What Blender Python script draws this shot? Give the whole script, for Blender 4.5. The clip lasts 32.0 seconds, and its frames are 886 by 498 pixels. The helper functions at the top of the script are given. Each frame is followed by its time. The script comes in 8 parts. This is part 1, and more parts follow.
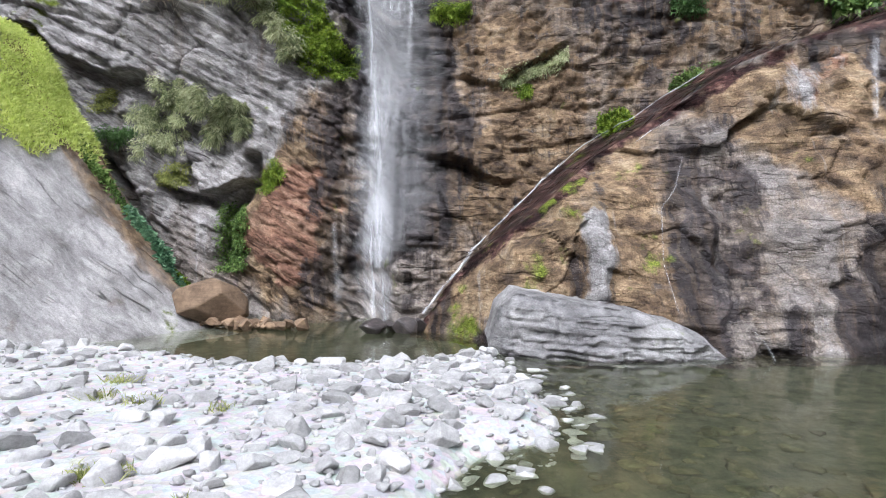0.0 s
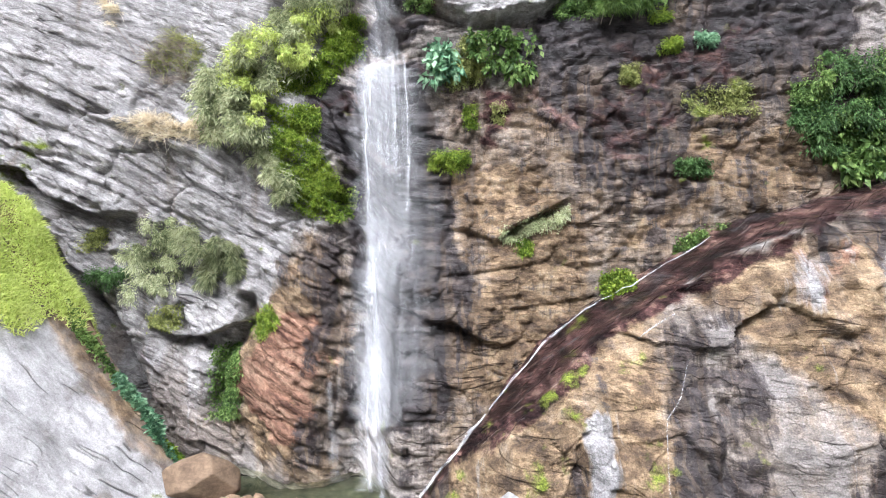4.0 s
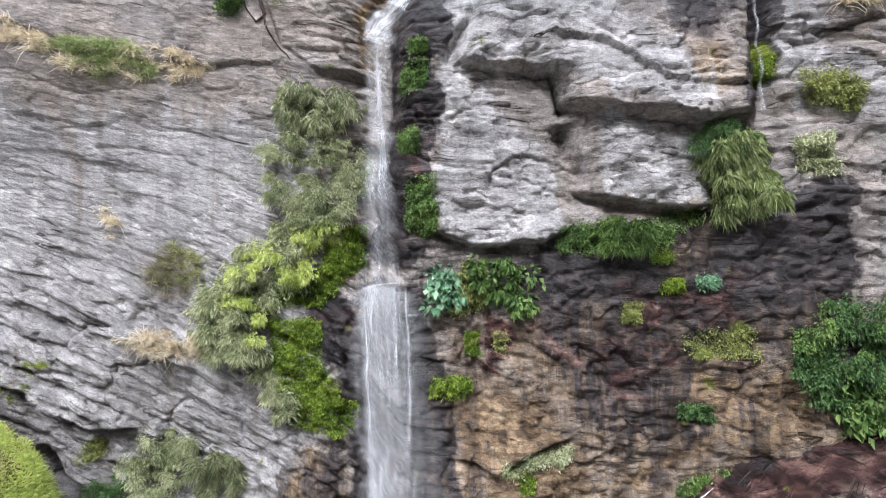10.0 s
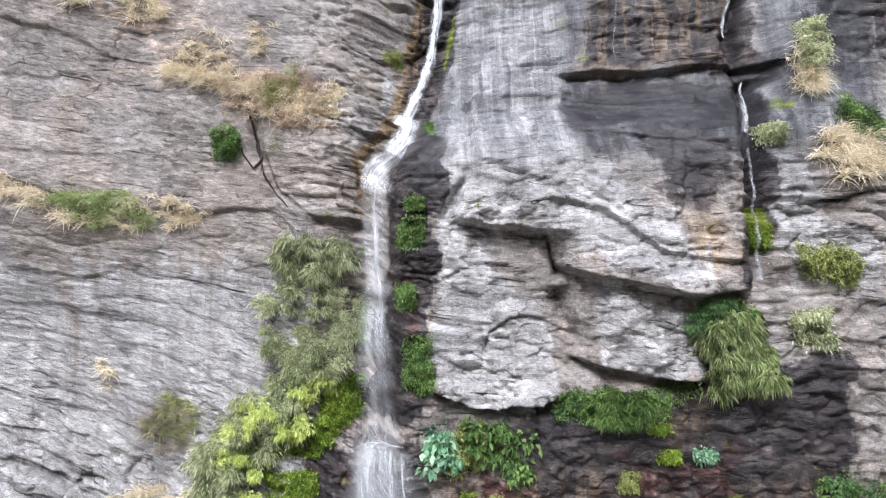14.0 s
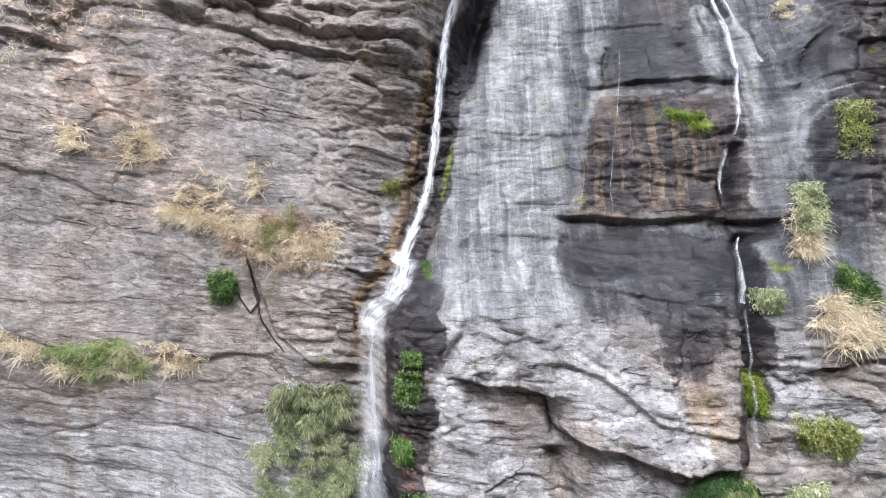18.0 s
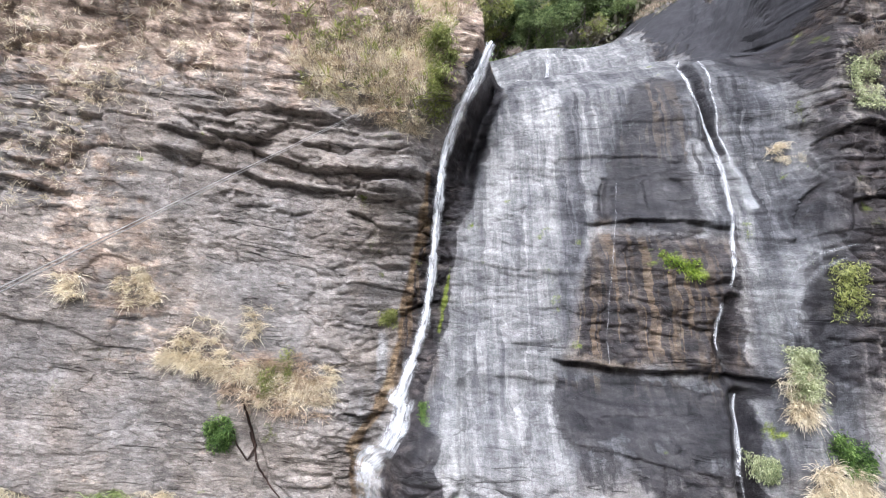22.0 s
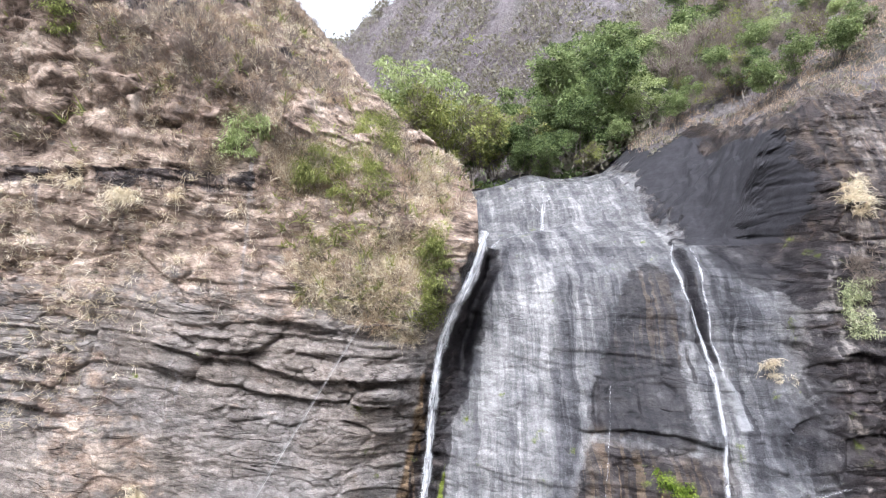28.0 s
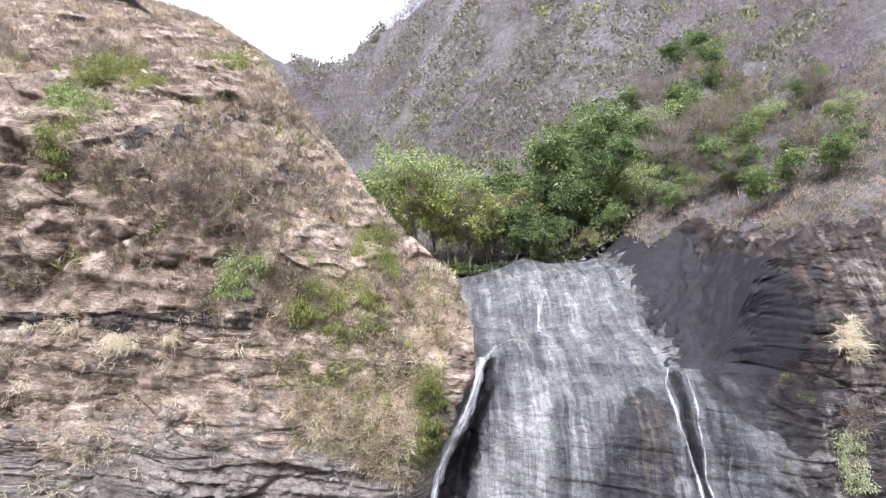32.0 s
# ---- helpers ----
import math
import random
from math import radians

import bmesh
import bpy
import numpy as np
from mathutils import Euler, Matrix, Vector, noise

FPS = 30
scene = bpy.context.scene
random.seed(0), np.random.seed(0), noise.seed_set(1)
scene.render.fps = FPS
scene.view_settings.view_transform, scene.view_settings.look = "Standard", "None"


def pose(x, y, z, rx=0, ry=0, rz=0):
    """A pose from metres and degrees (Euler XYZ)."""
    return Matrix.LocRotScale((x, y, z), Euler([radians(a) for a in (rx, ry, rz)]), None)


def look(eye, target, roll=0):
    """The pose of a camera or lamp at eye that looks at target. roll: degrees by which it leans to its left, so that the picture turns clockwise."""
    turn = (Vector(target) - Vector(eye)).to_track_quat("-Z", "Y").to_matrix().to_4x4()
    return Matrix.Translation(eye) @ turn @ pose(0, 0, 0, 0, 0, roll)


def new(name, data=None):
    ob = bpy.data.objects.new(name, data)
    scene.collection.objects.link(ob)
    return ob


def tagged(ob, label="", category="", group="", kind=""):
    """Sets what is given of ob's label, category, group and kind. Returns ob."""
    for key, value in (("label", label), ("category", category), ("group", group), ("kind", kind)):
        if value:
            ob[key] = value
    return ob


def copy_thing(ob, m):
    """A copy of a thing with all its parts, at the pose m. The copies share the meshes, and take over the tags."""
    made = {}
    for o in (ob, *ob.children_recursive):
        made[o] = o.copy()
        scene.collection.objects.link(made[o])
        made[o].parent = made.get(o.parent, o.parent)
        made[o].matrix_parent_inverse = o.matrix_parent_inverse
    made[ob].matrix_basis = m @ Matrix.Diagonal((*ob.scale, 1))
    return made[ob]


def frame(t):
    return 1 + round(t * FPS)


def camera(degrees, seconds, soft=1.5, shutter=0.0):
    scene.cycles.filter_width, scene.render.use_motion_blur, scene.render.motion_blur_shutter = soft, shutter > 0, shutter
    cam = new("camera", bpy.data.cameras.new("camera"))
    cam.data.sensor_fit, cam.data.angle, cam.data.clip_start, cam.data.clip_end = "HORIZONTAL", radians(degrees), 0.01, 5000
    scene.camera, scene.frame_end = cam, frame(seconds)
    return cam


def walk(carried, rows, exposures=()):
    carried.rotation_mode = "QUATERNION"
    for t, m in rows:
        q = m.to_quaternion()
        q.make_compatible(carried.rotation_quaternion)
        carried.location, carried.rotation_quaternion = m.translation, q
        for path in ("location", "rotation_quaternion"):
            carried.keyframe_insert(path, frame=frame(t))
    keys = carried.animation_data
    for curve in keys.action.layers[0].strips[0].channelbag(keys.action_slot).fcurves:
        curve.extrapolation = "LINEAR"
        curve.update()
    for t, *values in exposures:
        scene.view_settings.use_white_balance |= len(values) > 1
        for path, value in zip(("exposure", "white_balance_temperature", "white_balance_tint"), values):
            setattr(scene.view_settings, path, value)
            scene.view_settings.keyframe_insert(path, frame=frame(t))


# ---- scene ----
cam = camera(73.7, 32.0, soft=1.0)
EXPOSURE = 0.42
METRES, EYE, TILT, LEAN, TURN = 39.0, 2.25, 0.0, 0.0, 0.0
ROWS = [
    (0.0, 0.0, 0.0, 0.0, 0.0, 0.0, -0.0),
    (0.5, 0.0001, 0.0069, 0.014, -0.0, -0.02, -0.01),
    (1.0, 0.0001, 0.0094, 0.0303, -0.01, 0.04, -0.02),
    (1.5, 0.0003, 0.0107, 0.0462, -0.01, 0.08, -0.03),
    (2.0, 0.0002, 0.0112, 0.0614, -0.03, 0.16, -0.06),
    (2.5, 0.0006, 0.0115, 0.0766, 0.0, 0.23, -0.08),
    (3.0, 0.0011, 0.0117, 0.0921, -0.02, 0.26, -0.08),
    (3.5, 0.001, 0.0119, 0.1074, -0.03, 0.26, -0.06),
    (5.5, 0.0014, 0.0119, 0.1667, -0.04, 0.49, -0.01),
    (6.0, 0.0014, 0.012, 0.1814, -0.05, 0.54, -0.0),
    (6.5, 0.0014, 0.0121, 0.1959, -0.08, 0.58, 0.01),
    (7.0, 0.0016, 0.0123, 0.2102, -0.08, 0.66, 0.02),
    (7.5, 0.0014, 0.0125, 0.2248, -0.08, 0.73, 0.01),
    (8.0, 0.0008, 0.0126, 0.2396, -0.09, 0.79, 0.0),
    (8.5, 0.0001, 0.0126, 0.2541, -0.1, 0.88, -0.02),
    (9.0, -0.0006, 0.0128, 0.2695, -0.11, 0.88, -0.01),
    (9.5, -0.0009, 0.0125, 0.2844, -0.13, 0.97, -0.02),
    (10.0, -0.001, 0.0122, 0.2996, -0.13, 1.04, -0.02),
    (10.5, -0.0008, 0.0119, 0.315, -0.13, 1.13, -0.03),
    (11.0, -0.0, 0.0117, 0.3307, -0.12, 1.17, -0.03),
    (11.5, 0.0007, 0.0114, 0.3465, -0.14, 1.26, -0.04),
    (12.0, 0.0011, 0.0111, 0.3623, -0.15, 1.31, -0.03),
    (12.5, 0.001, 0.0108, 0.3782, -0.15, 1.39, -0.04),
    (13.0, 0.0012, 0.0108, 0.3937, -0.16, 1.46, -0.07),
    (13.5, 0.0011, 0.0107, 0.4095, -0.19, 1.5, -0.08),
    (14.0, 0.0012, 0.0106, 0.425, -0.17, 1.6, -0.09),
    (14.5, 0.0007, 0.0109, 0.4412, -0.18, 1.64, -0.09),
    (16.5, 0.0011, 0.0098, 0.5033, -0.24, 1.83, -0.16),
    (17.0, 0.0016, 0.0092, 0.5187, -0.25, 1.86, -0.15),
    (17.5, 0.0021, 0.0087, 0.5342, -0.28, 1.9, -0.14),
    (18.0, 0.0024, 0.0084, 0.55, -0.28, 1.95, -0.15),
    (18.5, 0.003, 0.0077, 0.565, -0.27, 2.04, -0.16),
    (19.0, 0.0035, 0.0072, 0.5807, -0.27, 2.12, -0.16),
    (19.5, 0.0038, 0.0068, 0.5964, -0.29, 2.16, -0.17),
    (20.0, 0.0043, 0.0065, 0.612, -0.26, 2.28, -0.17),
    (20.5, 0.0043, 0.0059, 0.6277, -0.27, 2.29, -0.17),
    (21.0, 0.0046, 0.0052, 0.6434, -0.26, 2.38, -0.18),
    (21.5, 0.0052, 0.0043, 0.6592, -0.24, 2.47, -0.18),
    (22.0, 0.0052, 0.0036, 0.6754, -0.25, 2.51, -0.17),
    (22.5, 0.0055, 0.0032, 0.6912, -0.22, 2.57, -0.17),
    (23.0, 0.0054, 0.0025, 0.7067, -0.22, 2.63, -0.17),
    (23.5, 0.0054, 0.0017, 0.7226, -0.23, 2.66, -0.17),
    (24.0, 0.0057, 0.001, 0.7382, -0.23, 2.72, -0.16),
    (24.5, 0.0058, 0.0003, 0.7542, -0.25, 2.78, -0.13),
    (25.0, 0.0062, -0.0004, 0.7702, -0.26, 2.83, -0.12),
    (25.5, 0.0068, -0.0012, 0.786, -0.27, 2.89, -0.09),
    (27.5, 0.0094, -0.0049, 0.8512, -0.3, 3.26, -0.01),
    (28.0, 0.0094, -0.0057, 0.8677, -0.33, 3.31, 0.0),
    (28.5, 0.01, -0.0066, 0.8841, -0.33, 3.4, 0.0),
    (29.0, 0.0099, -0.0074, 0.9003, -0.37, 3.47, 0.01),
    (29.5, 0.0098, -0.0082, 0.9167, -0.42, 3.53, 0.02),
    (30.0, 0.0103, -0.0092, 0.9328, -0.42, 3.59, 0.03),
    (30.5, 0.0102, -0.0105, 0.9488, -0.46, 3.65, 0.05),
    (31.0, 0.0107, -0.0113, 0.965, -0.49, 3.72, 0.05),
    (31.5, 0.0108, -0.0122, 0.9812, -0.53, 3.78, 0.07),
    (32.0, 0.0109, -0.0132, 0.9972, -0.55, 3.82, 0.06),
]
# the film camera's own metering: time, stops, kelvin, tint
LIGHT_METER = [(0.0, -0.3, 5880.0, 13.0), (1.0, -0.12, 5880.0, 13.0), (2.0, 0.2, 5880.0, 13.0), (3.0, 0.33, 5880.0, 13.0), (6.0, 0.12, 5880.0, 13.0), (8.0, -0.08, 5880.0, 13.0),
               (11.0, -0.2, 5880.0, 13.0), (14.0, -0.06, 5880.0, 13.0), (18.0, -0.12, 5880.0, 13.0), (22.0, -0.08, 5880.0, 13.0), (25.0, -0.05, 5880.0, 13.0), (28.0, -0.1, 5900.0, 14.0), (32.0, -0.22, 5880.0, 15.5)]
walk(cam, [(t, pose(0, 0, EYE, TILT, LEAN, TURN) @ pose(METRES * x, METRES * y, METRES * z, 90 + 0.77 * pitch, roll, yaw)) for t, x, y, z, yaw, pitch, roll in ROWS], exposures=[(t, EXPOSURE + e, k, g) for t, e, k, g in LIGHT_METER])

# ---- sky and sun: a bright hazy sky, soft high light from behind the viewer ----
world = bpy.data.worlds.new("sky")
scene.world = world
world.use_nodes = True
wn, wl = world.node_tree.nodes, world.node_tree.links
sky = wn.new("ShaderNodeTexSky")
sky.sky_type = "NISHITA"
sky.sun_disc = False
SUN_UP, SUN_TURN = 46.0, 196.0
sky.sun_elevation, sky.sun_rotation = radians(SUN_UP), radians(SUN_TURN)
sky.dust_density, sky.air_density = 4.0, 1.0
soften = wn.new("ShaderNodeHueSaturation")
soften.inputs["Saturation"].default_value = 0.15
soften.inputs["Value"].default_value = 2.7
wl.new(sky.outputs[0], soften.inputs["Color"])
wl.new(soften.outputs[0], wn["Background"].inputs["Color"])
wn["Background"].inputs["Strength"].default_value = 0.15
sun_data = bpy.data.lights.new("sun", "SUN")
sun_data.energy, sun_data.angle, sun_data.color = 2.1, radians(25), (1.0, 0.975, 0.95)
sun = new("sun", sun_data)
a, e = radians(SUN_TURN), radians(SUN_UP)
sun.matrix_world = look((0, 0, 0), (-math.sin(a) * math.cos(e), -math.cos(a) * math.cos(e), -math.sin(e)))

# ---- noise and fields ----
def _hash(ix, iy, iz, seed):
    h = (ix * 374761393 + iy * 668265263 + iz * 2147483647 + seed * 1274126177) & 0xFFFFFFFF
    h = ((h ^ (h >> 13)) * 1274126177) & 0xFFFFFFFF
    h = ((h ^ (h >> 16)) * 2246822519) & 0xFFFFFFFF
    return ((h ^ (h >> 15)) & 0xFFFFFF) / float(0xFFFFFF)


def vnoise(x, y, z=0.0, seed=0):
    """Smooth noise from -1 to 1 on arrays."""
    x, y, z = np.broadcast_arrays(np.asarray(x, float), np.asarray(y, float), np.asarray(z, float))
    fx, fy, fz = np.floor(x), np.floor(y), np.floor(z)
    ix, iy, iz = fx.astype(np.int64), fy.astype(np.int64), fz.astype(np.int64)
    u, v, w = x - fx, y - fy, z - fz
    u, v, w = u * u * (3 - 2 * u), v * v * (3 - 2 * v), w * w * (3 - 2 * w)
    out = 0.0
    for dx in (0, 1):
        for dy in (0, 1):
            for dz in (0, 1):
                out = out + _hash(ix + dx, iy + dy, iz + dz, seed) * (u if dx else 1 - u) * (v if dy else 1 - v) * (w if dz else 1 - w)
    return out * 2 - 1


def fbm(x, y, z=0.0, octaves=4, seed=0, gain=0.5):
    out, amp, tot = 0.0, 1.0, 0.0
    for i in range(octaves):
        out = out + amp * vnoise(x, y, z, seed + i)
        tot += amp
        x, y, z, amp = x * 2.03 + 7.1, y * 2.03 + 3.7, z * 2.03 + 1.3, amp * gain
    return out / tot


def ss(a, b, v):
    """Smooth step from a to b."""
    t = np.clip((v - a) / (b - a), 0, 1)
    return t * t * (3 - 2 * t)


def line_at(pts, z):
    """x of a line of (x, z) points at height z."""
    p = sorted(pts, key=lambda q: q[1])
    return np.interp(z, [q[1] for q in p], [q[0] for q in p])


def over(pts, x):
    """z of a line of (x, z) points at x."""
    p = sorted(pts)
    return np.interp(x, [q[0] for q in p], [q[1] for q in p])


def near_line(x, z, pts):
    """Distance to a line of points, and how far along it."""
    best, along = np.full(np.shape(x), 1e9), np.zeros(np.shape(x))
    for i in range(len(pts) - 1):
        (ax, az), (bx, bz) = pts[i], pts[i + 1]
        dx, dz = bx - ax, bz - az
        t = np.clip(((x - ax) * dx + (z - az) * dz) / (dx * dx + dz * dz + 1e-9), 0, 1)
        d = np.hypot(x - ax - t * dx, z - az - t * dz)
        along = np.where(d < best, (i + t) / (len(pts) - 1), along)
        best = np.minimum(best, d)
    return best, along


def patch(x, z, pts, soft=0.4, wobble=0.5, seed=0, scale=0.8):
    """1 inside an outline of (x, z) points, 0 outside, with an uneven edge."""
    wx = x + wobble * fbm(x * scale, z * scale, 0, 4, seed + 11)
    wz = z + wobble * fbm(x * scale, z * scale, 5, 4, seed + 31)
    inside = np.zeros(np.shape(x), bool)
    n = len(pts)
    for i in range(n):
        (ax, az), (bx, bz) = pts[i], pts[(i + 1) % n]
        if az == bz:
            continue
        cross = (wz < az) != (wz < bz)
        inside ^= cross & (wx < (bx - ax) * (wz - az) / (bz - az) + ax)
    d, _ = near_line(wx, wz, list(pts) + [pts[0]])
    return ss(-soft, soft, np.where(inside, d, -d))


def stroke(x, z, pts, width, soft=0.3, wobble=0.2, seed=0, scale=1.5):
    """1 along a line of (x, z) points."""
    wx = x + wobble * fbm(x * scale, z * scale, 0, 3, seed + 11)
    wz = z + wobble * fbm(x * scale, z * scale, 5, 3, seed + 31)
    d, _ = near_line(wx, wz, pts)
    return 1 - ss(width - soft, width + soft, d)


# ---- the lie of the cliff: how far off the rock stands at (x, z) ----
GULLY = [(-2.3, 0), (-2.2, 7), (-2.1, 13), (-2.15, 17), (-2.1, 20.5), (-1.9, 22.5), (-0.9, 25.0), (-0.35, 28.5), (0.0, 30.4), (0.28, 32.8), (0.95, 34.8), (1.7, 36.4), (2.3, 38.2), (2.6, 70)]


# the worn eastern face and the stream bed above it: height and distance at x = 6, and how fast it nears to the east
FACE_Z = [22.5, 24.5, 28.6, 30.0, 32.5, 34.7, 36.1, 37.05, 37.7, 38.2, 38.55, 38.9, 39.5, 40.3, 41.3, 42.3]
FACE_Y = [19.1, 20.3, 21.2, 21.9, 23.3, 24.1, 25.0, 26.6, 27.8, 29.2, 30.6, 31.4, 31.9, 33.2, 35.0, 38.5]


def face_lean(z):
    return np.interp(z, [24, 30, 34, 37.3, 40], [0.30, 0.34, 0.38, 0.5, 0.5])


def rib_edge(z):
    """x of the western edge of the rough rib east of the worn face."""
    return line_at([(10.2, 22), (10.8, 26), (11.5, 29), (13.0, 33.7), (13.9, 38.4), (14.5, 44), (15, 60)], z)


def spur_fold(x):
    """Height above which the western spur leans back."""
    return np.interp(x, [-30, -13, -8.8, -5.9, -3.8, -1.6, 1, 3], [50, 46, 45, 41.8, 40.3, 38.5, 37.5, 36.8])


def lie(x, z):
    """The large form of the main cliff, without relief."""
    g = line_at(GULLY, z)
    left = 20.3 + 0.05 * (np.minimum(z, 40) - 14) + 0.7 * ss(-9, -4, x) * ss(22, 30, z) - 0.6 * ss(-10, -17, x) * ss(8, 14, z)
    left = left + 1.2 * ss(11, 4, z) - 0.6 * np.exp(-((z - 35.0) / 1.5) ** 2) * ss(-8, -3, x)
    left = left - 0.9 * np.exp(-((z - 20.5) / 3) ** 2) * ss(-8, -13, x) + 1.6 * np.exp(-((z - 27) / 3) ** 2 - ((x + 1.8) / 1.3) ** 2)
    left = left - 0.5 * np.exp(-((z - 28) / 2.5) ** 2) * ss(-10, -13, x) - 0.5 * ss(-8, -11, x) * ss(36, 39, z)
    fold = np.maximum(0, z - spur_fold(x))
    left = left + 0.95 * fold + 0.05 * fold ** 2
    left = left - 2.5 * ss(9, 2, z) * np.exp(-((x + 4.4) / 2.3) ** 2) - 0.8 * ss(7, 3.5, z) * ss(-6, -8.5, x)
    right = 18.3 - 0.11 * np.maximum(0, x - 3) + 0.85 * ss(4, 0.2, x) + 0.01 * (z - 10)
    right = right - 0.7 * np.exp(-((z - 18.3) / 2.2) ** 2 - ((x - 6.6) / 2.4) ** 2) + 0.8 * np.exp(-((z - 17.2) / 2.6) ** 2 - ((x - 3.3) / 1.0) ** 2)
    zc = np.minimum(z, 37.6)
    slab = np.interp(zc, FACE_Z, FACE_Y) - face_lean(zc) * (x - 6)
    block = np.interp(z, [24, 28, 32, 35, 39, 42, 46], [17.9, 18.5, 19.2, 20.1, 20.7, 22.6, 25.0])
    slab = slab + (block - slab) * ss(-0.5, 0.6, x - rib_edge(z))
    right = right + (slab - right) * ss(21.5, 24.5, z)
    right = right - 2.3 * ss(10, 1, z) * ss(4, 1, np.abs(x + 0.5))
    w = ss(-0.5, 1.3, x - g - 5 * ss(38.5, 40.5, z))
    y = left + (right - left) * w
    deep = np.exp(-((x - g + 0.1) / 0.95) ** 2) * ss(12.2, 13.6, z) * ss(38, 34, z)
    return y + deep * (0.6 + 0.6 * ss(20, 27, z))


def ramp_foot(x):
    return np.interp(x, [-0.8, 0.3, 1.0, 1.9, 3.0, 10.0, 20.0], [16.6, 15.4, 14.2, 13.0, 12.6, 12.3, 12.0])


def ramp_lie(x, z):
    """The front of the low rock ramp beside the pool."""
    return ramp_foot(x) + z * np.interp(x, [0, 4, 6, 8, 12], [0.6, 0.62, 0.5, 0.34, 0.25])

# ---- materials ----
def mat_new(name):
    m = bpy.data.materials.new(name)
    m.use_nodes = True
    nt = m.node_tree
    return m, nt, nt.nodes["Principled BSDF"]


def add(nt, kind, **sets):
    n = nt.nodes.new(kind)
    for key, v in sets.items():
        if key in n.inputs:
            n.inputs[key].default_value = v
    return n


def noise_tex(nt, vec, scale, detail=5, rough=0.6, stretch=(1, 1, 1)):
    mp = nt.nodes.new("ShaderNodeMapping")
    mp.inputs["Scale"].default_value = stretch
    nt.links.new(vec, mp.inputs["Vector"])
    n = add(nt, "ShaderNodeTexNoise", Scale=scale, Detail=detail, Roughness=rough)
    nt.links.new(mp.outputs[0], n.inputs["Vector"])
    return n.outputs["Fac"]


def chips(nt, vec, stretch):
    """Broken rock in small pieces: a random value for each piece, and the distance to its edge."""
    mp = nt.nodes.new("ShaderNodeMapping")
    mp.inputs["Scale"].default_value = stretch
    nt.links.new(vec, mp.inputs["Vector"])
    cell, rim = nt.nodes.new("ShaderNodeTexVoronoi"), nt.nodes.new("ShaderNodeTexVoronoi")
    rim.feature = "DISTANCE_TO_EDGE"
    for n in (cell, rim):
        n.inputs["Scale"].default_value = 1.0
        nt.links.new(mp.outputs[0], n.inputs["Vector"])
    one = nt.nodes.new("ShaderNodeSeparateColor")
    nt.links.new(cell.outputs["Color"], one.inputs[0])
    return one.outputs[0], rim.outputs["Distance"]


def ramp(nt, fac, *stops):
    r = nt.nodes.new("ShaderNodeValToRGB")
    e = r.color_ramp.elements
    while len(e) < len(stops):
        e.new(0.5)
    for i, (p, c) in enumerate(stops):
        e[i].position = p
        e[i].color = (*c, 1) if len(c) == 3 else c
    nt.links.new(fac, r.inputs[0])
    return r.outputs[0]


def mix(nt, fac, a, b, how="MIX"):
    n = nt.nodes.new("ShaderNodeMix")
    n.data_type, n.blend_type = "RGBA", how
    for sock, v in ((n.inputs[0], fac), (n.inputs[6], a), (n.inputs[7], b)):
        if hasattr(v, "links"):
            nt.links.new(v, sock)
        else:
            sock.default_value = v if isinstance(v, float) else (*v, 1)
    return n.outputs[2]


def maths(nt, op, a, b=0.0, c=0.0):
    n = nt.nodes.new("ShaderNodeMath")
    n.operation = op
    for sock, v in zip(n.inputs, (a, b, c)):
        if hasattr(v, "links"):
            nt.links.new(v, sock)
        else:
            sock.default_value = v
    return n.outputs[0]


def bump(nt, height, strength, dist=0.05, prev=None):
    n = add(nt, "ShaderNodeBump", Distance=dist)
    if hasattr(strength, "links"):
        nt.links.new(strength, n.inputs["Strength"])
    else:
        n.inputs["Strength"].default_value = strength
    nt.links.new(height, n.inputs["Height"])
    if prev is not None:
        nt.links.new(prev, n.inputs["Normal"])
    return n.outputs[0]


def grey_ramp(nt, fac, lo, hi, a=0.0, b=1.0):
    return ramp(nt, fac, (lo, (a, a, a)), (hi, (b, b, b)))


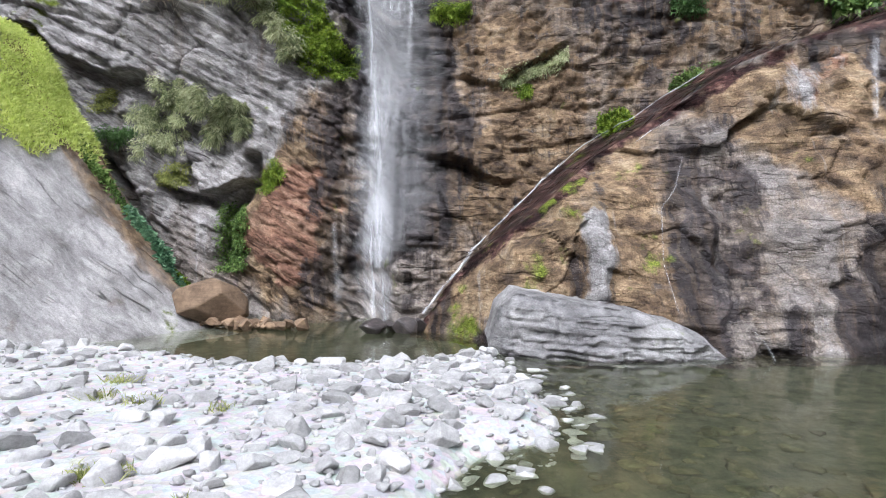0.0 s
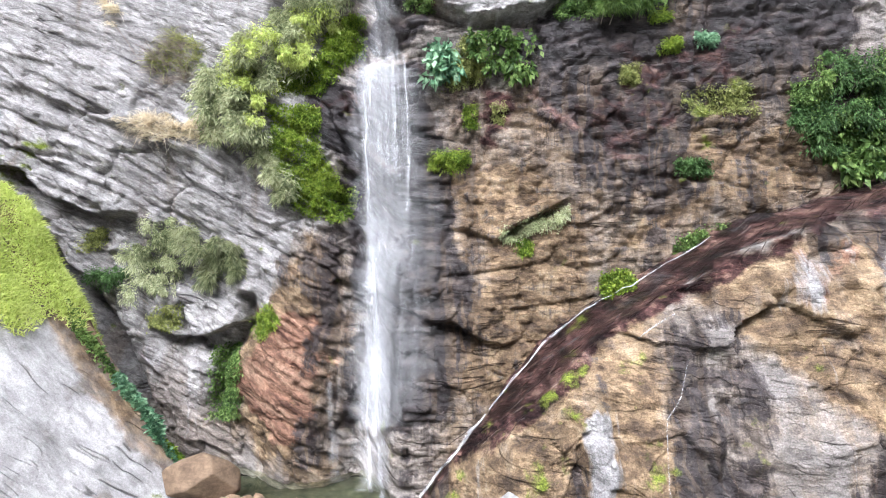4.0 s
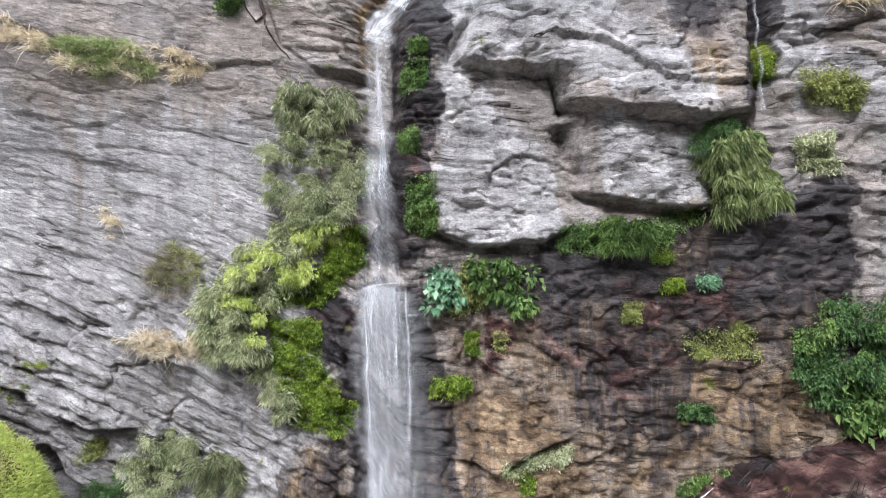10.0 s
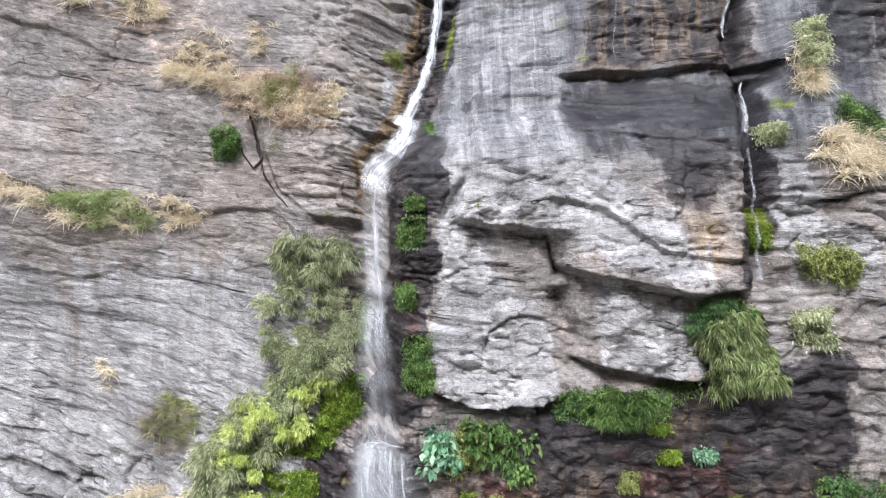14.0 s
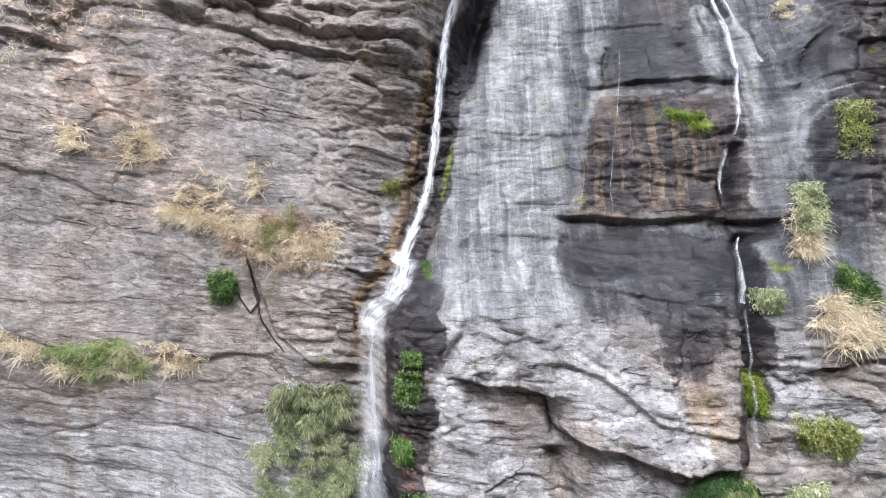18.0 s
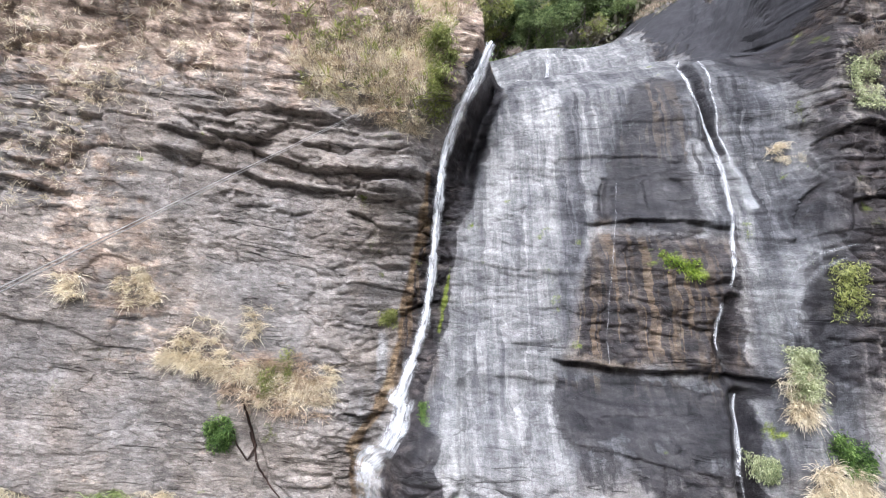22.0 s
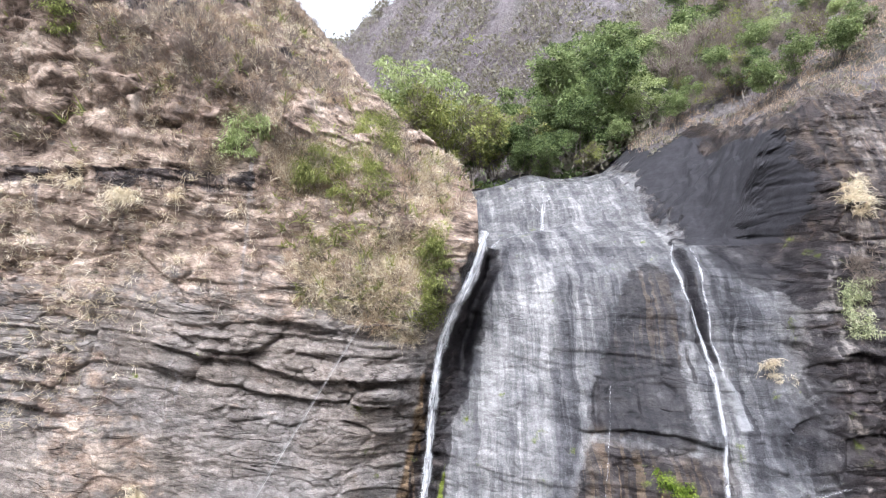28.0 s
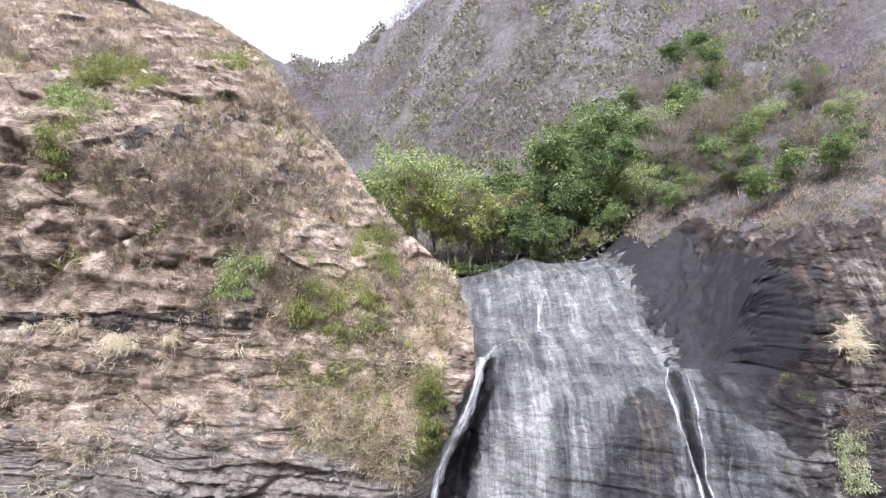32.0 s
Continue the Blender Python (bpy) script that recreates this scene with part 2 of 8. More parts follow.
def rock_material(name, bleached=1.0, cracked=0.8, gritty=0.75):
    """Layered cliff rock. Its stains, wet films, painted shade and moss follow the masks stain_a and stain_b, its
    layers run along 'layer'.
    """
    m, nt, bsdf = mat_new(name)
    pos = nt.nodes.new("ShaderNodeNewGeometry").outputs["Position"]
    lay = nt.nodes.new("ShaderNodeAttribute")
    lay.attribute_name = "layer"
    sep = nt.nodes.new("ShaderNodeSeparateXYZ")
    nt.links.new(pos, sep.inputs[0])
    com = nt.nodes.new("ShaderNodeCombineXYZ")
    nt.links.new(sep.outputs[0], com.inputs[0])
    nt.links.new(sep.outputs[1], com.inputs[1])
    nt.links.new(lay.outputs["Fac"], com.inputs[2])
    bed = com.outputs[0]
    warp = add(nt, "ShaderNodeTexNoise", Scale=1.1, Detail=4.0)
    nt.links.new(pos, warp.inputs["Vector"])
    wv = nt.nodes.new("ShaderNodeVectorMath")
    wv.operation = "MULTIPLY_ADD"
    nt.links.new(warp.outputs["Color"], wv.inputs[0])
    wv.inputs[1].default_value = (0.7, 0.5, 0.3)
    nt.links.new(bed, wv.inputs[2])
    bent = wv.outputs[0]

    def spread(v, k):
        return maths(nt, "ADD", maths(nt, "MULTIPLY", maths(nt, "SUBTRACT", v, 0.5), k), 0.5)

    big = noise_tex(nt, pos, 0.3, 4, 0.6)
    thin = spread(noise_tex(nt, bent, 1.0, 7, 0.6, (0.28, 0.28, 2.8)), 1.6)
    mid = spread(noise_tex(nt, bent, 1.0, 8, 0.66, (1.3, 1.3, 2.3)), 1.7)
    blotch = spread(noise_tex(nt, pos, 0.9, 7, 0.62), 1.6)
    crisp = spread(noise_tex(nt, bent, 1.0, 7, 0.7, (4.0, 4.0, 7.0)), 1.6)
    hair = noise_tex(nt, bed, 1.0, 4, 0.6, (1.6, 1.6, 24.0))
    grit = noise_tex(nt, pos, 26.0, 4, 0.7)
    streak = spread(noise_tex(nt, pos, 1.0, 8, 0.66, (1.5, 0.22, 0.11)), 1.8)
    rill = spread(noise_tex(nt, pos, 1.0, 7, 0.68, (6.5, 0.5, 0.2)), 1.8)
    ripple = add(nt, "ShaderNodeTexNoise", Scale=5.0, Detail=3.0)
    nt.links.new(pos, ripple.inputs["Vector"])
    rv = nt.nodes.new("ShaderNodeVectorMath")
    rv.operation = "MULTIPLY_ADD"
    nt.links.new(ripple.outputs["Color"], rv.inputs[0])
    rv.inputs[1].default_value = (0.22, 0.22, 0.10)
    nt.links.new(bed, rv.inputs[2])
    broken = rv.outputs[0]
    slab_c, slab_e = chips(nt, broken, (0.75, 0.75, 2.4))
    block_c, block_e = chips(nt, broken, (2.4, 2.4, 6.2))
    chip_c, chip_e = chips(nt, broken, (6.5, 6.5, 15.0))
    sway = add(nt, "ShaderNodeTexNoise", Scale=0.9, Detail=4.0)
    nt.links.new(pos, sway.inputs["Vector"])
    sv = nt.nodes.new("ShaderNodeVectorMath")
    sv.operation = "MULTIPLY_ADD"
    nt.links.new(sway.outputs["Color"], sv.inputs[0])
    sv.inputs[1].default_value = (0.5, 0.0, 1.5)
    nt.links.new(pos, sv.inputs[2])
    strip_c = chips(nt, sv.outputs[0], (2.2, 0.3, 0.17))[0]
    thread_c = chips(nt, sv.outputs[0], (7.5, 0.4, 0.32))[0]
    patchy = noise_tex(nt, pos, 0.8, 4, 0.65)
    patchy2 = noise_tex(nt, pos, 2.1, 4, 0.65)

    def seam(edge, wide, gate, lo, hi):
        """0 in the open joints between pieces, 1 on the pieces; closed where the gate is high."""
        return maths(nt, "MAXIMUM", grey_ramp(nt, edge, 0.0, wide), grey_ramp(nt, gate, lo, hi))

    slab_j = seam(slab_e, 0.03, patchy, 0.42, 0.50)
    block_j = seam(block_e, 0.10, patchy2, 0.42, 0.56)
    chip_j = seam(chip_e, 0.22, patchy, 0.42, 0.66)
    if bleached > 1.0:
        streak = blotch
    stain = noise_tex(nt, pos, 1.0, 6, 0.65, (0.9, 0.8, 0.3))

    def fissure(stretch, wide, gate_scale, lo, hi, detail=4):
        """Thin open cracks that start and end; 0 in the crack, 1 beside it."""
        n = noise_tex(nt, bed, 1.0, detail, 0.5, stretch)
        line = grey_ramp(nt, maths(nt, "ABSOLUTE", maths(nt, "SUBTRACT", n, 0.5)), 0.0, wide)
        gate = grey_ramp(nt, noise_tex(nt, pos, gate_scale, 3, 0.6), lo, hi)
        return maths(nt, "MAXIMUM", line, gate)

    bedding = fissure((0.13, 0.13, 1.7), 0.007, 0.45, 0.42, 0.47, 2)
    bedding2 = fissure((0.3, 0.3, 4.2), 0.010, 0.7, 0.38, 0.45, 2)
    a = nt.nodes.new("ShaderNodeAttribute")
    a.attribute_name = "stain_a"
    b = nt.nodes.new("ShaderNodeAttribute")
    b.attribute_name = "stain_b"
    sa, sb = nt.nodes.new("ShaderNodeSeparateColor"), nt.nodes.new("ShaderNodeSeparateColor")
    nt.links.new(a.outputs["Color"], sa.inputs[0])
    nt.links.new(b.outputs["Color"], sb.inputs[0])
    calm = b.outputs["Alpha"]

    def cut(mask, grain, amount=0.75, sharp=0.11):
        """Breaks a mask up along a grain, so that its edge is ragged."""
        v = maths(nt, "ADD", mask, maths(nt, "MULTIPLY", maths(nt, "SUBTRACT", grain, 0.5), amount * 2))
        return grey_ramp(nt, v, 0.5 - sharp, 0.5 + sharp)

    base = maths(nt, "ADD", maths(nt, "MULTIPLY", thin, 0.34), maths(nt, "ADD", maths(nt, "MULTIPLY", blotch, 0.3), maths(nt, "MULTIPLY", mid, 0.36)))
    col = ramp(nt, base, (0.26, (0.165, 0.155, 0.147)), (0.43, (0.222, 0.208, 0.198)), (0.56, (0.262, 0.246, 0.234)), (0.76, (0.315, 0.297, 0.281)))
    col = mix(nt, grey_ramp(nt, big, 0.38, 0.60, 0.1, 0.75), col, ramp(nt, base, (0.3, (0.14, 0.117, 0.097)), (0.5, (0.24, 0.204, 0.172)), (0.72, (0.335, 0.29, 0.25))))
    soil = ramp(nt, blotch, (0.25, (0.13, 0.10, 0.083)), (0.42, (0.28, 0.215, 0.17)), (0.58, (0.41, 0.325, 0.26)), (0.78, (0.54, 0.46, 0.385)))
    col = mix(nt, cut(sb.outputs[1], mid, 0.8, 0.2), col, soil)
    ochre = ramp(nt, mid, (0.25, (0.06, 0.040, 0.026)), (0.42, (0.145, 0.098, 0.056)), (0.58, (0.25, 0.175, 0.10)), (0.75, (0.34, 0.262, 0.165)))
    col = mix(nt, maths(nt, "MULTIPLY", cut(sa.outputs[0], maths(nt, "MULTIPLY", maths(nt, "ADD", blotch, streak), 0.5), 0.8, 0.28), 0.9), col, ochre)
    rust = ramp(nt, thin, (0.25, (0.085, 0.045, 0.035)), (0.5, (0.235, 0.135, 0.092)), (0.75, (0.36, 0.24, 0.17)))
    col = mix(nt, cut(sb.outputs[2], blotch, 0.5), col, rust)
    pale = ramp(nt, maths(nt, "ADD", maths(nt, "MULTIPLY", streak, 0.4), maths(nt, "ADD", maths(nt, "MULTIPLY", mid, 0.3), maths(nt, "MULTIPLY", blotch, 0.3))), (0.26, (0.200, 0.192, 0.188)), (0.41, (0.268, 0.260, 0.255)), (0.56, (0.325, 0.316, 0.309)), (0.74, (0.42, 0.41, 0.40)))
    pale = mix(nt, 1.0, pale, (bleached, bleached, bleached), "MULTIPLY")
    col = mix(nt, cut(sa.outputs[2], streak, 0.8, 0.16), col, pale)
    # the water-worn eastern face: grey with white and dark vertical runs
    run = maths(nt, "ADD", maths(nt, "ADD", maths(nt, "MULTIPLY", streak, 0.32), maths(nt, "MULTIPLY", rill, 0.12)), maths(nt, "ADD", maths(nt, "MULTIPLY", slab_c, 0.07), maths(nt, "MULTIPLY", blotch, 0.24)))
    run = maths(nt, "ADD", run, maths(nt, "ADD", maths(nt, "MULTIPLY", strip_c, 0.15), maths(nt, "MULTIPLY", thread_c, 0.10)))
    run = maths(nt, "ADD", run, maths(nt, "MULTIPLY", maths(nt, "SUBTRACT", sa.outputs[2], 0.55), 0.13))
    worn = ramp(nt, run, (0.30, (0.048, 0.048, 0.053)), (0.43, (0.100, 0.101, 0.107)), (0.55, (0.160, 0.160, 0.162)), (0.72, (0.31, 0.308, 0.303)))
    col = mix(nt, maths(nt, "MINIMUM", maths(nt, "MULTIPLY", calm, 1.1), 1.0), col, worn)
    wet_or_shade = cut(sa.outputs[1], maths(nt, "MULTIPLY", maths(nt, "ADD", streak, mid), 0.5), 0.9, 0.1)
    dark = ramp(nt, mid, (0.28, (0.005, 0.004, 0.005)), (0.45, (0.015, 0.012, 0.014)), (0.6, (0.035, 0.029, 0.031)), (0.76, (0.092, 0.075, 0.068)))
    film = ramp(nt, maths(nt, "ADD", maths(nt, "MULTIPLY", run, 0.55), maths(nt, "MULTIPLY", mid, 0.45)), (0.30, (0.006, 0.006, 0.007)), (0.42, (0.017, 0.016, 0.019)), (0.54, (0.038, 0.036, 0.038)), (0.64, (0.068, 0.066, 0.069)), (0.76, (0.13, 0.128, 0.132)))
    dark = mix(nt, calm, dark, film)
    col = mix(nt, maths(nt, "MULTIPLY", wet_or_shade, 0.93), col, dark)
    drip = maths(nt, "MULTIPLY", maths(nt, "MULTIPLY", wet_or_shade, sa.outputs[0]), grey_ramp(nt, thread_c, 0.6, 0.75, 0.0, 0.4))
    col = mix(nt, drip, col, ochre)
    algae = ramp(nt, mid, (0.3, (0.009, 0.005, 0.005)), (0.48, (0.032, 0.016, 0.015)), (0.6, (0.076, 0.039, 0.035)), (0.75, (0.191, 0.122, 0.095)))
    col = mix(nt, cut(sb.outputs[0], blotch, 0.6), col, algae)
    moss = ramp(nt, grit, (0.3, (0.06, 0.085, 0.014)), (0.7, (0.19, 0.23, 0.035)))
    col = mix(nt, cut(a.outputs["Alpha"], blotch, 0.8), col, moss)
    rough_face = maths(nt, "SUBTRACT", 1.0, maths(nt, "MULTIPLY", calm, 0.6))
    strong = maths(nt, "MULTIPLY", rough_face, cracked)
    col = mix(nt, 0.45, col, grey_ramp(nt, crisp, 0.28, 0.72, 0.5, 1.45), "MULTIPLY")
    col = mix(nt, gritty, col, grey_ramp(nt, grit, 0.32, 0.68, 0.5, 1.5), "MULTIPLY")
    col = mix(nt, maths(nt, "MULTIPLY", maths(nt, "SUBTRACT", 1.0, maths(nt, "MULTIPLY", calm, 0.85)), 0.17 * cracked), col, grey_ramp(nt, hair, 0.3, 0.7, 0.5, 1.45), "MULTIPLY")
    col = mix(nt, 0.5, col, grey_ramp(nt, stain, 0.33, 0.67, 0.6, 1.35), "MULTIPLY")
    tone = maths(nt, "ADD", maths(nt, "MULTIPLY", slab_c, 0.3), maths(nt, "ADD", maths(nt, "MULTIPLY", block_c, 0.36), maths(nt, "MULTIPLY", chip_c, 0.34)))
    col = mix(nt, maths(nt, "MULTIPLY", strong, 0.85), col, grey_ramp(nt, tone, 0.2, 0.8, 0.55, 1.47), "MULTIPLY")
    for joint, depth in ((slab_j, 0.6), (block_j, 0.84), (chip_j, 0.88)):
        col = mix(nt, strong, col, mix(nt, joint, (depth, depth * 0.96, depth * 0.94), (1.0, 1.0, 1.0)), "MULTIPLY")
    open_cracks = maths(nt, "MINIMUM", bedding, bedding2)
    col = mix(nt, maths(nt, "MULTIPLY", maths(nt, "SUBTRACT", 1.0, maths(nt, "MULTIPLY", calm, 0.3)), cracked), col, mix(nt, open_cracks, (0.26, 0.24, 0.24), (1.0, 1.0, 1.0)), "MULTIPLY")
    nt.links.new(col, bsdf.inputs["Base Color"])
    nt.links.new(maths(nt, "SUBTRACT", 0.85, maths(nt, "MULTIPLY", wet_or_shade, 0.5)), bsdf.inputs["Roughness"])
    nt.links.new(maths(nt, "ADD", 0.12, maths(nt, "MULTIPLY", wet_or_shade, 0.1)), bsdf.inputs["Specular IOR Level"])
    h = bump(nt, mid, 0.35, 0.10)
    h = bump(nt, slab_j, strong, 0.05, h)
    h = bump(nt, block_c, strong, 0.07, h)
    h = bump(nt, block_j, strong, 0.025, h)
    h = bump(nt, chip_c, strong, 0.03, h)
    h = bump(nt, bedding, rough_face, 0.12, h)
    h = bump(nt, bedding2, rough_face, 0.06, h)
    h = bump(nt, hair, maths(nt, "MULTIPLY", rough_face, 0.6 * cracked), 0.03, h)
    h = bump(nt, grit, 0.8, 0.025, h)
    nt.links.new(h, bsdf.inputs["Normal"])
    return m


def stone_material(name, lo, hi, scale=5.0, rough=0.9, one=False):
    m, nt, bsdf = mat_new(name)
    co = nt.nodes.new("ShaderNodeNewGeometry").outputs["Position"]
    info = nt.nodes.new("ShaderNodeObjectInfo").outputs["Random"]
    isl = nt.nodes.new("ShaderNodeNewGeometry").outputs["Random Per Island"]
    n1 = noise_tex(nt, co, scale, 6, 0.7)
    n2 = noise_tex(nt, co, scale * 6, 5, 0.7)
    n3 = noise_tex(nt, co, 1.0, 4, 0.6, (1.2, 1.2, 14))
    col = ramp(nt, n1, (0.3, lo), (0.7, hi))
    col = mix(nt, 0.5, col, grey_ramp(nt, n3, 0.3, 0.7, 0.6, 1.2), "MULTIPLY")
    col = mix(nt, 0.45, col, grey_ramp(nt, n2, 0.3, 0.7, 0.6, 1.25), "MULTIPLY")
    vary = maths(nt, "ADD", maths(nt, "MULTIPLY", maths(nt, "FRACT", maths(nt, "ADD", info, isl)), 0.5), 0.72)
    com = nt.nodes.new("ShaderNodeCombineXYZ")
    for i in range(3):
        nt.links.new(vary, com.inputs[i])
    if not one:
        col = mix(nt, 1.0, col, com.outputs[0], "MULTIPLY")
    nt.links.new(col, bsdf.inputs["Base Color"])
    bsdf.inputs["Roughness"].default_value = rough
    h = bump(nt, n1, 0.6, 0.05)
    nt.links.new(bump(nt, n2, 0.5, 0.012, h), bsdf.inputs["Normal"])
    return m


def leaf_material(name, dark, mid, light, shine=0.55):
    m, nt, bsdf = mat_new(name)
    geo = nt.nodes.new("ShaderNodeNewGeometry")
    isl = geo.outputs["Random Per Island"]
    big = noise_tex(nt, geo.outputs["Position"], 0.9, 3, 0.6)
    v = maths(nt, "ADD", maths(nt, "MULTIPLY", isl, 0.7), maths(nt, "MULTIPLY", maths(nt, "SUBTRACT", big, 0.35), 1.3))
    col = ramp(nt, v, (0.1, dark), (0.5, mid), (0.9, light))
    nt.links.new(col, bsdf.inputs["Base Color"])
    bsdf.inputs["Roughness"].default_value = shine
    bsdf.inputs["Specular IOR Level"].default_value = 0.3
    tr = nt.nodes.new("ShaderNodeBsdfTranslucent")
    nt.links.new(col, tr.inputs["Color"])
    mx = nt.nodes.new("ShaderNodeMixShader")
    mx.inputs[0].default_value = 0.42
    nt.links.new(bsdf.outputs[0], mx.inputs[1])
    nt.links.new(tr.outputs[0], mx.inputs[2])
    nt.links.new(mx.outputs[0], nt.nodes["Material Output"].inputs["Surface"])
    return m


def fall_material(name, cover, thinnest=0.12, along=0.35, across=13.0):
    """Falling water: white strands with gaps between them; 'veil' thins it towards its edges."""
    m, nt, bsdf = mat_new(name)
    com = nt.nodes.new("ShaderNodeCombineXYZ")
    for i, key in enumerate(("across", "along")):
        at = nt.nodes.new("ShaderNodeAttribute")
        at.attribute_name = key
        nt.links.new(at.outputs["Fac"], com.inputs[i])
    st = noise_tex(nt, com.outputs[0], 1.0, 6, 0.7, (across, along, 1))
    wide = noise_tex(nt, com.outputs[0], 1.0, 3, 0.6, (across * 0.3, along * 1.5, 1))
    veil = nt.nodes.new("ShaderNodeAttribute")
    veil.attribute_name = "veil"
    strand = grey_ramp(nt, maths(nt, "MULTIPLY", maths(nt, "ADD", st, wide), 0.5), 0.36, 0.64, thinnest, 1.0)
    al = maths(nt, "MULTIPLY", maths(nt, "MULTIPLY", strand, veil.outputs["Fac"]), cover)
    nt.links.new(ramp(nt, st, (0.3, (0.75, 0.78, 0.82)), (0.6, (0.93, 0.94, 0.95))), bsdf.inputs["Base Color"])
    bsdf.inputs["Roughness"].default_value = 0.5
    nt.links.new(al, bsdf.inputs["Alpha"])
    nt.links.new(bump(nt, st, 0.5, 0.05), bsdf.inputs["Normal"])
    return m


ROCK = rock_material("layered_cliff_rock", 1.0, 0.75, 0.55)
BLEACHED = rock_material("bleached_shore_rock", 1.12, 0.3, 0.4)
RAMP_ROCK = rock_material("brown_ramp_rock", 1.0, 0.7)
PALE_STONE = stone_material("pale_river_stone", (0.29, 0.287, 0.28), (0.49, 0.486, 0.475))
BROWN_STONE = stone_material("rusty_sandstone", (0.115, 0.075, 0.046), (0.33, 0.225, 0.14), 2.2)
TUFA = stone_material("pale_lime_crust", (0.26, 0.26, 0.25), (0.62, 0.62, 0.605), 4.0)
DARK_STONE = stone_material("wet_dark_rock", (0.03, 0.026, 0.027), (0.10, 0.085, 0.08), 4.0, 0.35)
SHOULDER_ROCK = stone_material("blue_black_rock", (0.009, 0.009, 0.012), (0.04, 0.038, 0.044), 2.2, 0.85, True)
FALL = fall_material("falling_water", 0.92, 0.05, 1.3, 20.0)
CURTAIN = fall_material("curtain_of_water", 0.42, 0.02, 0.22, 21.0)
VEIL = fall_material("veil_of_water", 0.27, 0.02, 0.2, 18.0)
SPRAY = fall_material("thin_veil_of_water", 0.2, 0.06, 0.2, 15.0)
RILL = fall_material("faint_trickle", 0.4, 0.05, 1.6, 18.0)
TRICKLE = fall_material("trickling_water", 0.55, 0.05, 1.6, 18.0)


def ground_material():
    m, nt, bsdf = mat_new("river_gravel")
    pos = nt.nodes.new("ShaderNodeNewGeometry").outputs["Position"]
    v = add(nt, "ShaderNodeTexVoronoi", Scale=9.0)
    nt.links.new(pos, v.inputs["Vector"])
    n1, n2 = noise_tex(nt, pos, 1.2, 5, 0.6), noise_tex(nt, pos, 25, 5, 0.7)
    col = ramp(nt, n1, (0.3, (0.36, 0.35, 0.336)), (0.7, (0.50, 0.49, 0.475)))
    col = mix(nt, 0.15, col, v.outputs["Color"], "OVERLAY")
    col = mix(nt, 0.5, col, grey_ramp(nt, n2, 0.3, 0.7, 0.65, 1.2), "MULTIPLY")
    sep = nt.nodes.new("ShaderNodeSeparateXYZ")
    nt.links.new(pos, sep.inputs[0])
    under = maths(nt, "ADD", sep.outputs[2], maths(nt, "MULTIPLY", maths(nt, "SUBTRACT", n1, 0.5), 0.12))
    silt = ramp(nt, noise_tex(nt, pos, 3.0, 5, 0.65), (0.35, (0.045, 0.05, 0.026)), (0.65, (0.12, 0.115, 0.065)))
    col = mix(nt, grey_ramp(nt, maths(nt, "ADD", maths(nt, "MULTIPLY", under, 3.0), 0.55), 0.45, 0.65), silt, col)
    hs = nt.nodes.new("ShaderNodeHueSaturation")
    hs.inputs["Saturation"].default_value = 0.35
    nt.links.new(col, hs.inputs["Color"])
    nt.links.new(mix(nt, 0.5, hs.outputs[0], col), bsdf.inputs["Base Color"])
    bsdf.inputs["Roughness"].default_value = 0.95
    nt.links.new(bump(nt, n2, 0.5, 0.02, bump(nt, v.outputs["Distance"], 0.5, 0.04)), bsdf.inputs["Normal"])
    return m


def water_material():
    m, nt, bsdf = mat_new("pool_water")
    pos = nt.nodes.new("ShaderNodeNewGeometry").outputs["Position"]
    bsdf.inputs["Base Color"].default_value = (0.55, 0.62, 0.42, 1)
    bsdf.inputs["Transmission Weight"].default_value = 1.0
    bsdf.inputs["IOR"].default_value = 1.33
    bsdf.inputs["Roughness"].default_value = 0.04
    n = noise_tex(nt, pos, 2.2, 4, 0.55)
    nt.links.new(bump(nt, n, 0.12, 0.06), bsdf.inputs["Normal"])
    return m


GRAVEL, WATER = ground_material(), water_material()


def scrub_ground():
    m, nt, bsdf = mat_new("scrubby_mountain_ground")
    pos = nt.nodes.new("ShaderNodeNewGeometry").outputs["Position"]
    n1, n2, n3 = noise_tex(nt, pos, 0.09, 5, 0.65), noise_tex(nt, pos, 0.7, 6, 0.75), noise_tex(nt, pos, 5.0, 5, 0.75)
    # paler and more purple than bare ground: distant haze put into the colour
    col = ramp(nt, n2, (0.3, (0.115, 0.10, 0.105)), (0.5, (0.22, 0.195, 0.198)), (0.7, (0.36, 0.325, 0.325)))
    col = mix(nt, grey_ramp(nt, n1, 0.45, 0.62, 0.0, 0.6), col, ramp(nt, n2, (0.35, (0.08, 0.078, 0.055)), (0.65, (0.20, 0.186, 0.14))))
    col = mix(nt, 0.4, col, grey_ramp(nt, n3, 0.3, 0.7, 0.5, 1.4), "MULTIPLY")
    nt.links.new(col, bsdf.inputs["Base Color"])
    bsdf.inputs["Roughness"].default_value = 0.95
    nt.links.new(bump(nt, n3, 0.8, 0.3, bump(nt, n2, 0.9, 1.5)), bsdf.inputs["Normal"])
    return m


SCRUB_GROUND = scrub_ground()

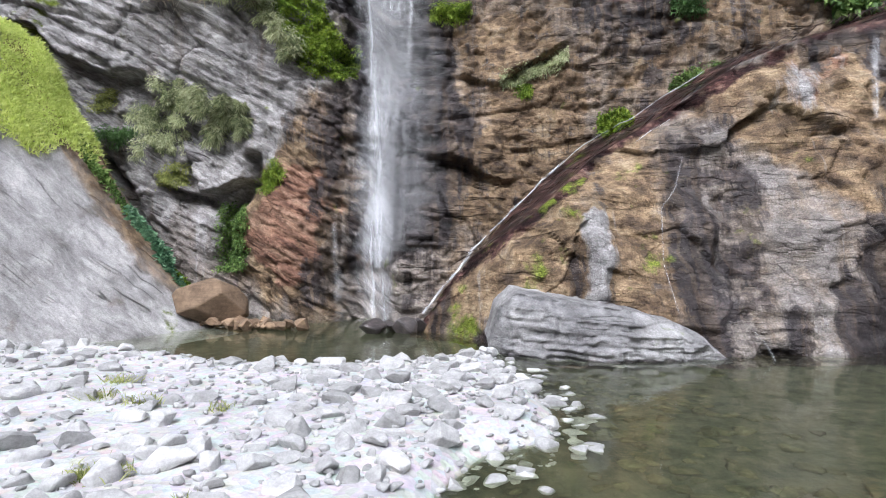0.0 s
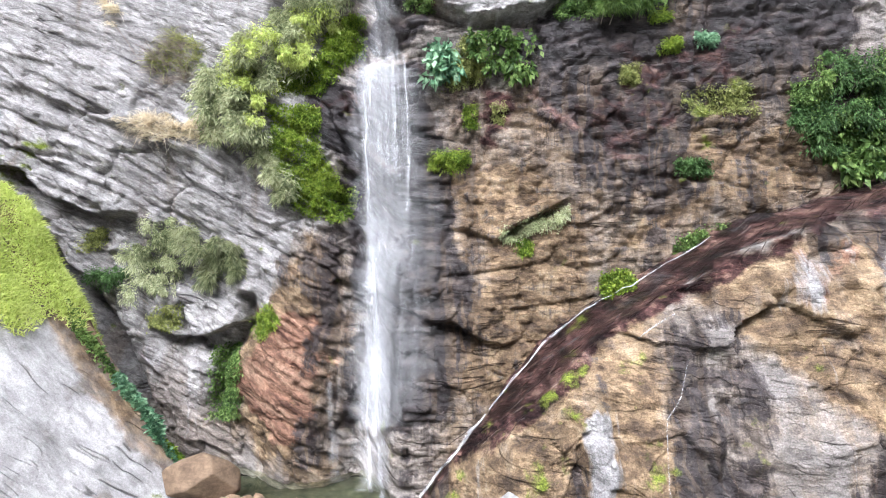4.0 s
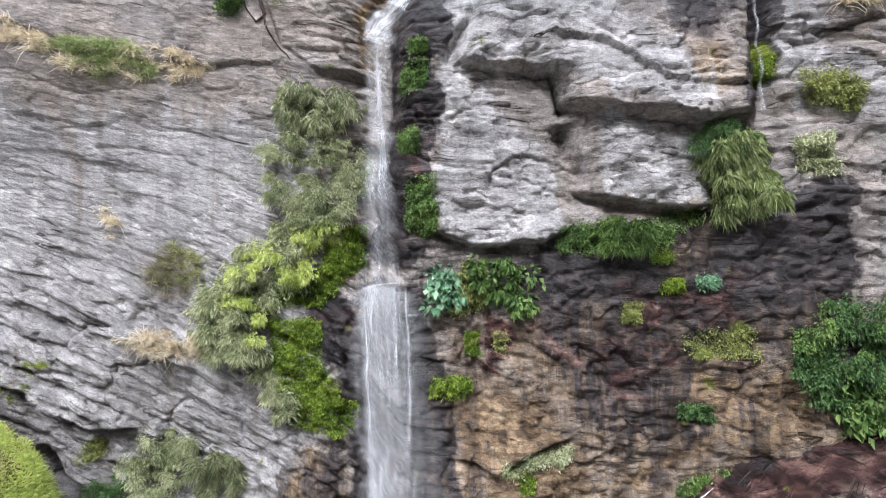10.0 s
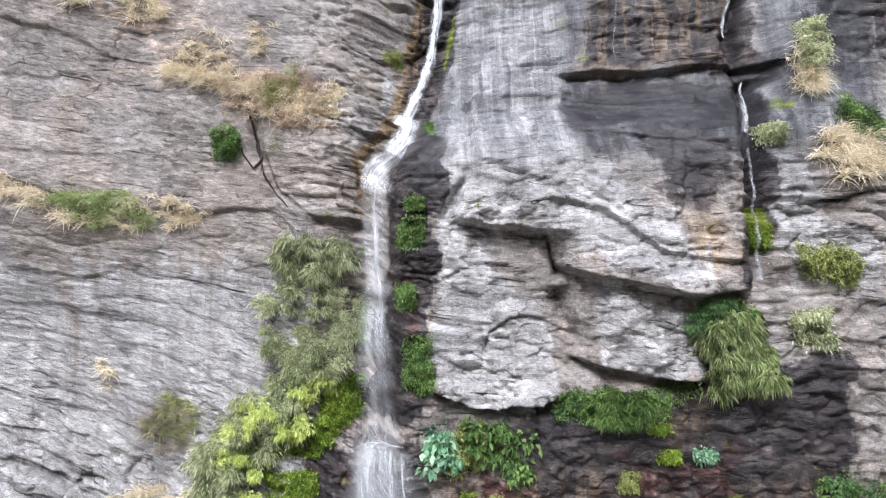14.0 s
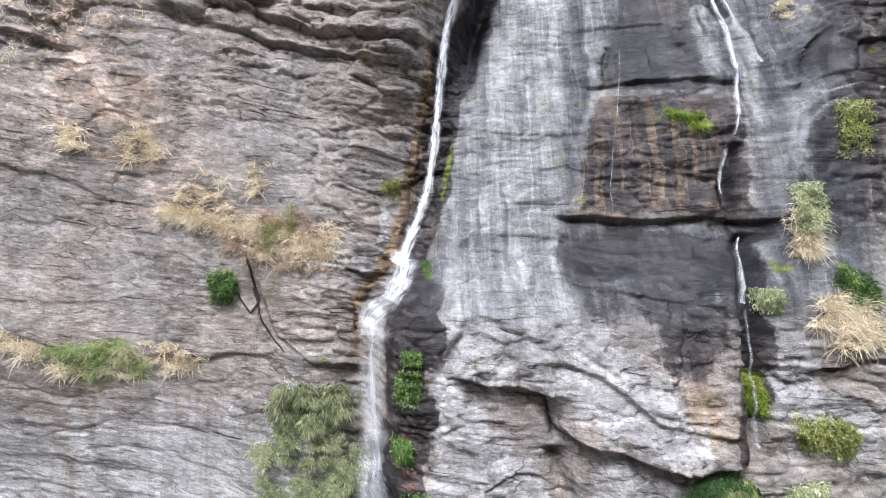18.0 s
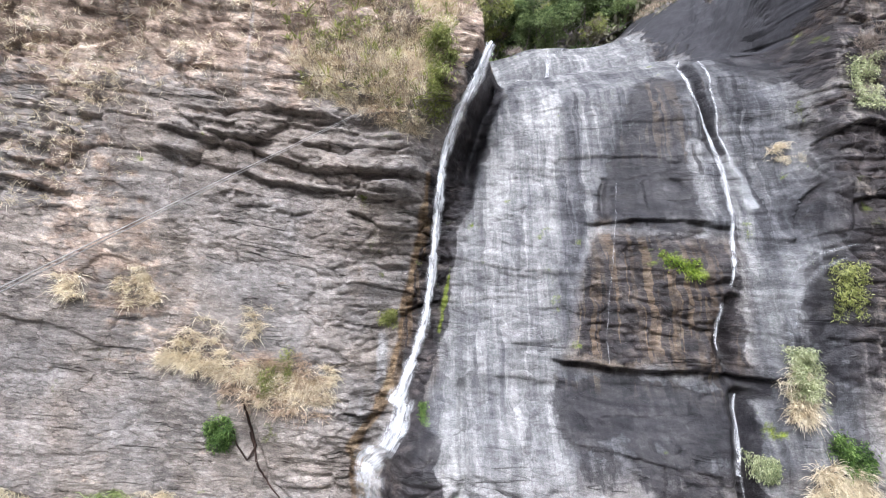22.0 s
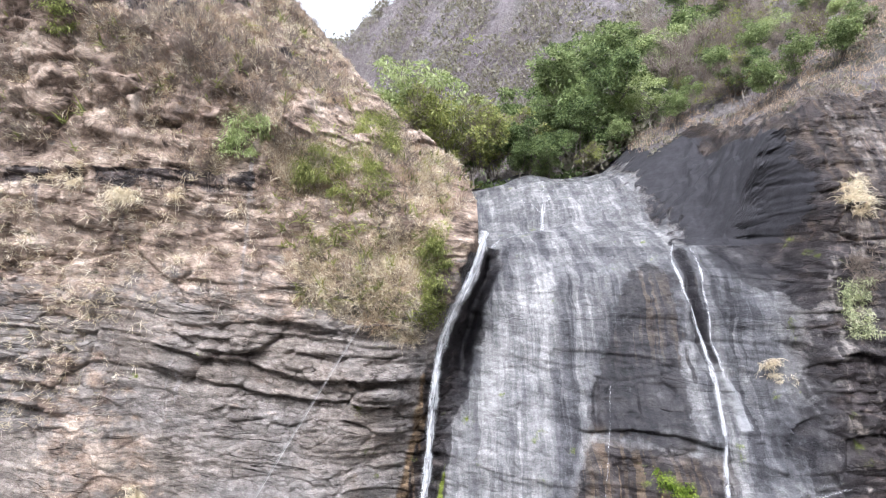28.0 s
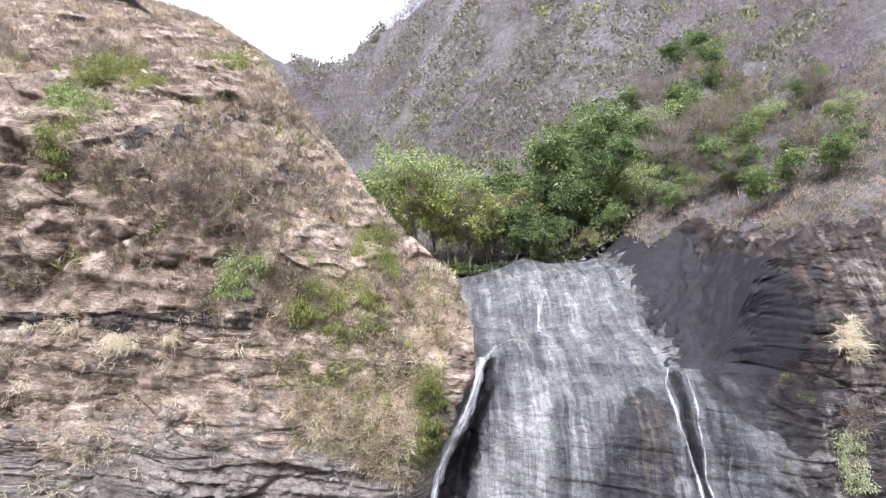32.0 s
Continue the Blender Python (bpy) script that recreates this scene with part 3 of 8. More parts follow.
# ---- mesh helpers ----
def mesh_from(name, verts, faces, material, smooth=False):
    me = bpy.data.meshes.new(name)
    verts, faces = np.asarray(verts, np.float32), np.asarray(faces, np.int32)
    k = faces.shape[1]
    me.vertices.add(len(verts))
    me.vertices.foreach_set("co", verts.ravel())
    me.loops.add(faces.size)
    me.loops.foreach_set("vertex_index", faces.ravel())
    me.polygons.add(len(faces))
    me.polygons.foreach_set("loop_start", np.arange(0, faces.size, k, dtype=np.int32))
    if smooth:
        me.polygons.foreach_set("use_smooth", np.ones(len(faces), bool))
    me.materials.append(material)
    me.update(calc_edges=True)
    return me


def grid_faces(nu, nv):
    """Quads of a grid whose rows of nu points lie one after another."""
    i = np.arange(nu - 1)[None, :] + nu * np.arange(nv - 1)[:, None]
    return np.stack([i, i + 1, i + 1 + nu, i + nu], -1).reshape(-1, 4)


def put_mask(me, name, r, g, b, a):
    at = me.color_attributes.new(name, "FLOAT_COLOR", "POINT")
    at.data.foreach_set("color", np.stack([np.ravel(v) for v in np.broadcast_arrays(r, g, b, a)], -1).astype(np.float32).ravel())


def put_float(me, name, v):
    at = me.attributes.new(name, "FLOAT", "POINT")
    at.data.foreach_set("value", np.ravel(v).astype(np.float32))


def part(name, me, parent=None, label=""):
    ob = new(name, me)
    ob.parent = parent
    return tagged(ob, label)


# ---- relief of the rock ----
# ledges: line of (x, z), how far the rock above juts out, how high that fades, how deep the crack under it is
LEDGES = [
    ([(-14.6, 9.8), (-13.6, 9.7), (-12.9, 8.7), (-11.4, 8.3), (-10.3, 8.3)], 0.7, 1.6, 0.7),
    ([(-10.9, 11.3), (-8.5, 11.0), (-6.6, 10.8)], 0.35, 0.8, 0.3),
    ([(-13.8, 7.6), (-13.3, 6.9), (-12.1, 5.6), (-11.4, 4.8)], 0.4, 0.8, 0.5),
    ([(-10.3, 8.0), (-8.8, 5.6), (-8.4, 4.0)], 0.4, 0.9, 0.5),
    ([(-9.7, 4.5), (-8.5, 4.1), (-6.6, 4.6)], 0.5, 1.3, 0.7),
    ([(0.3, 5.0), (1.1, 4.5), (2.0, 4.3)], 0.5, 1.2, 0.5),
    ([(0.7, 7.7), (1.6, 7.4), (3.7, 8.5)], 0.35, 1.0, 0.4),
    ([(-2.6, 6.0), (-0.4, 5.0), (0.6, 4.8)], 0.35, 1.0, 0.5),
    ([(0.7, 20.1), (2.1, 19.9), (3.4, 19.7), (3.7, 18.6), (5.2, 18.3), (7.4, 17.9), (8.9, 18.0)], 0.9, 1.6, 0.7),
    ([(4.2, 15.9), (5.4, 15.6), (7.6, 15.4)], 0.8, 1.6, 0.5),
    ([(-0.3, 14.8), (0.9, 14.3), (3.1, 14.4), (3.9, 14.8)], 0.7, 1.5, 0.6),
    ([(4.4, 25.4), (6.1, 25.3), (9.4, 25.15), (11.0, 25.2)], 0.22, 1.6, 0.5),
    ([(4.2, 23.1), (5.7, 22.9), (8.5, 22.4)], 0.12, 0.4, 0.12),
    ([(3.4, 20.7), (4.7, 20.5), (6.4, 19.2), (8.4, 18.8)], 0.3, 0.7, 0.25),
    ([(-9.8, 32.9), (-7.6, 32.2), (-5.6, 31.7), (-3.6, 31.4), (-0.7, 31.2)], 0.4, 1.0, 0.4),
    ([(-9.6, 33.6), (-6.6, 32.9), (-4.4, 32.2), (-0.7, 32.2)], 0.5, 0.8, 0.35),
    ([(-15.2, 31.8), (-14.1, 31.6), (-13.0, 31.1)], 0.4, 0.8, 0.4),
    ([(-15.6, 39.7), (-13.7, 39.7), (-10.5, 40.1), (-8.3, 40.1)], 0.25, 0.8, 0.25),
    ([(5.6, 30.3), (7.4, 30.5), (10.4, 30.1)], 0.3, 1.2, 0.1),
    ([(3.7, 32.5), (5.2, 32.3)], 0.15, 0.3, 0.15),
    ([(-14.9, 27.0), (-13.5, 26.8), (-11.2, 25.9)], 0.25, 0.6, 0.2),
    ([(-14.2, 21.7), (-12.2, 20.8), (-8.7, 20.5), (-5.8, 20.7)], 0.3, 0.7, 0.15),
    ([(-6.2, 23.1), (-5.6, 21.3), (-4.2, 20.3), (-2.7, 20.2)], 0.25, 0.8, 0.3),
    ([(-14.4, 13.0), (-13.0, 12.0), (-10.8, 11.3), (-8.4, 10.3)], 0.35, 0.8, 0.3),
    ([(-14.3, 17.6), (-12.3, 17.3), (-11.0, 17.1)], 0.2, 0.7, 0.1),
    ([(12.9, 34.4), (13.1, 33.4), (12.8, 31.6), (12.2, 30.9), (11.8, 29.5)], 0.5, 0.8, 0.3),
]

# clefts: line of (x, z), half width, depth
CLEFTS = [
    ([(10.1, 24.9), (9.4, 22.7), (9.4, 20.2), (9.3, 18.0)], 0.28, 0.9),
    ([(10.0, 27.9), (9.5, 26.2), (9.7, 24.9)], 0.25, 0.6),
    ([(-6.4, 23.9), (-6.3, 22.7), (-5.6, 21.3)], 0.18, 0.4),
    ([(10.4, 37.3), (10.1, 35.4), (10.4, 32.8)], 0.16, 0.35),
    ([(2.6, 37.2), (1.9, 34.8), (1.2, 32.0)], 0.35, 0.6),
    ([(-13.8, 7.6), (-13.2, 6.6), (-12.1, 5.4), (-11.4, 4.6), (-9.5, 0.9)], 0.3, 1.3),
    ([(-6.6, 5.7), (-6.5, 4.6), (-7.3, 3.4), (-7.5, 1.7)], 0.25, 0.9),
    ([(-8.8, 5.4), (-8.4, 4.0), (-7.7, 3.7)], 0.15, 0.5),
    ([(3.7, 18.1), (3.9, 17.0), (4.4, 16.0)], 0.3, 0.7),
    ([(3.5, 19.8), (3.7, 18.3)], 0.15, 0.35),
    ([(-10.9, 32.4), (-10.2, 28.3), (-10.8, 24.7)], 0.3, 0.25),
    ([(-6.3, 33.4), (-6.0, 28.8), (-5.1, 26.7)], 0.2, 0.2),
    ([(1.0, 24.7), (1.0, 21.9), (0.0, 20.0)], 0.15, 0.3),
    ([(6.5, 32.2), (6.2, 30.4)], 0.1, 0.2),
    ([(13.0, 33.8), (12.5, 31.9), (11.8, 29.5)], 0.35, 0.6),
]
# zones where the layers stand out as thin overhanging shelves: outline, how far they jut, layers a metre
SHELVES = [
    ([(-9.8, 34.0), (-6.6, 33.8), (-0.1, 34.1), (-0.3, 30.9), (-3.6, 30.7), (-7.2, 31.4), (-9.5, 32.4)], 0.3, 2.6),
    ([(-15.7, 40.5), (-10.1, 40.5), (-6.1, 40.1), (-6.0, 38.1), (-9.8, 38.2), (-15.5, 38.2)], 0.4, 2.0),
    ([(-5.6, 35.4), (-2.7, 35.6), (-0.2, 33.6), (-0.6, 32.5), (-4.4, 32.9), (-9.1, 33.5), (-8.9, 34.1)], 0.3, 2.8),
    ([(-14.5, 13.6), (-10.9, 11.6), (-6.0, 10.1), (-5.3, 8.3), (-9.1, 8.9), (-11.4, 8.5), (-14.6, 10.2)], 0.3, 3.2),
    ([(0.9, 20.0), (3.4, 19.7), (3.7, 18.3), (2.1, 18.2), (1.3, 19.1)], 0.35, 3.0),
    ([(-6.2, 22.7), (-2.8, 22.2), (-2.7, 20.2), (-5.4, 20.7)], 0.22, 3.0),
    ([(3.0, 37.0), (13.1, 33.6), (10.8, 25.3), (5.1, 30.6), (3.9, 21.8), (0.3, 21.9), (0.6, 31.9)], 0.13, 1.5),
    ([(4.4, 24.7), (9.5, 24.5), (8.6, 20.3), (4.0, 22.1)], 0.15, 1.6),
    ([(13.5, 34.5), (14.9, 34.5), (14.0, 30.9), (12.7, 31.3)], 0.4, 2.0),
]


def dips(x, z):
    """The layer coordinate: layers fall to the right in the western cliff and lie flat in the eastern one."""
    g = line_at(GULLY, z)
    east = ss(-0.5, 1.0, x - g)
    low = ss(24, 12, z)
    slope = 0.12 + 0.36 * low
    return z + slope * x * (1 - east) + 0.03 * x * east + 0.25 * fbm(x * 0.25, z * 0.25, 2, 3, 5)


def facets(x, s, long, high, seed):
    """Broken rock: each cell of an uneven net is a plane of its own tilt. Gives how far it stands out (about -0.7 to 0.7) and the gap to the next cell."""
    u, v = x / long + 0.25 * vnoise(x * 0.7, s * 0.9, 0, seed), s / high + 0.25 * vnoise(x * 0.7, s * 0.9, 4, seed)
    iu, iv = np.floor(u).astype(np.int64), np.floor(v).astype(np.int64)
    near, second, pu, pv, key = np.full(np.shape(u), 9.0), np.full(np.shape(u), 9.0), 0 * u, 0 * v, 0 * iu
    for du in (-1, 0, 1):
        for dv in (-1, 0, 1):
            a, b = iu + du, iv + dv
            cu, cv = a + 0.1 + 0.8 * _hash(a, b, 0 * a, seed), b + 0.1 + 0.8 * _hash(a, b, 1 + 0 * a, seed)
            d = np.hypot(u - cu, v - cv)
            nearer = d < near
            second = np.where(nearer, near, np.minimum(second, d))
            near, pu, pv, key = np.where(nearer, d, near), np.where(nearer, cu, pu), np.where(nearer, cv, pv), np.where(nearer, a * 7919 + b, key)
    tilt_u, tilt_v, off = (_hash(key, key * 0 + k, key * 0, seed) - 0.5 for k in (3, 5, 7))
    return off + 1.5 * (tilt_u * (u - pu) + tilt_v * (v - pv)), second - near


def cliff_relief(x, z, calm):
    """How far the rock stands out (towards the pool) at (x, z), and its layer coordinate."""
    s = dips(x, z)
    wild = (1 - 0.84 * calm) * (1 - 0.35 * ss(-2.5, -4.5, x) * ss(13, 16, z) * ss(31, 28, z)) * (1 - 0.4 * ss(33.5, 36, z) * ss(2, 0, x)) * (1 - 0.4 * ss(-0.8, 0.3, x) * ss(9.5, 8, x) * ss(14, 15, z) * ss(23, 21, z))
    # the wet wall east of the fall is blocky, with few shelves; the western face is smooth, with thin layers
    shelved = wild * (1 - 0.78 * ss(-0.8, 0.5, x) * ss(16, 14, z)) * (1 - 0.6 * ss(-2.5, -4.5, x) * ss(13, 16, z) * ss(31, 28, z))
    out = 0.3 * fbm(x * 0.22, z * 0.22, 0, 4, 1) + 0.08 * fbm(x * 0.9, z * 0.9, 0, 4, 2)
    bedn = vnoise(x * 0.22, s * 1.1, 0, 21) + 0.6 * vnoise(x * 0.4 + 9, s * 2.7, 0, 22) + 0.2 * vnoise(x * 0.8, s * 5.0, 0, 23)
    out = out + 0.05 * bedn * shelved
    for per, run, jut, seed in ((1.3, 0.10, 0.12, 61), (2.9, 0.16, 0.08, 62), (6.1, 0.3, 0.045, 63)):
        q = s * per + 0.35 * vnoise(x * 0.3, s * 0.5, 0, seed)
        k = np.floor(q).astype(np.int64)
        e = np.floor(x * run + 3.7 * _hash(k, 0 * k, 0 * k, seed) + 0.3 * vnoise(x * 0.8, s * 2, 0, seed + 9)).astype(np.int64)
        out = out + jut * (_hash(k, e, 0 * k, seed) - 0.5) * shelved
    saw = (s * 1.25 + 0.8 * vnoise(x * 0.12, s * 0.3, 0, 24)) % 1.0
    out = out + 0.1 * (saw ** 2) * ss(-0.1, 0.5, vnoise(x * 0.3, s * 0.5, 3, 25)) * shelved
    # broken faces in three sizes, with open joints between some of them
    for long, high, jut, joint, seed in ((3.1, 1.3, 0.34, 0.12, 301), (1.15, 0.5, 0.2, 0.09, 302), (0.42, 0.2, 0.085, 0.045, 303)):
        plane, gap = facets(x, s, long, high, seed)
        some = ss(-0.25, 0.35, vnoise(x * 0.45, s * 0.6, 0, seed + 20))
        out = out + (jut * plane * (0.35 + 0.65 * some) - joint * ss(0.10, 0.02, gap) * some) * (0.2 * wild + 0.8 * shelved)
    blocky = ss(-0.8, 0.5, x) * ss(16, 14, z)
    plane, gap = facets(x + 0.2 * z, z, 0.7, 1.1, 321)
    out = out + blocky * (0.12 * plane - 0.04 * ss(0.08, 0.02, gap)) + blocky * 0.06 * facets(x, z, 0.24, 0.22, 322)[0]
    crack = 1 - np.abs(fbm(x * 0.5, s * 0.8, 7, 4, 28)) * 9
    out = out - 0.14 * np.clip(crack, 0, 1) * (1 - 0.6 * calm)
    out = out + 0.025 * fbm(x * 4, s * 5, 0, 3, 53)
    for pts, jut, per in SHELVES:
        m = patch(x, z, pts, 0.6, 0.6, 17)
        q = s * per + 0.7 * vnoise(x * 0.35, s * 0.8, 0, 33)
        thick = _hash(np.floor(q).astype(np.int64), np.floor(x * 0.28 + 0.4 * np.floor(q)).astype(np.int64), 0 * np.floor(q).astype(np.int64), 13)
        out = out + m * jut * (thick - 0.55) * ss(0.0, 0.25, q - np.floor(q))
    for pts, half, deep in CLEFTS:
        d, along = near_line(x + 0.15 * fbm(x * 1.2, z * 1.2, 0, 3, 51), z, pts)
        out = out - deep * np.exp(-(d / half) ** 2) * ss(0, 0.08, along) * (1 - 0.7 * ss(0.9, 1, along))
    for pts, jut, high, deep in LEDGES:
        x0, x1 = min(p[0] for p in pts), max(p[0] for p in pts)
        zl = over(pts, x) + 0.12 * fbm(x * 1.3, z * 0 + 1, 0, 3, 40)
        side = ss(x0 - 0.5, x0 + 0.4, x) * ss(x1 + 0.5, x1 - 0.4, x)
        up = z - zl
        side = side * (0.75 + 0.7 * fbm(x * 1.3, z * 1.3, 0, 4, 54))
        out = out + side * jut * np.exp(-np.maximum(up, 0) / high) * ss(-0.12, 0.06, up)
        out = out - side * deep * np.exp(-np.maximum(-up, 0) / (0.2 + 0.25 * deep)) * ss(0.06, -0.06, up)
    flat = 0.45 * ss(-3.5, -6, x) * ss(10, 14, z) * ss(34, 30, z)
    return out * (1 - flat), s


def calm_at(x, z):
    """Where the rock is worn smooth by water: the tall eastern face."""
    g = line_at(GULLY, z)
    block = patch(x, z, [(6.0, 29.9), (9.2, 29.7), (10.2, 29.5), (10.2, 25.2), (4.6, 25.3), (5.3, 27.8)], 0.5, 0.3, 5)
    return ss(0.3, 1.5, x - g) * ss(20.5, 23, z) * ss(14.0, 12.5, x) * 0.9 * (1 - 0.6 * block)


# ---- stains and painted shade on the main cliff ----
def stains_and_shade(x, z):
    zero = np.zeros(np.shape(x))

    def area(*names, soft=0.9, wob=1.0, seed=0):
        m = zero
        for i, p in enumerate(names):
            m = np.maximum(m, patch(x, z, p, soft, wob, seed + 7 * i))
        return m

    def lines(*items, soft=0.15, seed=0):
        m = zero
        for i, (p, w) in enumerate(items):
            m = np.maximum(m, stroke(x, z, p, w, soft, 0.15, seed + 5 * i))
        return m

    ochre = area([(-6.9, 3.6), (-5.8, 5.1), (-4.6, 7.5), (-3.4, 6.9), (-3.6, 4.3), (-4.0, 2.1), (-3.3, 0.3), (-5.2, 0.1), (-6.5, 0.8)],
                 [(-0.2, 10.2), (3.1, 10.2), (4.7, 8.1), (4.9, 5.1), (2.0, 2.3), (0.3, 2.6), (0.3, 5.2), (0.9, 6.7)],
                 [(7.1, 10.3), (9.0, 10.8), (11.2, 10.4), (11.3, 9.0), (8.5, 7.8), (6.1, 6.8), (5.0, 7.5), (6.2, 8.5)],
                 [(5.8, 30.0), (9.8, 29.7), (9.4, 24.9), (6.5, 24.9), (4.6, 25.5)],
                 [(6.8, 15.1), (7.6, 14.9), (7.6, 13.8), (7.1, 13.6)],
                 [(0.1, 4.3), (1.6, 4.1), (1.9, 2.6), (0.7, 1.6), (0.1, 2.9)], seed=1)
    ochre = np.maximum(ochre * 0.95, 0.62 * ss(13.5, 11.5, z) * ss(-1, 0.5, x))
    ochre = np.maximum(ochre, 0.6 * area([(-5.3, 7.2), (-2.7, 7.2), (-2.5, 1.5), (-7.2, 1.2), (-6.6, 4.2)], seed=9))
    ochre = np.maximum(ochre, lines(([(-2.6, 20.6), (-2.9, 22.3), (-1.7, 24.1), (-0.7, 28.0), (-0.3, 31.3)], 0.22), ([(-1.4, 24.0), (-1.2, 26.8), (-0.2, 32.1)], 0.16), seed=2))
    ochre = np.maximum(ochre, 0.52 * area([(6.3, 20.6), (8.7, 20.4), (8.6, 18.1), (6.7, 18.7)], [(8.3, 36.5), (9.9, 36.2), (9.6, 33.2), (7.3, 33.2)], seed=5))
    wet_or_shade = area([(2.5, 14.1), (5.4, 14.3), (7.4, 15.1), (9.2, 15.7), (11.9, 15.6), (12.1, 11.3), (10.7, 10.9), (7.6, 11.3), (6.8, 8.5), (4.4, 9.1), (3.1, 11.4)],
               [(-4.1, 11.8), (-2.7, 12.9), (-0.4, 12.7), (0.4, 8.1), (0.7, 5.2), (0.3, 2.6), (-3.2, 1.7), (-3.0, 6.5)], soft=0.9, wob=1.1, seed=19) * 1.25
    wet_or_shade = np.maximum(wet_or_shade, area(
               [(4.3, 24.8), (9.5, 24.6), (9.1, 23.1), (4.2, 23.1)],
               # next two: wet gully rock, also painted dark for the recess's deep shade
               [(-1.6, 22.4), (-1.5, 24.3), (-0.3, 29.8), (0.3, 33.0), (1.8, 36.6), (3.3, 37.4), (2.1, 34.0), (1.4, 31.7), (0.7, 29.6), (0.4, 26.5), (-0.2, 24.3), (-0.4, 23.2), (-0.2, 17.3), (-1.3, 17.1), (-1.5, 20.6)],
               [(-1.7, 22.0), (0.2, 22.5), (-0.2, 20.0), (-0.5, 18.3), (-0.5, 14.1), (-1.6, 13.2), (-2.7, 14.1), (-1.7, 18.8)],
               [(9.7, 27.6), (10.2, 27.6), (9.9, 25.5), (10.8, 25.1), (10.6, 24.7), (9.2, 24.7)],
               [(9.6, 24.5), (10.2, 24.6), (9.2, 18.0), (8.5, 18.0)],
               [(1.6, 37.0), (3.3, 37.4), (2.6, 35.8), (1.6, 32.4), (0.7, 31.9)], soft=0.45, wob=0.5, seed=20) * 1.3)
    wet_or_shade = np.maximum(wet_or_shade, 0.8 * area([(5.9, 30.1), (9.2, 29.9), (10.2, 29.5), (10.1, 27.3), (9.9, 25.2), (4.6, 25.5), (5.3, 27.8)], soft=0.35, wob=0.35, seed=33))
    wet_or_shade = np.maximum(wet_or_shade, 0.84 * area([(6.6, 32.1), (7.3, 35.0), (8.7, 36.7), (9.6, 36.3), (9.9, 33.6), (9.3, 29.9), (5.9, 30.1)], soft=0.4, wob=0.5, seed=34))
    wet_or_shade = np.maximum(wet_or_shade, 0.62 * area([(4.5, 24.4), (10.0, 24.6), (9.5, 22.3), (8.6, 21.0), (7.1, 20.8), (6.1, 22.0), (4.2, 22.0)], soft=0.4, wob=0.5, seed=35))
    # shade among the jutting layers, painted as a dark band
    wet_or_shade = np.maximum(wet_or_shade, 0.62 * area([(-15.7, 40.4), (-10, 40.5), (-6.5, 40.1), (-6.5, 39.3), (-10, 39.2), (-15.7, 39.2)], soft=0.4, wob=0.6, seed=36))
    wet_or_shade = np.maximum(wet_or_shade, 0.6 * area([(11.7, 38.8), (13.5, 42.0), (16.1, 42.9), (15.6, 39.7), (13.7, 37.1), (12.4, 37.7)], [(6.8, 22.2), (8.8, 22.2), (8.7, 20.3), (6.6, 20.6)], [(-5.9, 6.3), (-2.8, 8.1), (-2.7, 0.0), (-4.6, 0.5), (-4.0, 3.0)], seed=30))
    wet_or_shade = np.maximum(wet_or_shade, 0.38 * ss(15, 13, z) * ss(-1.8, -0.8, x))
    wet_or_shade = np.maximum(wet_or_shade, lines(([(9.3, 35.4), (9.9, 32.2)], 0.09), ([(10.5, 37.2), (10.2, 35.4), (10.45, 33.0)], 0.2), ([(-1.5, 21.6), (-0.3, 21.8), (-0.2, 22.7)], 0.4), seed=3) * 0.9)
    wet_or_shade = np.maximum(wet_or_shade, 0.68 * ss(-0.3, 0.6, x - rib_edge(z)) * ss(23.5, 25.5, z))
    wet_or_shade = np.maximum(wet_or_shade, 1.1 * area([(10.9, 38.0), (14.4, 38.0), (14.0, 36.2), (13.0, 35.2), (12.2, 35.9), (11.4, 36.7)], soft=0.5, wob=0.8, seed=37))
    pale = area([(0.2, 27.2), (4.3, 26.8), (4.1, 22.1), (5.9, 21.0), (7.4, 18.6), (7.2, 18.3), (5.2, 18.8), (3.4, 19.8), (0.9, 20.0), (-0.1, 18.7)],
                [(-0.1, 18.7), (1.4, 19.8), (2.1, 18.2), (3.7, 16.3), (3.1, 14.4), (0.9, 14.4), (-0.3, 15.1)],
                [(4.8, 18.3), (6.1, 17.8), (7.6, 16.7), (7.6, 15.5), (4.7, 16.0)],
                [(2.9, 35.8), (5.5, 36.3), (4.5, 28.4), (4.0, 22.6), (1.6, 21.9), (0.2, 21.9), (0.4, 26.3), (1.3, 31.9)],
                [(10.0, 22.5), (10.7, 21.9), (11.4, 19.7), (12.6, 19.7), (12.6, 18.1), (10.1, 18.6), (9.7, 19.9)],
                [(10.9, 28.5), (11.4, 28.8), (11.0, 25.8), (10.5, 26.2)], soft=0.8, wob=0.5, seed=40) * 1.2
    pale = np.maximum(pale, 0.55 * area([(-2.4, 27.3), (-1.4, 26.5), (-2.1, 23.1), (-3.2, 22.4), (-2.7, 24.7)], [(-15.3, 17.2), (-6.7, 15.4), (-8.3, 11.6), (-11.9, 12.9), (-15.4, 14.9)], [(3.5, 38.2), (10.6, 37.3), (6.5, 33.6), (2.8, 33.2)], [(1.1, 41.5), (9.5, 41.5), (9.9, 38.8), (1.8, 38.9)], soft=0.6, seed=50))
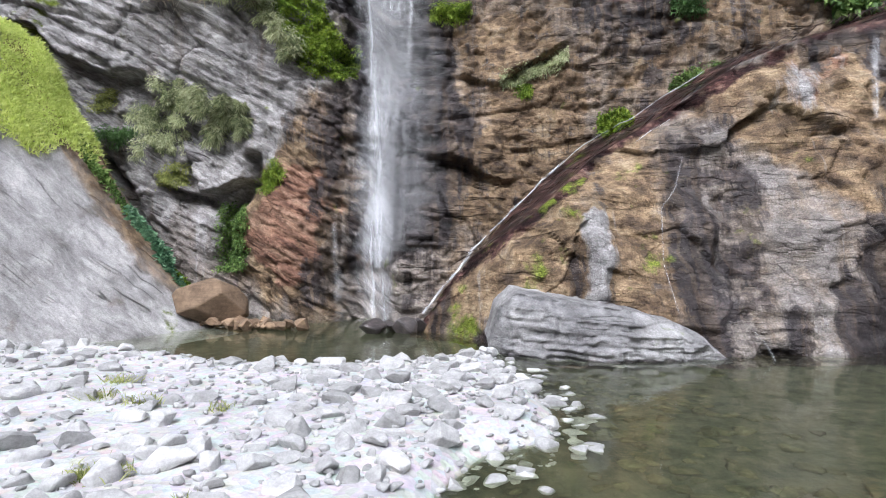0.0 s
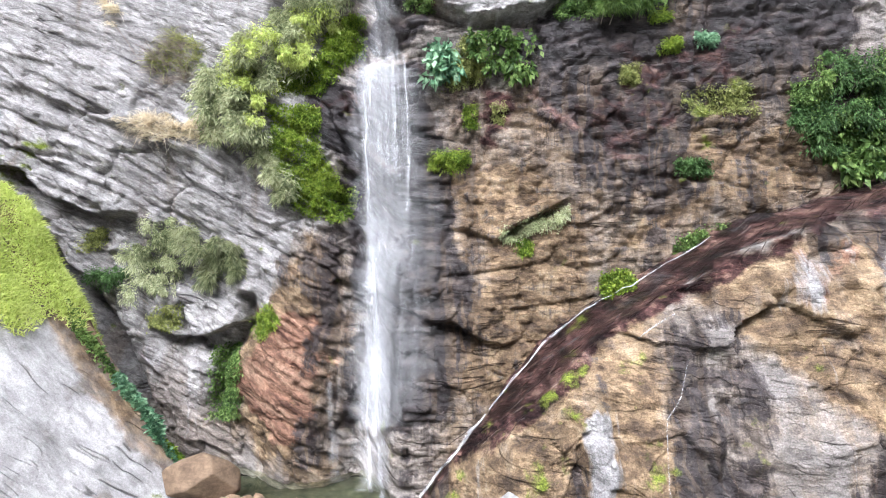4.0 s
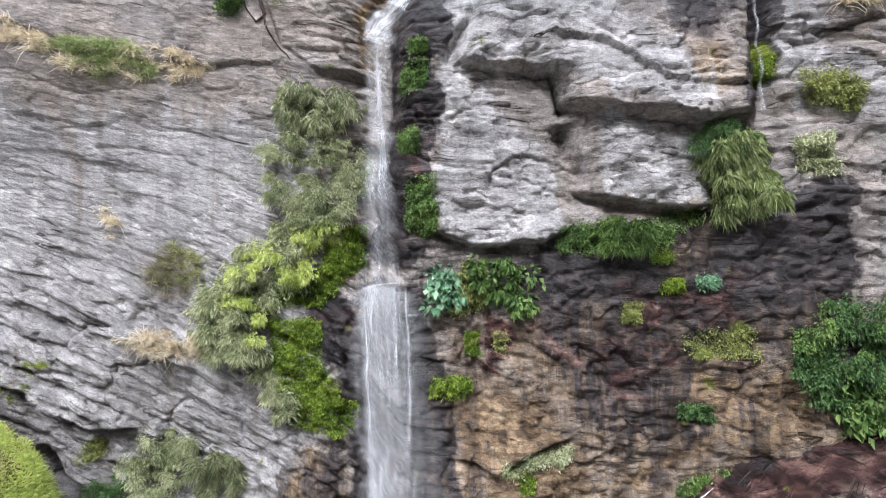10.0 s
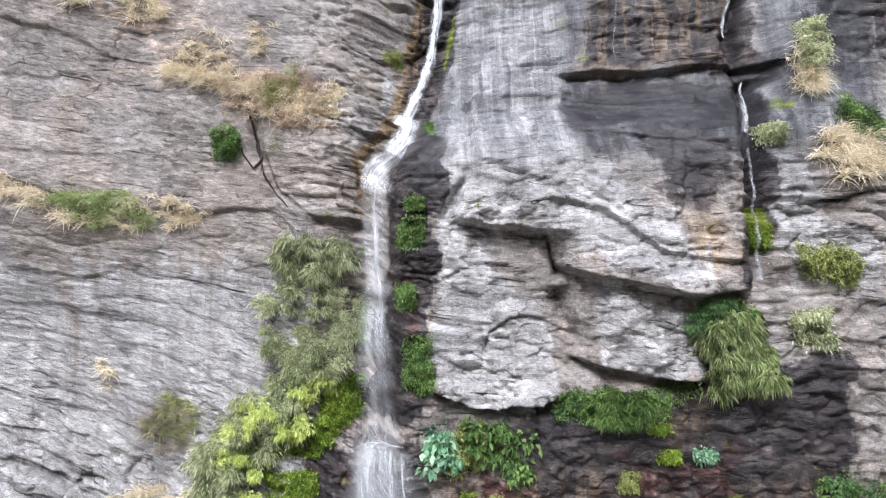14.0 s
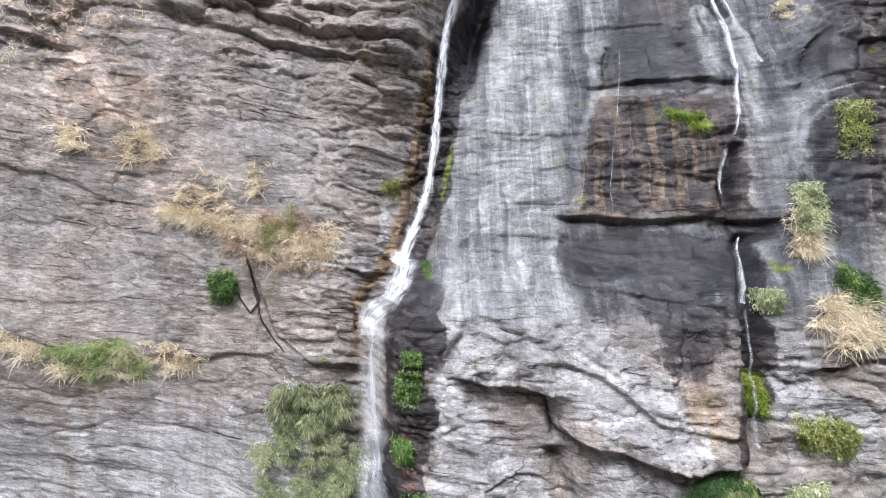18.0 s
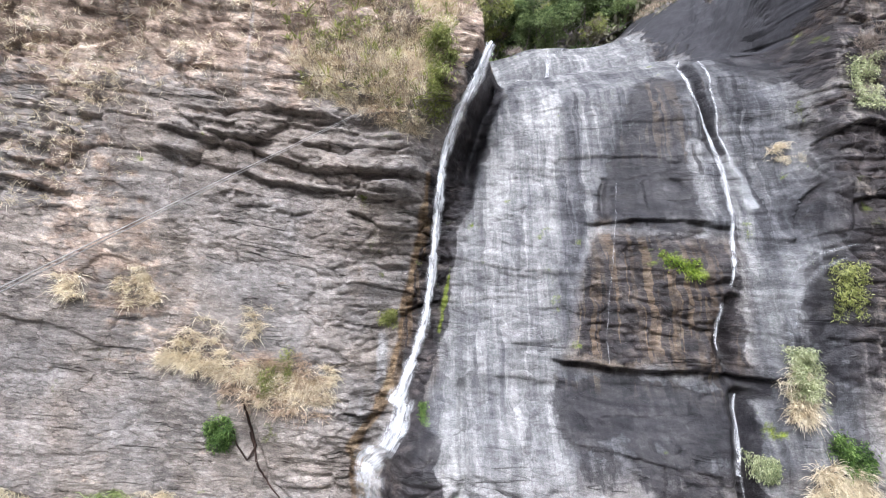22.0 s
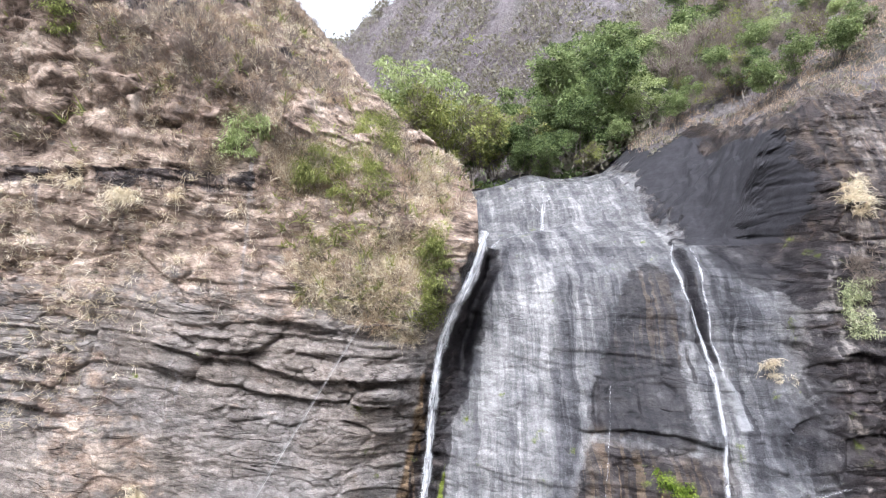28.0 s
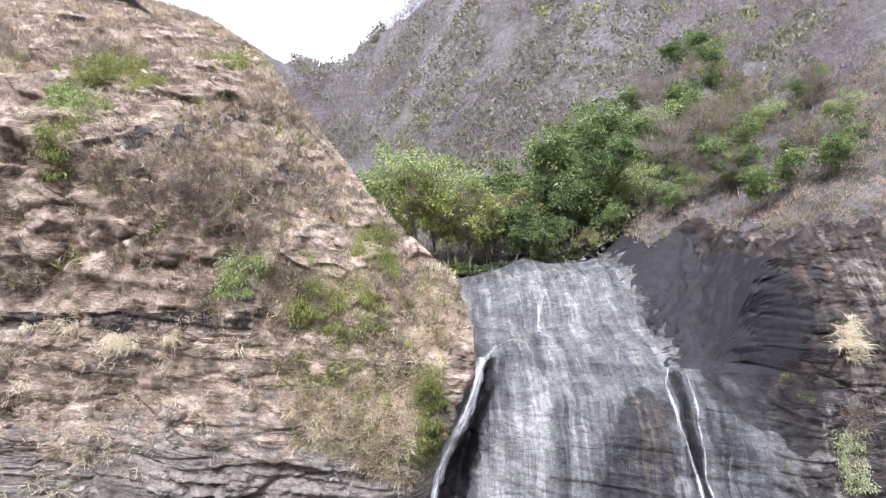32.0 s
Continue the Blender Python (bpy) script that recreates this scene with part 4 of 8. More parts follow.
    pale = np.maximum(pale, lines(([(3.0, 26.6), (3.2, 22.2), (3.8, 22.2)], 0.35), ([(1.4, 25.4), (1.3, 22.3)], 0.16), ([(3.4, 36.1), (2.4, 28.9)], 0.12), ([(5.5, 37.0), (3.9, 27.8)], 0.1), ([(9.7, 33.4), (9.8, 31.1), (9.4, 29.9)], 0.2), ([(2.7, 29.6), (2.1, 25.9)], 0.14), ([(3.7, 31.0), (3.3, 25.9)], 0.12), ([(2.9, 26.3), (3.4, 23.3), (4.0, 22.3)], 0.3), ([(9.8, 33.4), (9.5, 30.0)], 0.18), ([(10.9, 32.6), (11.0, 30.8)], 0.16), ([(1.4, 18.0), (1.6, 16.2)], 0.25), ([(12.6, 29.3), (11.7, 28.9), (11.3, 27.9)], 0.35), ([(4.3, 32.3), (3.3, 30.2)], 0.1), ([(5.6, 29.8), (5.1, 28.0)], 0.1), seed=7))
    pale = np.maximum(pale, 0.85 * ss(21, 17, z) * ss(-2.5, -5.5, x) * ss(1, 5, z))
    moss = area([(7.0, 11.8), (9.2, 11.9), (9.3, 10.9), (7.6, 11.1)], [(7.6, 10.5), (8.4, 10.5), (8.4, 9.8), (7.6, 10.0)], [(-2.8, 21.4), (-2.5, 18.8), (-2.9, 18.4), (-3.1, 20.8)], [(7.3, 29.3), (9.5, 29.1), (9.4, 28.3), (7.4, 28.7)], [(-13.5, 10.8), (-12.8, 10.4), (-13.1, 9.3), (-14.4, 8.9), (-14.6, 10.2)], soft=0.3, wob=0.5, seed=60) * 0.55
    moss = np.maximum(moss, lines(([(0.7, 29.3), (0.1, 26.2)], 0.05), ([(9.5, 20.3), (9.5, 19.3)], 0.2), seed=8))
    red = area([(-0.0, 12.9), (2.8, 12.1), (2.1, 10.2), (-0.0, 10.2)], [(2.8, 12.2), (7.4, 11.8), (6.6, 8.8), (4.5, 9.3)], [(5.1, 13.7), (9.0, 13.1), (9.0, 11.4), (5.4, 11.8)], [(-5.1, 11.8), (-3.0, 13.1), (-2.6, 12.4), (-4.1, 11.4)], [(-1.5, 18.7), (-0.5, 18.2), (-0.3, 12.3), (-1.7, 14.3)], soft=0.6, seed=70) * 0.58
    rust = area([(-7.1, 3.6), (-6.0, 4.8), (-3.9, 4.5), (-3.6, 2.3), (-4.3, 0.9), (-6.0, 1.2), (-6.9, 2.3)], soft=0.5, seed=80) * 0.9
    rust = np.maximum(rust, 0.45 * area([(-5.8, 5.1), (-2.8, 6.0), (-2.7, 2.6), (-4.3, 2.6)], seed=81))
    pale = pale * (1 - np.clip(1.3 * np.maximum(rust, patch(x, z, [(-7.1, 3.2), (-6.0, 5.0), (-4.5, 7.3), (-2.8, 7.9), (-2.7, -0.3), (-6.5, 0.4)], 0.5, 0.6, 8)), 0, 1))
    soil = ss(33.5, 37.5, z + 0.8 * fbm(x * 0.4, z * 0.4, 0, 3, 90)) * ss(1.6, 0.2, x - line_at(GULLY, z) - 6 * ss(39, 41, z))
    soil = np.maximum(soil, ss(38.5, 41, z) * ss(12.5, 14.5, x))
    soil = np.maximum(soil * 0.9, 0.5 * area([(-15.2, 33.2), (-11.6, 33.8), (-8.7, 26.3), (-3.5, 24.9), (-4.2, 23.5), (-9.3, 25.1), (-13.2, 27.9)], soft=0.8, seed=91))
    return (ochre, wet_or_shade, pale, moss), (red, soil, rust, zero)


# ---- the main cliff, in three masses ----
def cliff_piece(name, label, x0, x1, z0, z1, step, cut=None):
    xs, zs = np.arange(x0, x1 + 1e-6, step), np.arange(z0, z1 + 1e-6, step)
    X, Z = np.meshgrid(xs, zs)
    calm = calm_at(X, Z)
    out, s = cliff_relief(X, Z, calm)
    wild = ss(36.5, 40, Z)
    Y = lie(X, Z) - out * (1 - 0.3 * wild) - wild * 0.5 * fbm(X * 0.6, Z * 0.6, 0, 5, 77)
    me = mesh_from(name, np.stack([X, Y, Z], -1).reshape(-1, 3), grid_faces(len(xs), len(zs)), ROCK, False)
    a, b = stains_and_shade(X, Z)
    put_mask(me, "stain_a", *a)
    put_mask(me, "stain_b", *b[:3], calm)
    put_float(me, "layer", s)
    return tagged(new(name, me), label, "cliff", kind="structure")


cliff_piece("cliff_west", "layered grey rock face with dry ledges beside the waterfall", -19.0, -1.97, -0.6, 40.0, 0.055)
cliff_piece("cliff_east", "pale streaked rock face with wet dark overhangs", -2.04, 19.0, -0.6, 37.4, 0.055)


def spur_top(x):
    """Height of the crest of the western spur."""
    return np.interp(x, [-36, -16, -10, -8, -4.7, -3, -1.5, 0, 1.2, 1.8, 2.3], [74, 60.0, 54.7, 51.9, 47.7, 45.6, 44.0, 42.6, 41.3, 39.5, 38.3])


def build_spur():
    """The dry spur above the western cliff, with its crest falling towards the stream."""
    xs, vs = np.arange(-36.0, 2.0, 0.1), np.linspace(0, 1, 230)
    X, V = np.meshgrid(xs, vs)
    top = spur_top(X) + 0.35 * fbm(X * 0.6, 0 * X, 0, 4, 55)
    f, back = np.clip(V / 0.85, 0, 1), np.clip((V - 0.85) / 0.15, 0, 1)
    low = np.where(X < -1.97, 39.95, 37.35)
    Z = low + (top - low) * f
    calm = calm_at(X, Z)
    out, s = cliff_relief(X, Z, calm)
    Y = lie(X, Z) - out * (1 - 0.3 * ss(36.5, 40, Z)) - ss(36.5, 40, Z) * 0.5 * fbm(X * 0.6, Z * 0.6, 0, 5, 77) - 0.6 * fbm(X * 0.35, Z * 0.35, 0, 5, 78) * ss(40, 42.5, Z)
    loose = ss(40, 42.5, Z)
    Y = Y - loose * (0.6 * facets(X + 0.3 * Z, Z, 2.6, 1.9, 351)[0] + 0.4 * facets(X, Z, 0.95, 0.7, 352)[0] + 0.16 * facets(X, Z, 0.36, 0.3, 353)[0])
    Y = Y + 14 * back
    Z = Z - 5 * back
    me = mesh_from("hillside_west", np.stack([X, Y, Z], -1).reshape(-1, 3), grid_faces(len(xs), len(vs)), ROCK, False)
    bare = patch(X, Z, [(-12.2, 47.0), (-11.3, 46.7), (-9.4, 49.3), (-8.0, 48.3), (-8.2, 47.0), (-9.1, 45.8), (-10.8, 45.6), (-11.7, 45.7)], 0.6, 1.2, 5) + patch(X, Z, [(-7.1, 46.1), (-5.5, 46.8), (-4.1, 43.6), (-4.0, 42.5), (-5.1, 44.1)], 0.5, 0.6, 6)
    put_mask(me, "stain_a", 0 * X, 0.6 * bare * ss(42, 44, Z), 0 * X, 0 * X)
    put_mask(me, "stain_b", 0 * X, 0.95 - 0.3 * np.clip(bare, 0, 1), 0 * X, 0 * X)
    put_float(me, "layer", s + loose * 1.6 * fbm(X * 0.8, Z * 0.8, 0, 4, 79))
    tagged(new("hillside_west", me), "steep dry earth and rock slope above the cliff", "hillside", kind="structure")


build_spur()


# ---- the low rock ramp by the pool ----
RAMP_TOP = [(-0.8, 0.05), (0.8, 2.0), (2.3, 3.1), (4.2, 4.8), (5.9, 5.8), (7.7, 7.0), (9.8, 7.9), (12.0, 8.5), (20.0, 9.5)]


def build_ramp():
    xs, vs = np.arange(-0.9, 20.0, 0.06), np.linspace(0, 1, 190)
    X, V = np.meshgrid(xs, vs)
    top = over(RAMP_TOP, X) + 0.12 * fbm(X * 0.8, 0 * X, 0, 3, 3)
    f = np.clip(V / 0.66, 0, 1)
    back = np.clip((V - 0.66) / 0.34, 0, 1)
    Z = -0.9 + (top + 0.9) * f
    Y = ramp_lie(X, Z)
    round_off = 0.5 * ss(0.8, 1.0, f) * (1 - back)
    depth = np.maximum(19.5 - Y, 1.0)
    Y = Y + round_off + depth * back
    Z = Z + back * (0.9 + 0.03 * X) - 0.15 * np.sin(back * math.pi)
    s = Z + 0.05 * X + 0.2 * fbm(X * 0.3, Z * 0.3, 0, 3, 5)
    out = 0.3 * fbm(X * 0.35, Z * 0.35, 0, 4, 61) + 0.09 * fbm(X * 1.2, Z * 1.2, 0, 4, 62)
    out = out + 0.12 * (vnoise(X * 0.25, s * 1.3, 0, 63) + 0.6 * vnoise(X * 0.6, s * 3.4, 0, 64))
    crack = 1 - np.abs(fbm(X * 0.35, s * 0.5, 3, 4, 65)) * 8
    out = out - 0.26 * np.clip(crack, 0, 1)
    for long, high, jut, joint, seed in ((2.2, 2.4, 0.42, 0.10, 341), (0.8, 0.9, 0.13, 0.05, 342), (0.3, 0.28, 0.055, 0.02, 343)):
        plane, gap = facets(X + 0.15 * Z, s, long, high, seed)
        out = out + jut * plane - joint * ss(0.08, 0.02, gap) * ss(-0.1, 0.4, vnoise(X * 0.5, Z * 0.5, 0, seed))
    out = out + 0.35 * stroke(X, Z, [(3.7, 3.0), (3.5, 1.2)], 0.3, 0.25) - 0.3 * stroke(X, Z, [(3.1, 2.9), (3.1, 1.2)], 0.2, 0.2)
    Y = Y - out * (1 - 0.6 * back)
    Z = Z + 0.12 * fbm(X * 1.5, Y * 1.5, 0, 4, 66) * back
    me = mesh_from("rock_ramp", np.stack([X, Y, Z], -1).reshape(-1, 3), grid_faces(len(xs), len(vs)), RAMP_ROCK, False)
    ochre = np.maximum(0.36 + 0.55 * ss(6.0, 4.8, X), 0.85 * patch(X, Z, [(6.2, 6.2), (8.4, 7.6), (10.5, 8.2), (12.5, 8.8), (12.5, 4.2), (9.7, 3.0), (8.2, 3.8), (7.2, 4.9)], 0.6, 0.8)) * (1 - back)
    wet_or_shade = np.maximum(0.55 * patch(X, Z, [(5.5, 5.0), (6.8, 5.9), (7.7, 5.6), (7.8, 2.5), (7.7, 0.8), (4.5, 0.8)], 0.6, 0.6), 0.75 * ss(8.6, 9.6, X) * ss(3.5, 2.5, Z))
    wet_or_shade = np.maximum(wet_or_shade, 0.6 * ss(9.4, 10.1, X) * ss(5.5, 4.0, Z))
    wet_or_shade = np.maximum(wet_or_shade, 0.72 * ss(0.0, 0.5, vnoise(X * 1.6, Z * 0.25, 0, 72)) * (1 - back))
    wet_or_shade = np.maximum(wet_or_shade, 0.55 * ss(0.5, 0.05, Z))
    wet_or_shade = np.maximum(wet_or_shade, 0.95 * ss(0.0, 0.12, back))
    pale = np.maximum(stroke(X, Z, [(3.7, 3.0), (3.5, 1.1)], 0.3, 0.15), 0.5 * patch(X, Z, [(8.4, 6.9), (9.6, 7.3), (9.0, 5.7), (8.2, 5.7)], 0.5, 0.4))
    wet_or_shade = wet_or_shade * (1 - np.clip(pale, 0, 1))
    red = np.maximum(ss(0.02, 0.2, back) * 0.55, 0.7 * ss(0.55, 0.1, top - Z + 0.3 * fbm(X, Z, 0, 3, 69)))
    rust = 0.6 * patch(X, Z, [(8.7, 7.3), (10.0, 7.7), (10.0, 6.9), (8.9, 5.8), (8.2, 5.7)], 0.4, 0.4)
    put_mask(me, "stain_a", ochre, wet_or_shade, pale, 0.35 * ss(0.45, 0.1, np.abs(fbm(X * 0.7, Z * 0.7, 0, 3, 71))) * (1 - back) * ss(6, 3, X))
    put_mask(me, "stain_b", red, 0 * X, rust, 0 * X)
    put_float(me, "layer", s)
    tagged(new("rock_ramp", me), "brown layered rock ramp with a wet red-algae top beside the pool", "rock", kind="structure")


build_ramp()


# ---- the smooth slab on the west shore ----
def slab_z(x, y):
    foot = -9.3 + (y - 12.4) * 0.56
    d = foot - x
    z = 1.0 * d + 0.07 * np.maximum(0, d) ** 2 + 0.2 * fbm(x * 0.4, y * 0.4, 0, 4, 81)
    return np.minimum(z, 8.5 + 0.35 * (z - 8.5)) - 2.2 * np.maximum(0, y - 17.3 + 0.12 * np.minimum(0, x + 7))


def build_slab():
    xs, ys = np.arange(-22, -5.5, 0.1), np.arange(5, 21.0, 0.1)
    X, Y = np.meshgrid(xs, ys)
    Z = slab_z(X, Y)
    s = Z - 0.75 * (-X) + 0.3 * Y
    Z = Z + 0.10 * (vnoise(X * 0.3, s * 1.6, 0, 82) + 0.5 * vnoise(X * 0.8, s * 5.0, 0, 83)) - 0.12 * np.clip(1 - np.abs(fbm(X * 0.5, Y * 0.3, 3, 4, 84)) * 9, 0, 1)
    Z = np.maximum(Z, -3.0)
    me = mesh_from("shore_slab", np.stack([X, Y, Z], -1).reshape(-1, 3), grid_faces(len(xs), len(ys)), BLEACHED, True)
    edge = ss(16.2, 17.2, Y + 0.3 * fbm(X, Y, 0, 3, 85))
    pale = np.maximum(0.9 * ss(-0.2, 0.3, fbm(X * 0.5, Y * 0.5, 0, 4, 86)), 0.62)
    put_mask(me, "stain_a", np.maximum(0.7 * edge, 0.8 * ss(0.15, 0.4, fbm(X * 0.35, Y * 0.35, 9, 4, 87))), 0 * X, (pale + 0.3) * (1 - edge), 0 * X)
    put_mask(me, "stain_b", 0 * X, 0.5 * edge, 0 * X, 0 * X)
    put_float(me, "layer", 0.55 * Y + 0.25 * Z + 0.2 * fbm(X * 0.6, Y * 0.6, 0, 3, 88))
    tagged(new("shore_slab", me), "smooth pale grey sloping rock slab at the beach", "rock", kind="structure")


build_slab()


# ---- beach, pool bed and water ----
SHORE = [(-16.0, 9.5), (-10.0, 13.0), (-7.4, 13.3), (-3.6, 11.5), (-1.8, 11.3), (-0.5, 11.7), (0.6, 12.9), (1.3, 13.2), (1.6, 11.3), (1.7, 9.4), (1.85, 8.2), (1.7, 6.9), (0.9, 6.2), (0.4, 5.2), (0.0, 3.8), (-0.2, 0.0), (-1.0, -12.0), (-40.0, -12.0), (-40.0, 9.0)]


def beach_z(x, y):
    d = patch(x, y, SHORE, 0.9, 0.25, 3)
    return -1.0 + 1.22 * d + 0.07 * fbm(x * 0.7, y * 0.7, 0, 4, 91) * d + 0.16 * d * ss(9, 2, y) * 0


def build_ground():
    xs, ys = np.arange(-16, 15.0, 0.1), np.arange(-1.0, 20.0, 0.1)
    X, Y = np.meshgrid(xs, ys)
    Z = beach_z(X, Y) + 0.02 * fbm(X * 4, Y * 4, 0, 3, 92)
    me = mesh_from("ground", np.stack([X, Y, Z], -1).reshape(-1, 3), grid_faces(len(xs), len(ys)), GRAVEL, True)
    tagged(new("ground", me), "pale gravel beach and silty pool bed", "ground", kind="structure")
    u, v = np.linspace(-1, 1, 121), np.linspace(0, 1, 70)
    U, V = np.meshgrid(u, v)
    X, Y = 900 * np.sign(U) * np.abs(U) ** 2, -1.0 - 900 * V ** 2
    # unseen slopes beside and behind the viewer, added to block low sky light
    side = np.maximum(0, np.abs(X + 4) - 26)
    unseen_hill = 0.8 * side + 0.75 * np.maximum(0, -Y - 30)
    Z = beach_z(X, Y) - 0.02 + np.minimum(unseen_hill, 150 + 0.1 * unseen_hill) * (1 + 0.3 * fbm(X * 0.02, Y * 0.02, 0, 4, 93))
    me = mesh_from("valley_floor", np.stack([X, Y, Z], -1).reshape(-1, 3), grid_faces(121, 70)[:, ::-1], GRAVEL, True)
    me.materials.append(SCRUB_GROUND)
    me.polygons.foreach_set("material_index", (unseen_hill[:-1, :-1] > 2).ravel().astype(np.int32))
    tagged(new("valley_floor", me), "stony valley floor with unseen slopes added to block low sky light", "ground", kind="structure")
    xs, ys = np.linspace(-12, 30, 40), np.linspace(-3, 20, 30)
    X, Y = np.meshgrid(xs, ys)
    me = mesh_from("water", np.stack([X, Y, 0 * X], -1).reshape(-1, 3), grid_faces(40, 30), WATER, True)
    w = tagged(new("water", me), "clear olive-green plunge pool with a still surface", "water", kind="structure")
    w.visible_shadow = False


build_ground()


# ---- the stream bed above the lip and the valley behind it ----
def valley_z(x, y):
    axis = 5.5 - 0.27 * (y - 33)
    d = x - axis
    z = 41.2 + 0.11 * (y - 33) + 0.6 * np.maximum(0, y - 80)
    z = z + 0.66 * np.maximum(0, d - 3.5) + 0.007 * np.maximum(0, y - 40) * np.maximum(0, d - 3) ** 0.9 + 0.9 * np.maximum(0, -d - 4)
    ridge = 96 + np.where(x > -32, 0.57 * (x + 32), 0.9 * (x + 32)) - 0.6 * np.maximum(0, y - 150)
    return np.minimum(z, ridge)


HEIGHT_SPOTS = []


def bed_front(x):
    z = np.full_like(x, 37.3)
    return lie(x, z) - cliff_relief(x, z, calm_at(x, z))[0]


def heights_z(x, y):
    """Height of the worn stream bed above the lip and of the dark shoulder that rises beside it."""
    lean = 0.5
    z = np.interp(y + lean * (x - 6), FACE_Y, FACE_Z)
    z = z + 0.45 * ss(31.0, 31.35, y) * np.exp(-((x - 5.9) / 1.5) ** 2) - 0.3 * np.exp(-((y - 30.6) / 0.45) ** 2 - ((x - 5.6) / 1.0) ** 2)
    z = z + 0.6 * np.maximum(0, 1.9 - x)
    step = 0.10 * (_hash(np.floor(x * 0.6 + fbm(x, y)).astype(np.int64), np.floor(y * 1.5 + 0.3 * x).astype(np.int64), 0 * np.floor(y).astype(np.int64), 5) - 0.5)
    z = z + ss(0.4, 2.2, y + lean * (x - 6) - 26.8) * (0.10 * fbm(x * 0.7, y * 0.7, 0, 4, 95) + 0.09 * vnoise(x * 0.3, y * 1.5, 0, 96) + step)
    rise = 41.0 + 1.1 * (x - 13.3) + 0.077 * (y - 23) + 0.3 * fbm(x * 0.4, y * 0.4, 0, 4, 45) - 2.3 * ss(4.5, 0, y - 23.5) * ss(13.9, 12.2, x)
    cap = 43.2 + 0.1 * (x - 14) + 0.05 * (y - 23) + 0.25 * fbm(x * 0.5, y * 0.5, 0, 4, 46)
    k = 1.2
    h = np.clip(0.5 + 0.5 * (cap - rise) / k, 0, 1)
    rise = cap + (rise - cap) * h - k * h * (1 - h)
    k = 0.8
    h = np.clip(0.5 + 0.5 * (rise - z) / k, 0, 1) * ss(9.0, 10.5, x)
    z = z + (rise - z) * h + k * h * (1 - h) * 0.4
    lay = z * 1.4 + 0.5 * x + 0.12 * y
    rough = 0.55 * facets(x + 0.3 * y, y - 0.5 * x, 1.3, 2.2, 311)[0] + 0.25 * facets(x, y, 0.5, 0.9, 312)[0] + 0.1 * facets(x, y, 0.2, 0.35, 313)[0]
    z = z + ss(10.2, 11.4, x) * (h * rough * 0.9 + np.maximum(h, 0.4) * 0.2 * fbm(x * 2.2, y * 2.2, 0, 4, 314))
    return z + (valley_z(x, y) - 0.1 - z) * np.maximum(ss(28, 34, y) * ss(9, 13, x), ss(15, 18, x) * ss(23, 27, y))


def build_valley():
    xs, vs = np.arange(1.3, 12.35, 0.08), np.linspace(0, 1, 170)
    X, V = np.meshgrid(xs, vs)
    run = 13.0 * V ** 1.25
    Y0 = np.maximum(bed_front(X[:1]), 22 + 5.7 * ss(2.9, 2.4, X[:1]))
    Y = Y0 + run
    Z = heights_z(X, Y + (lie(X[:1], np.full_like(Y0, 37.3)) - Y0) * np.exp(-run / 1.5))
    Z = Z + (37.28 - Z) * np.exp(-run / 0.25) * ss(2.4, 2.9, X)
    me = mesh_from("stream_bed", np.stack([X, Y, Z], -1).reshape(-1, 3), grid_faces(len(xs), len(vs)), ROCK, False)
    dark = ss(10.4, 11.7, X + 0.6 * fbm(X, Y, 0, 3, 97) + 0.9 * fbm(X * 3, Y * 3, 0, 3, 100))
    me.materials.append(SHOULDER_ROCK)
    me.polygons.foreach_set("material_index", (dark[:-1, :-1] > 0.6).ravel().astype(np.int32))
    put_mask(me, "stain_a", 0 * X, 1.5 * dark, 0.7 * (1 - dark), 0 * X)
    put_mask(me, "stain_b", 0 * X, ss(35, 36.5, Y) * 0.8, 0 * X, 0.9 - 0.75 * dark)
    put_float(me, "layer", Z)
    tagged(new("stream_bed", me), "worn grey rock bed of the stream above the lip", "rock", kind="structure")
    u, v = np.linspace(0, 1, 300), np.linspace(0, 1, 300)
    U, V = np.meshgrid(u, v)
    Y = 36.5 + 300 * V ** 1.9
    X = (U - 0.42) * (70 + 520 * V ** 1.3)
    Z = valley_z(X, Y) + (0.25 + 7 * V) * fbm(X * 0.1, Y * 0.1, 0, 5, 98) - 5 * V ** 0.7 * np.abs(fbm(X * 0.05 + 0.02 * Y, Y * 0.02, 0, 3, 94)) + 1.4 * V ** 0.5 * fbm(X * 0.5, Y * 0.5, 0, 4, 99)
    me = mesh_from("mountain", np.stack([X, Y, Z], -1).reshape(-1, 3), grid_faces(300, 300), SCRUB_GROUND, True)
    tagged(new("mountain", me), "dry scrub-covered mountain side behind the waterfall", "mountain", kind="structure")


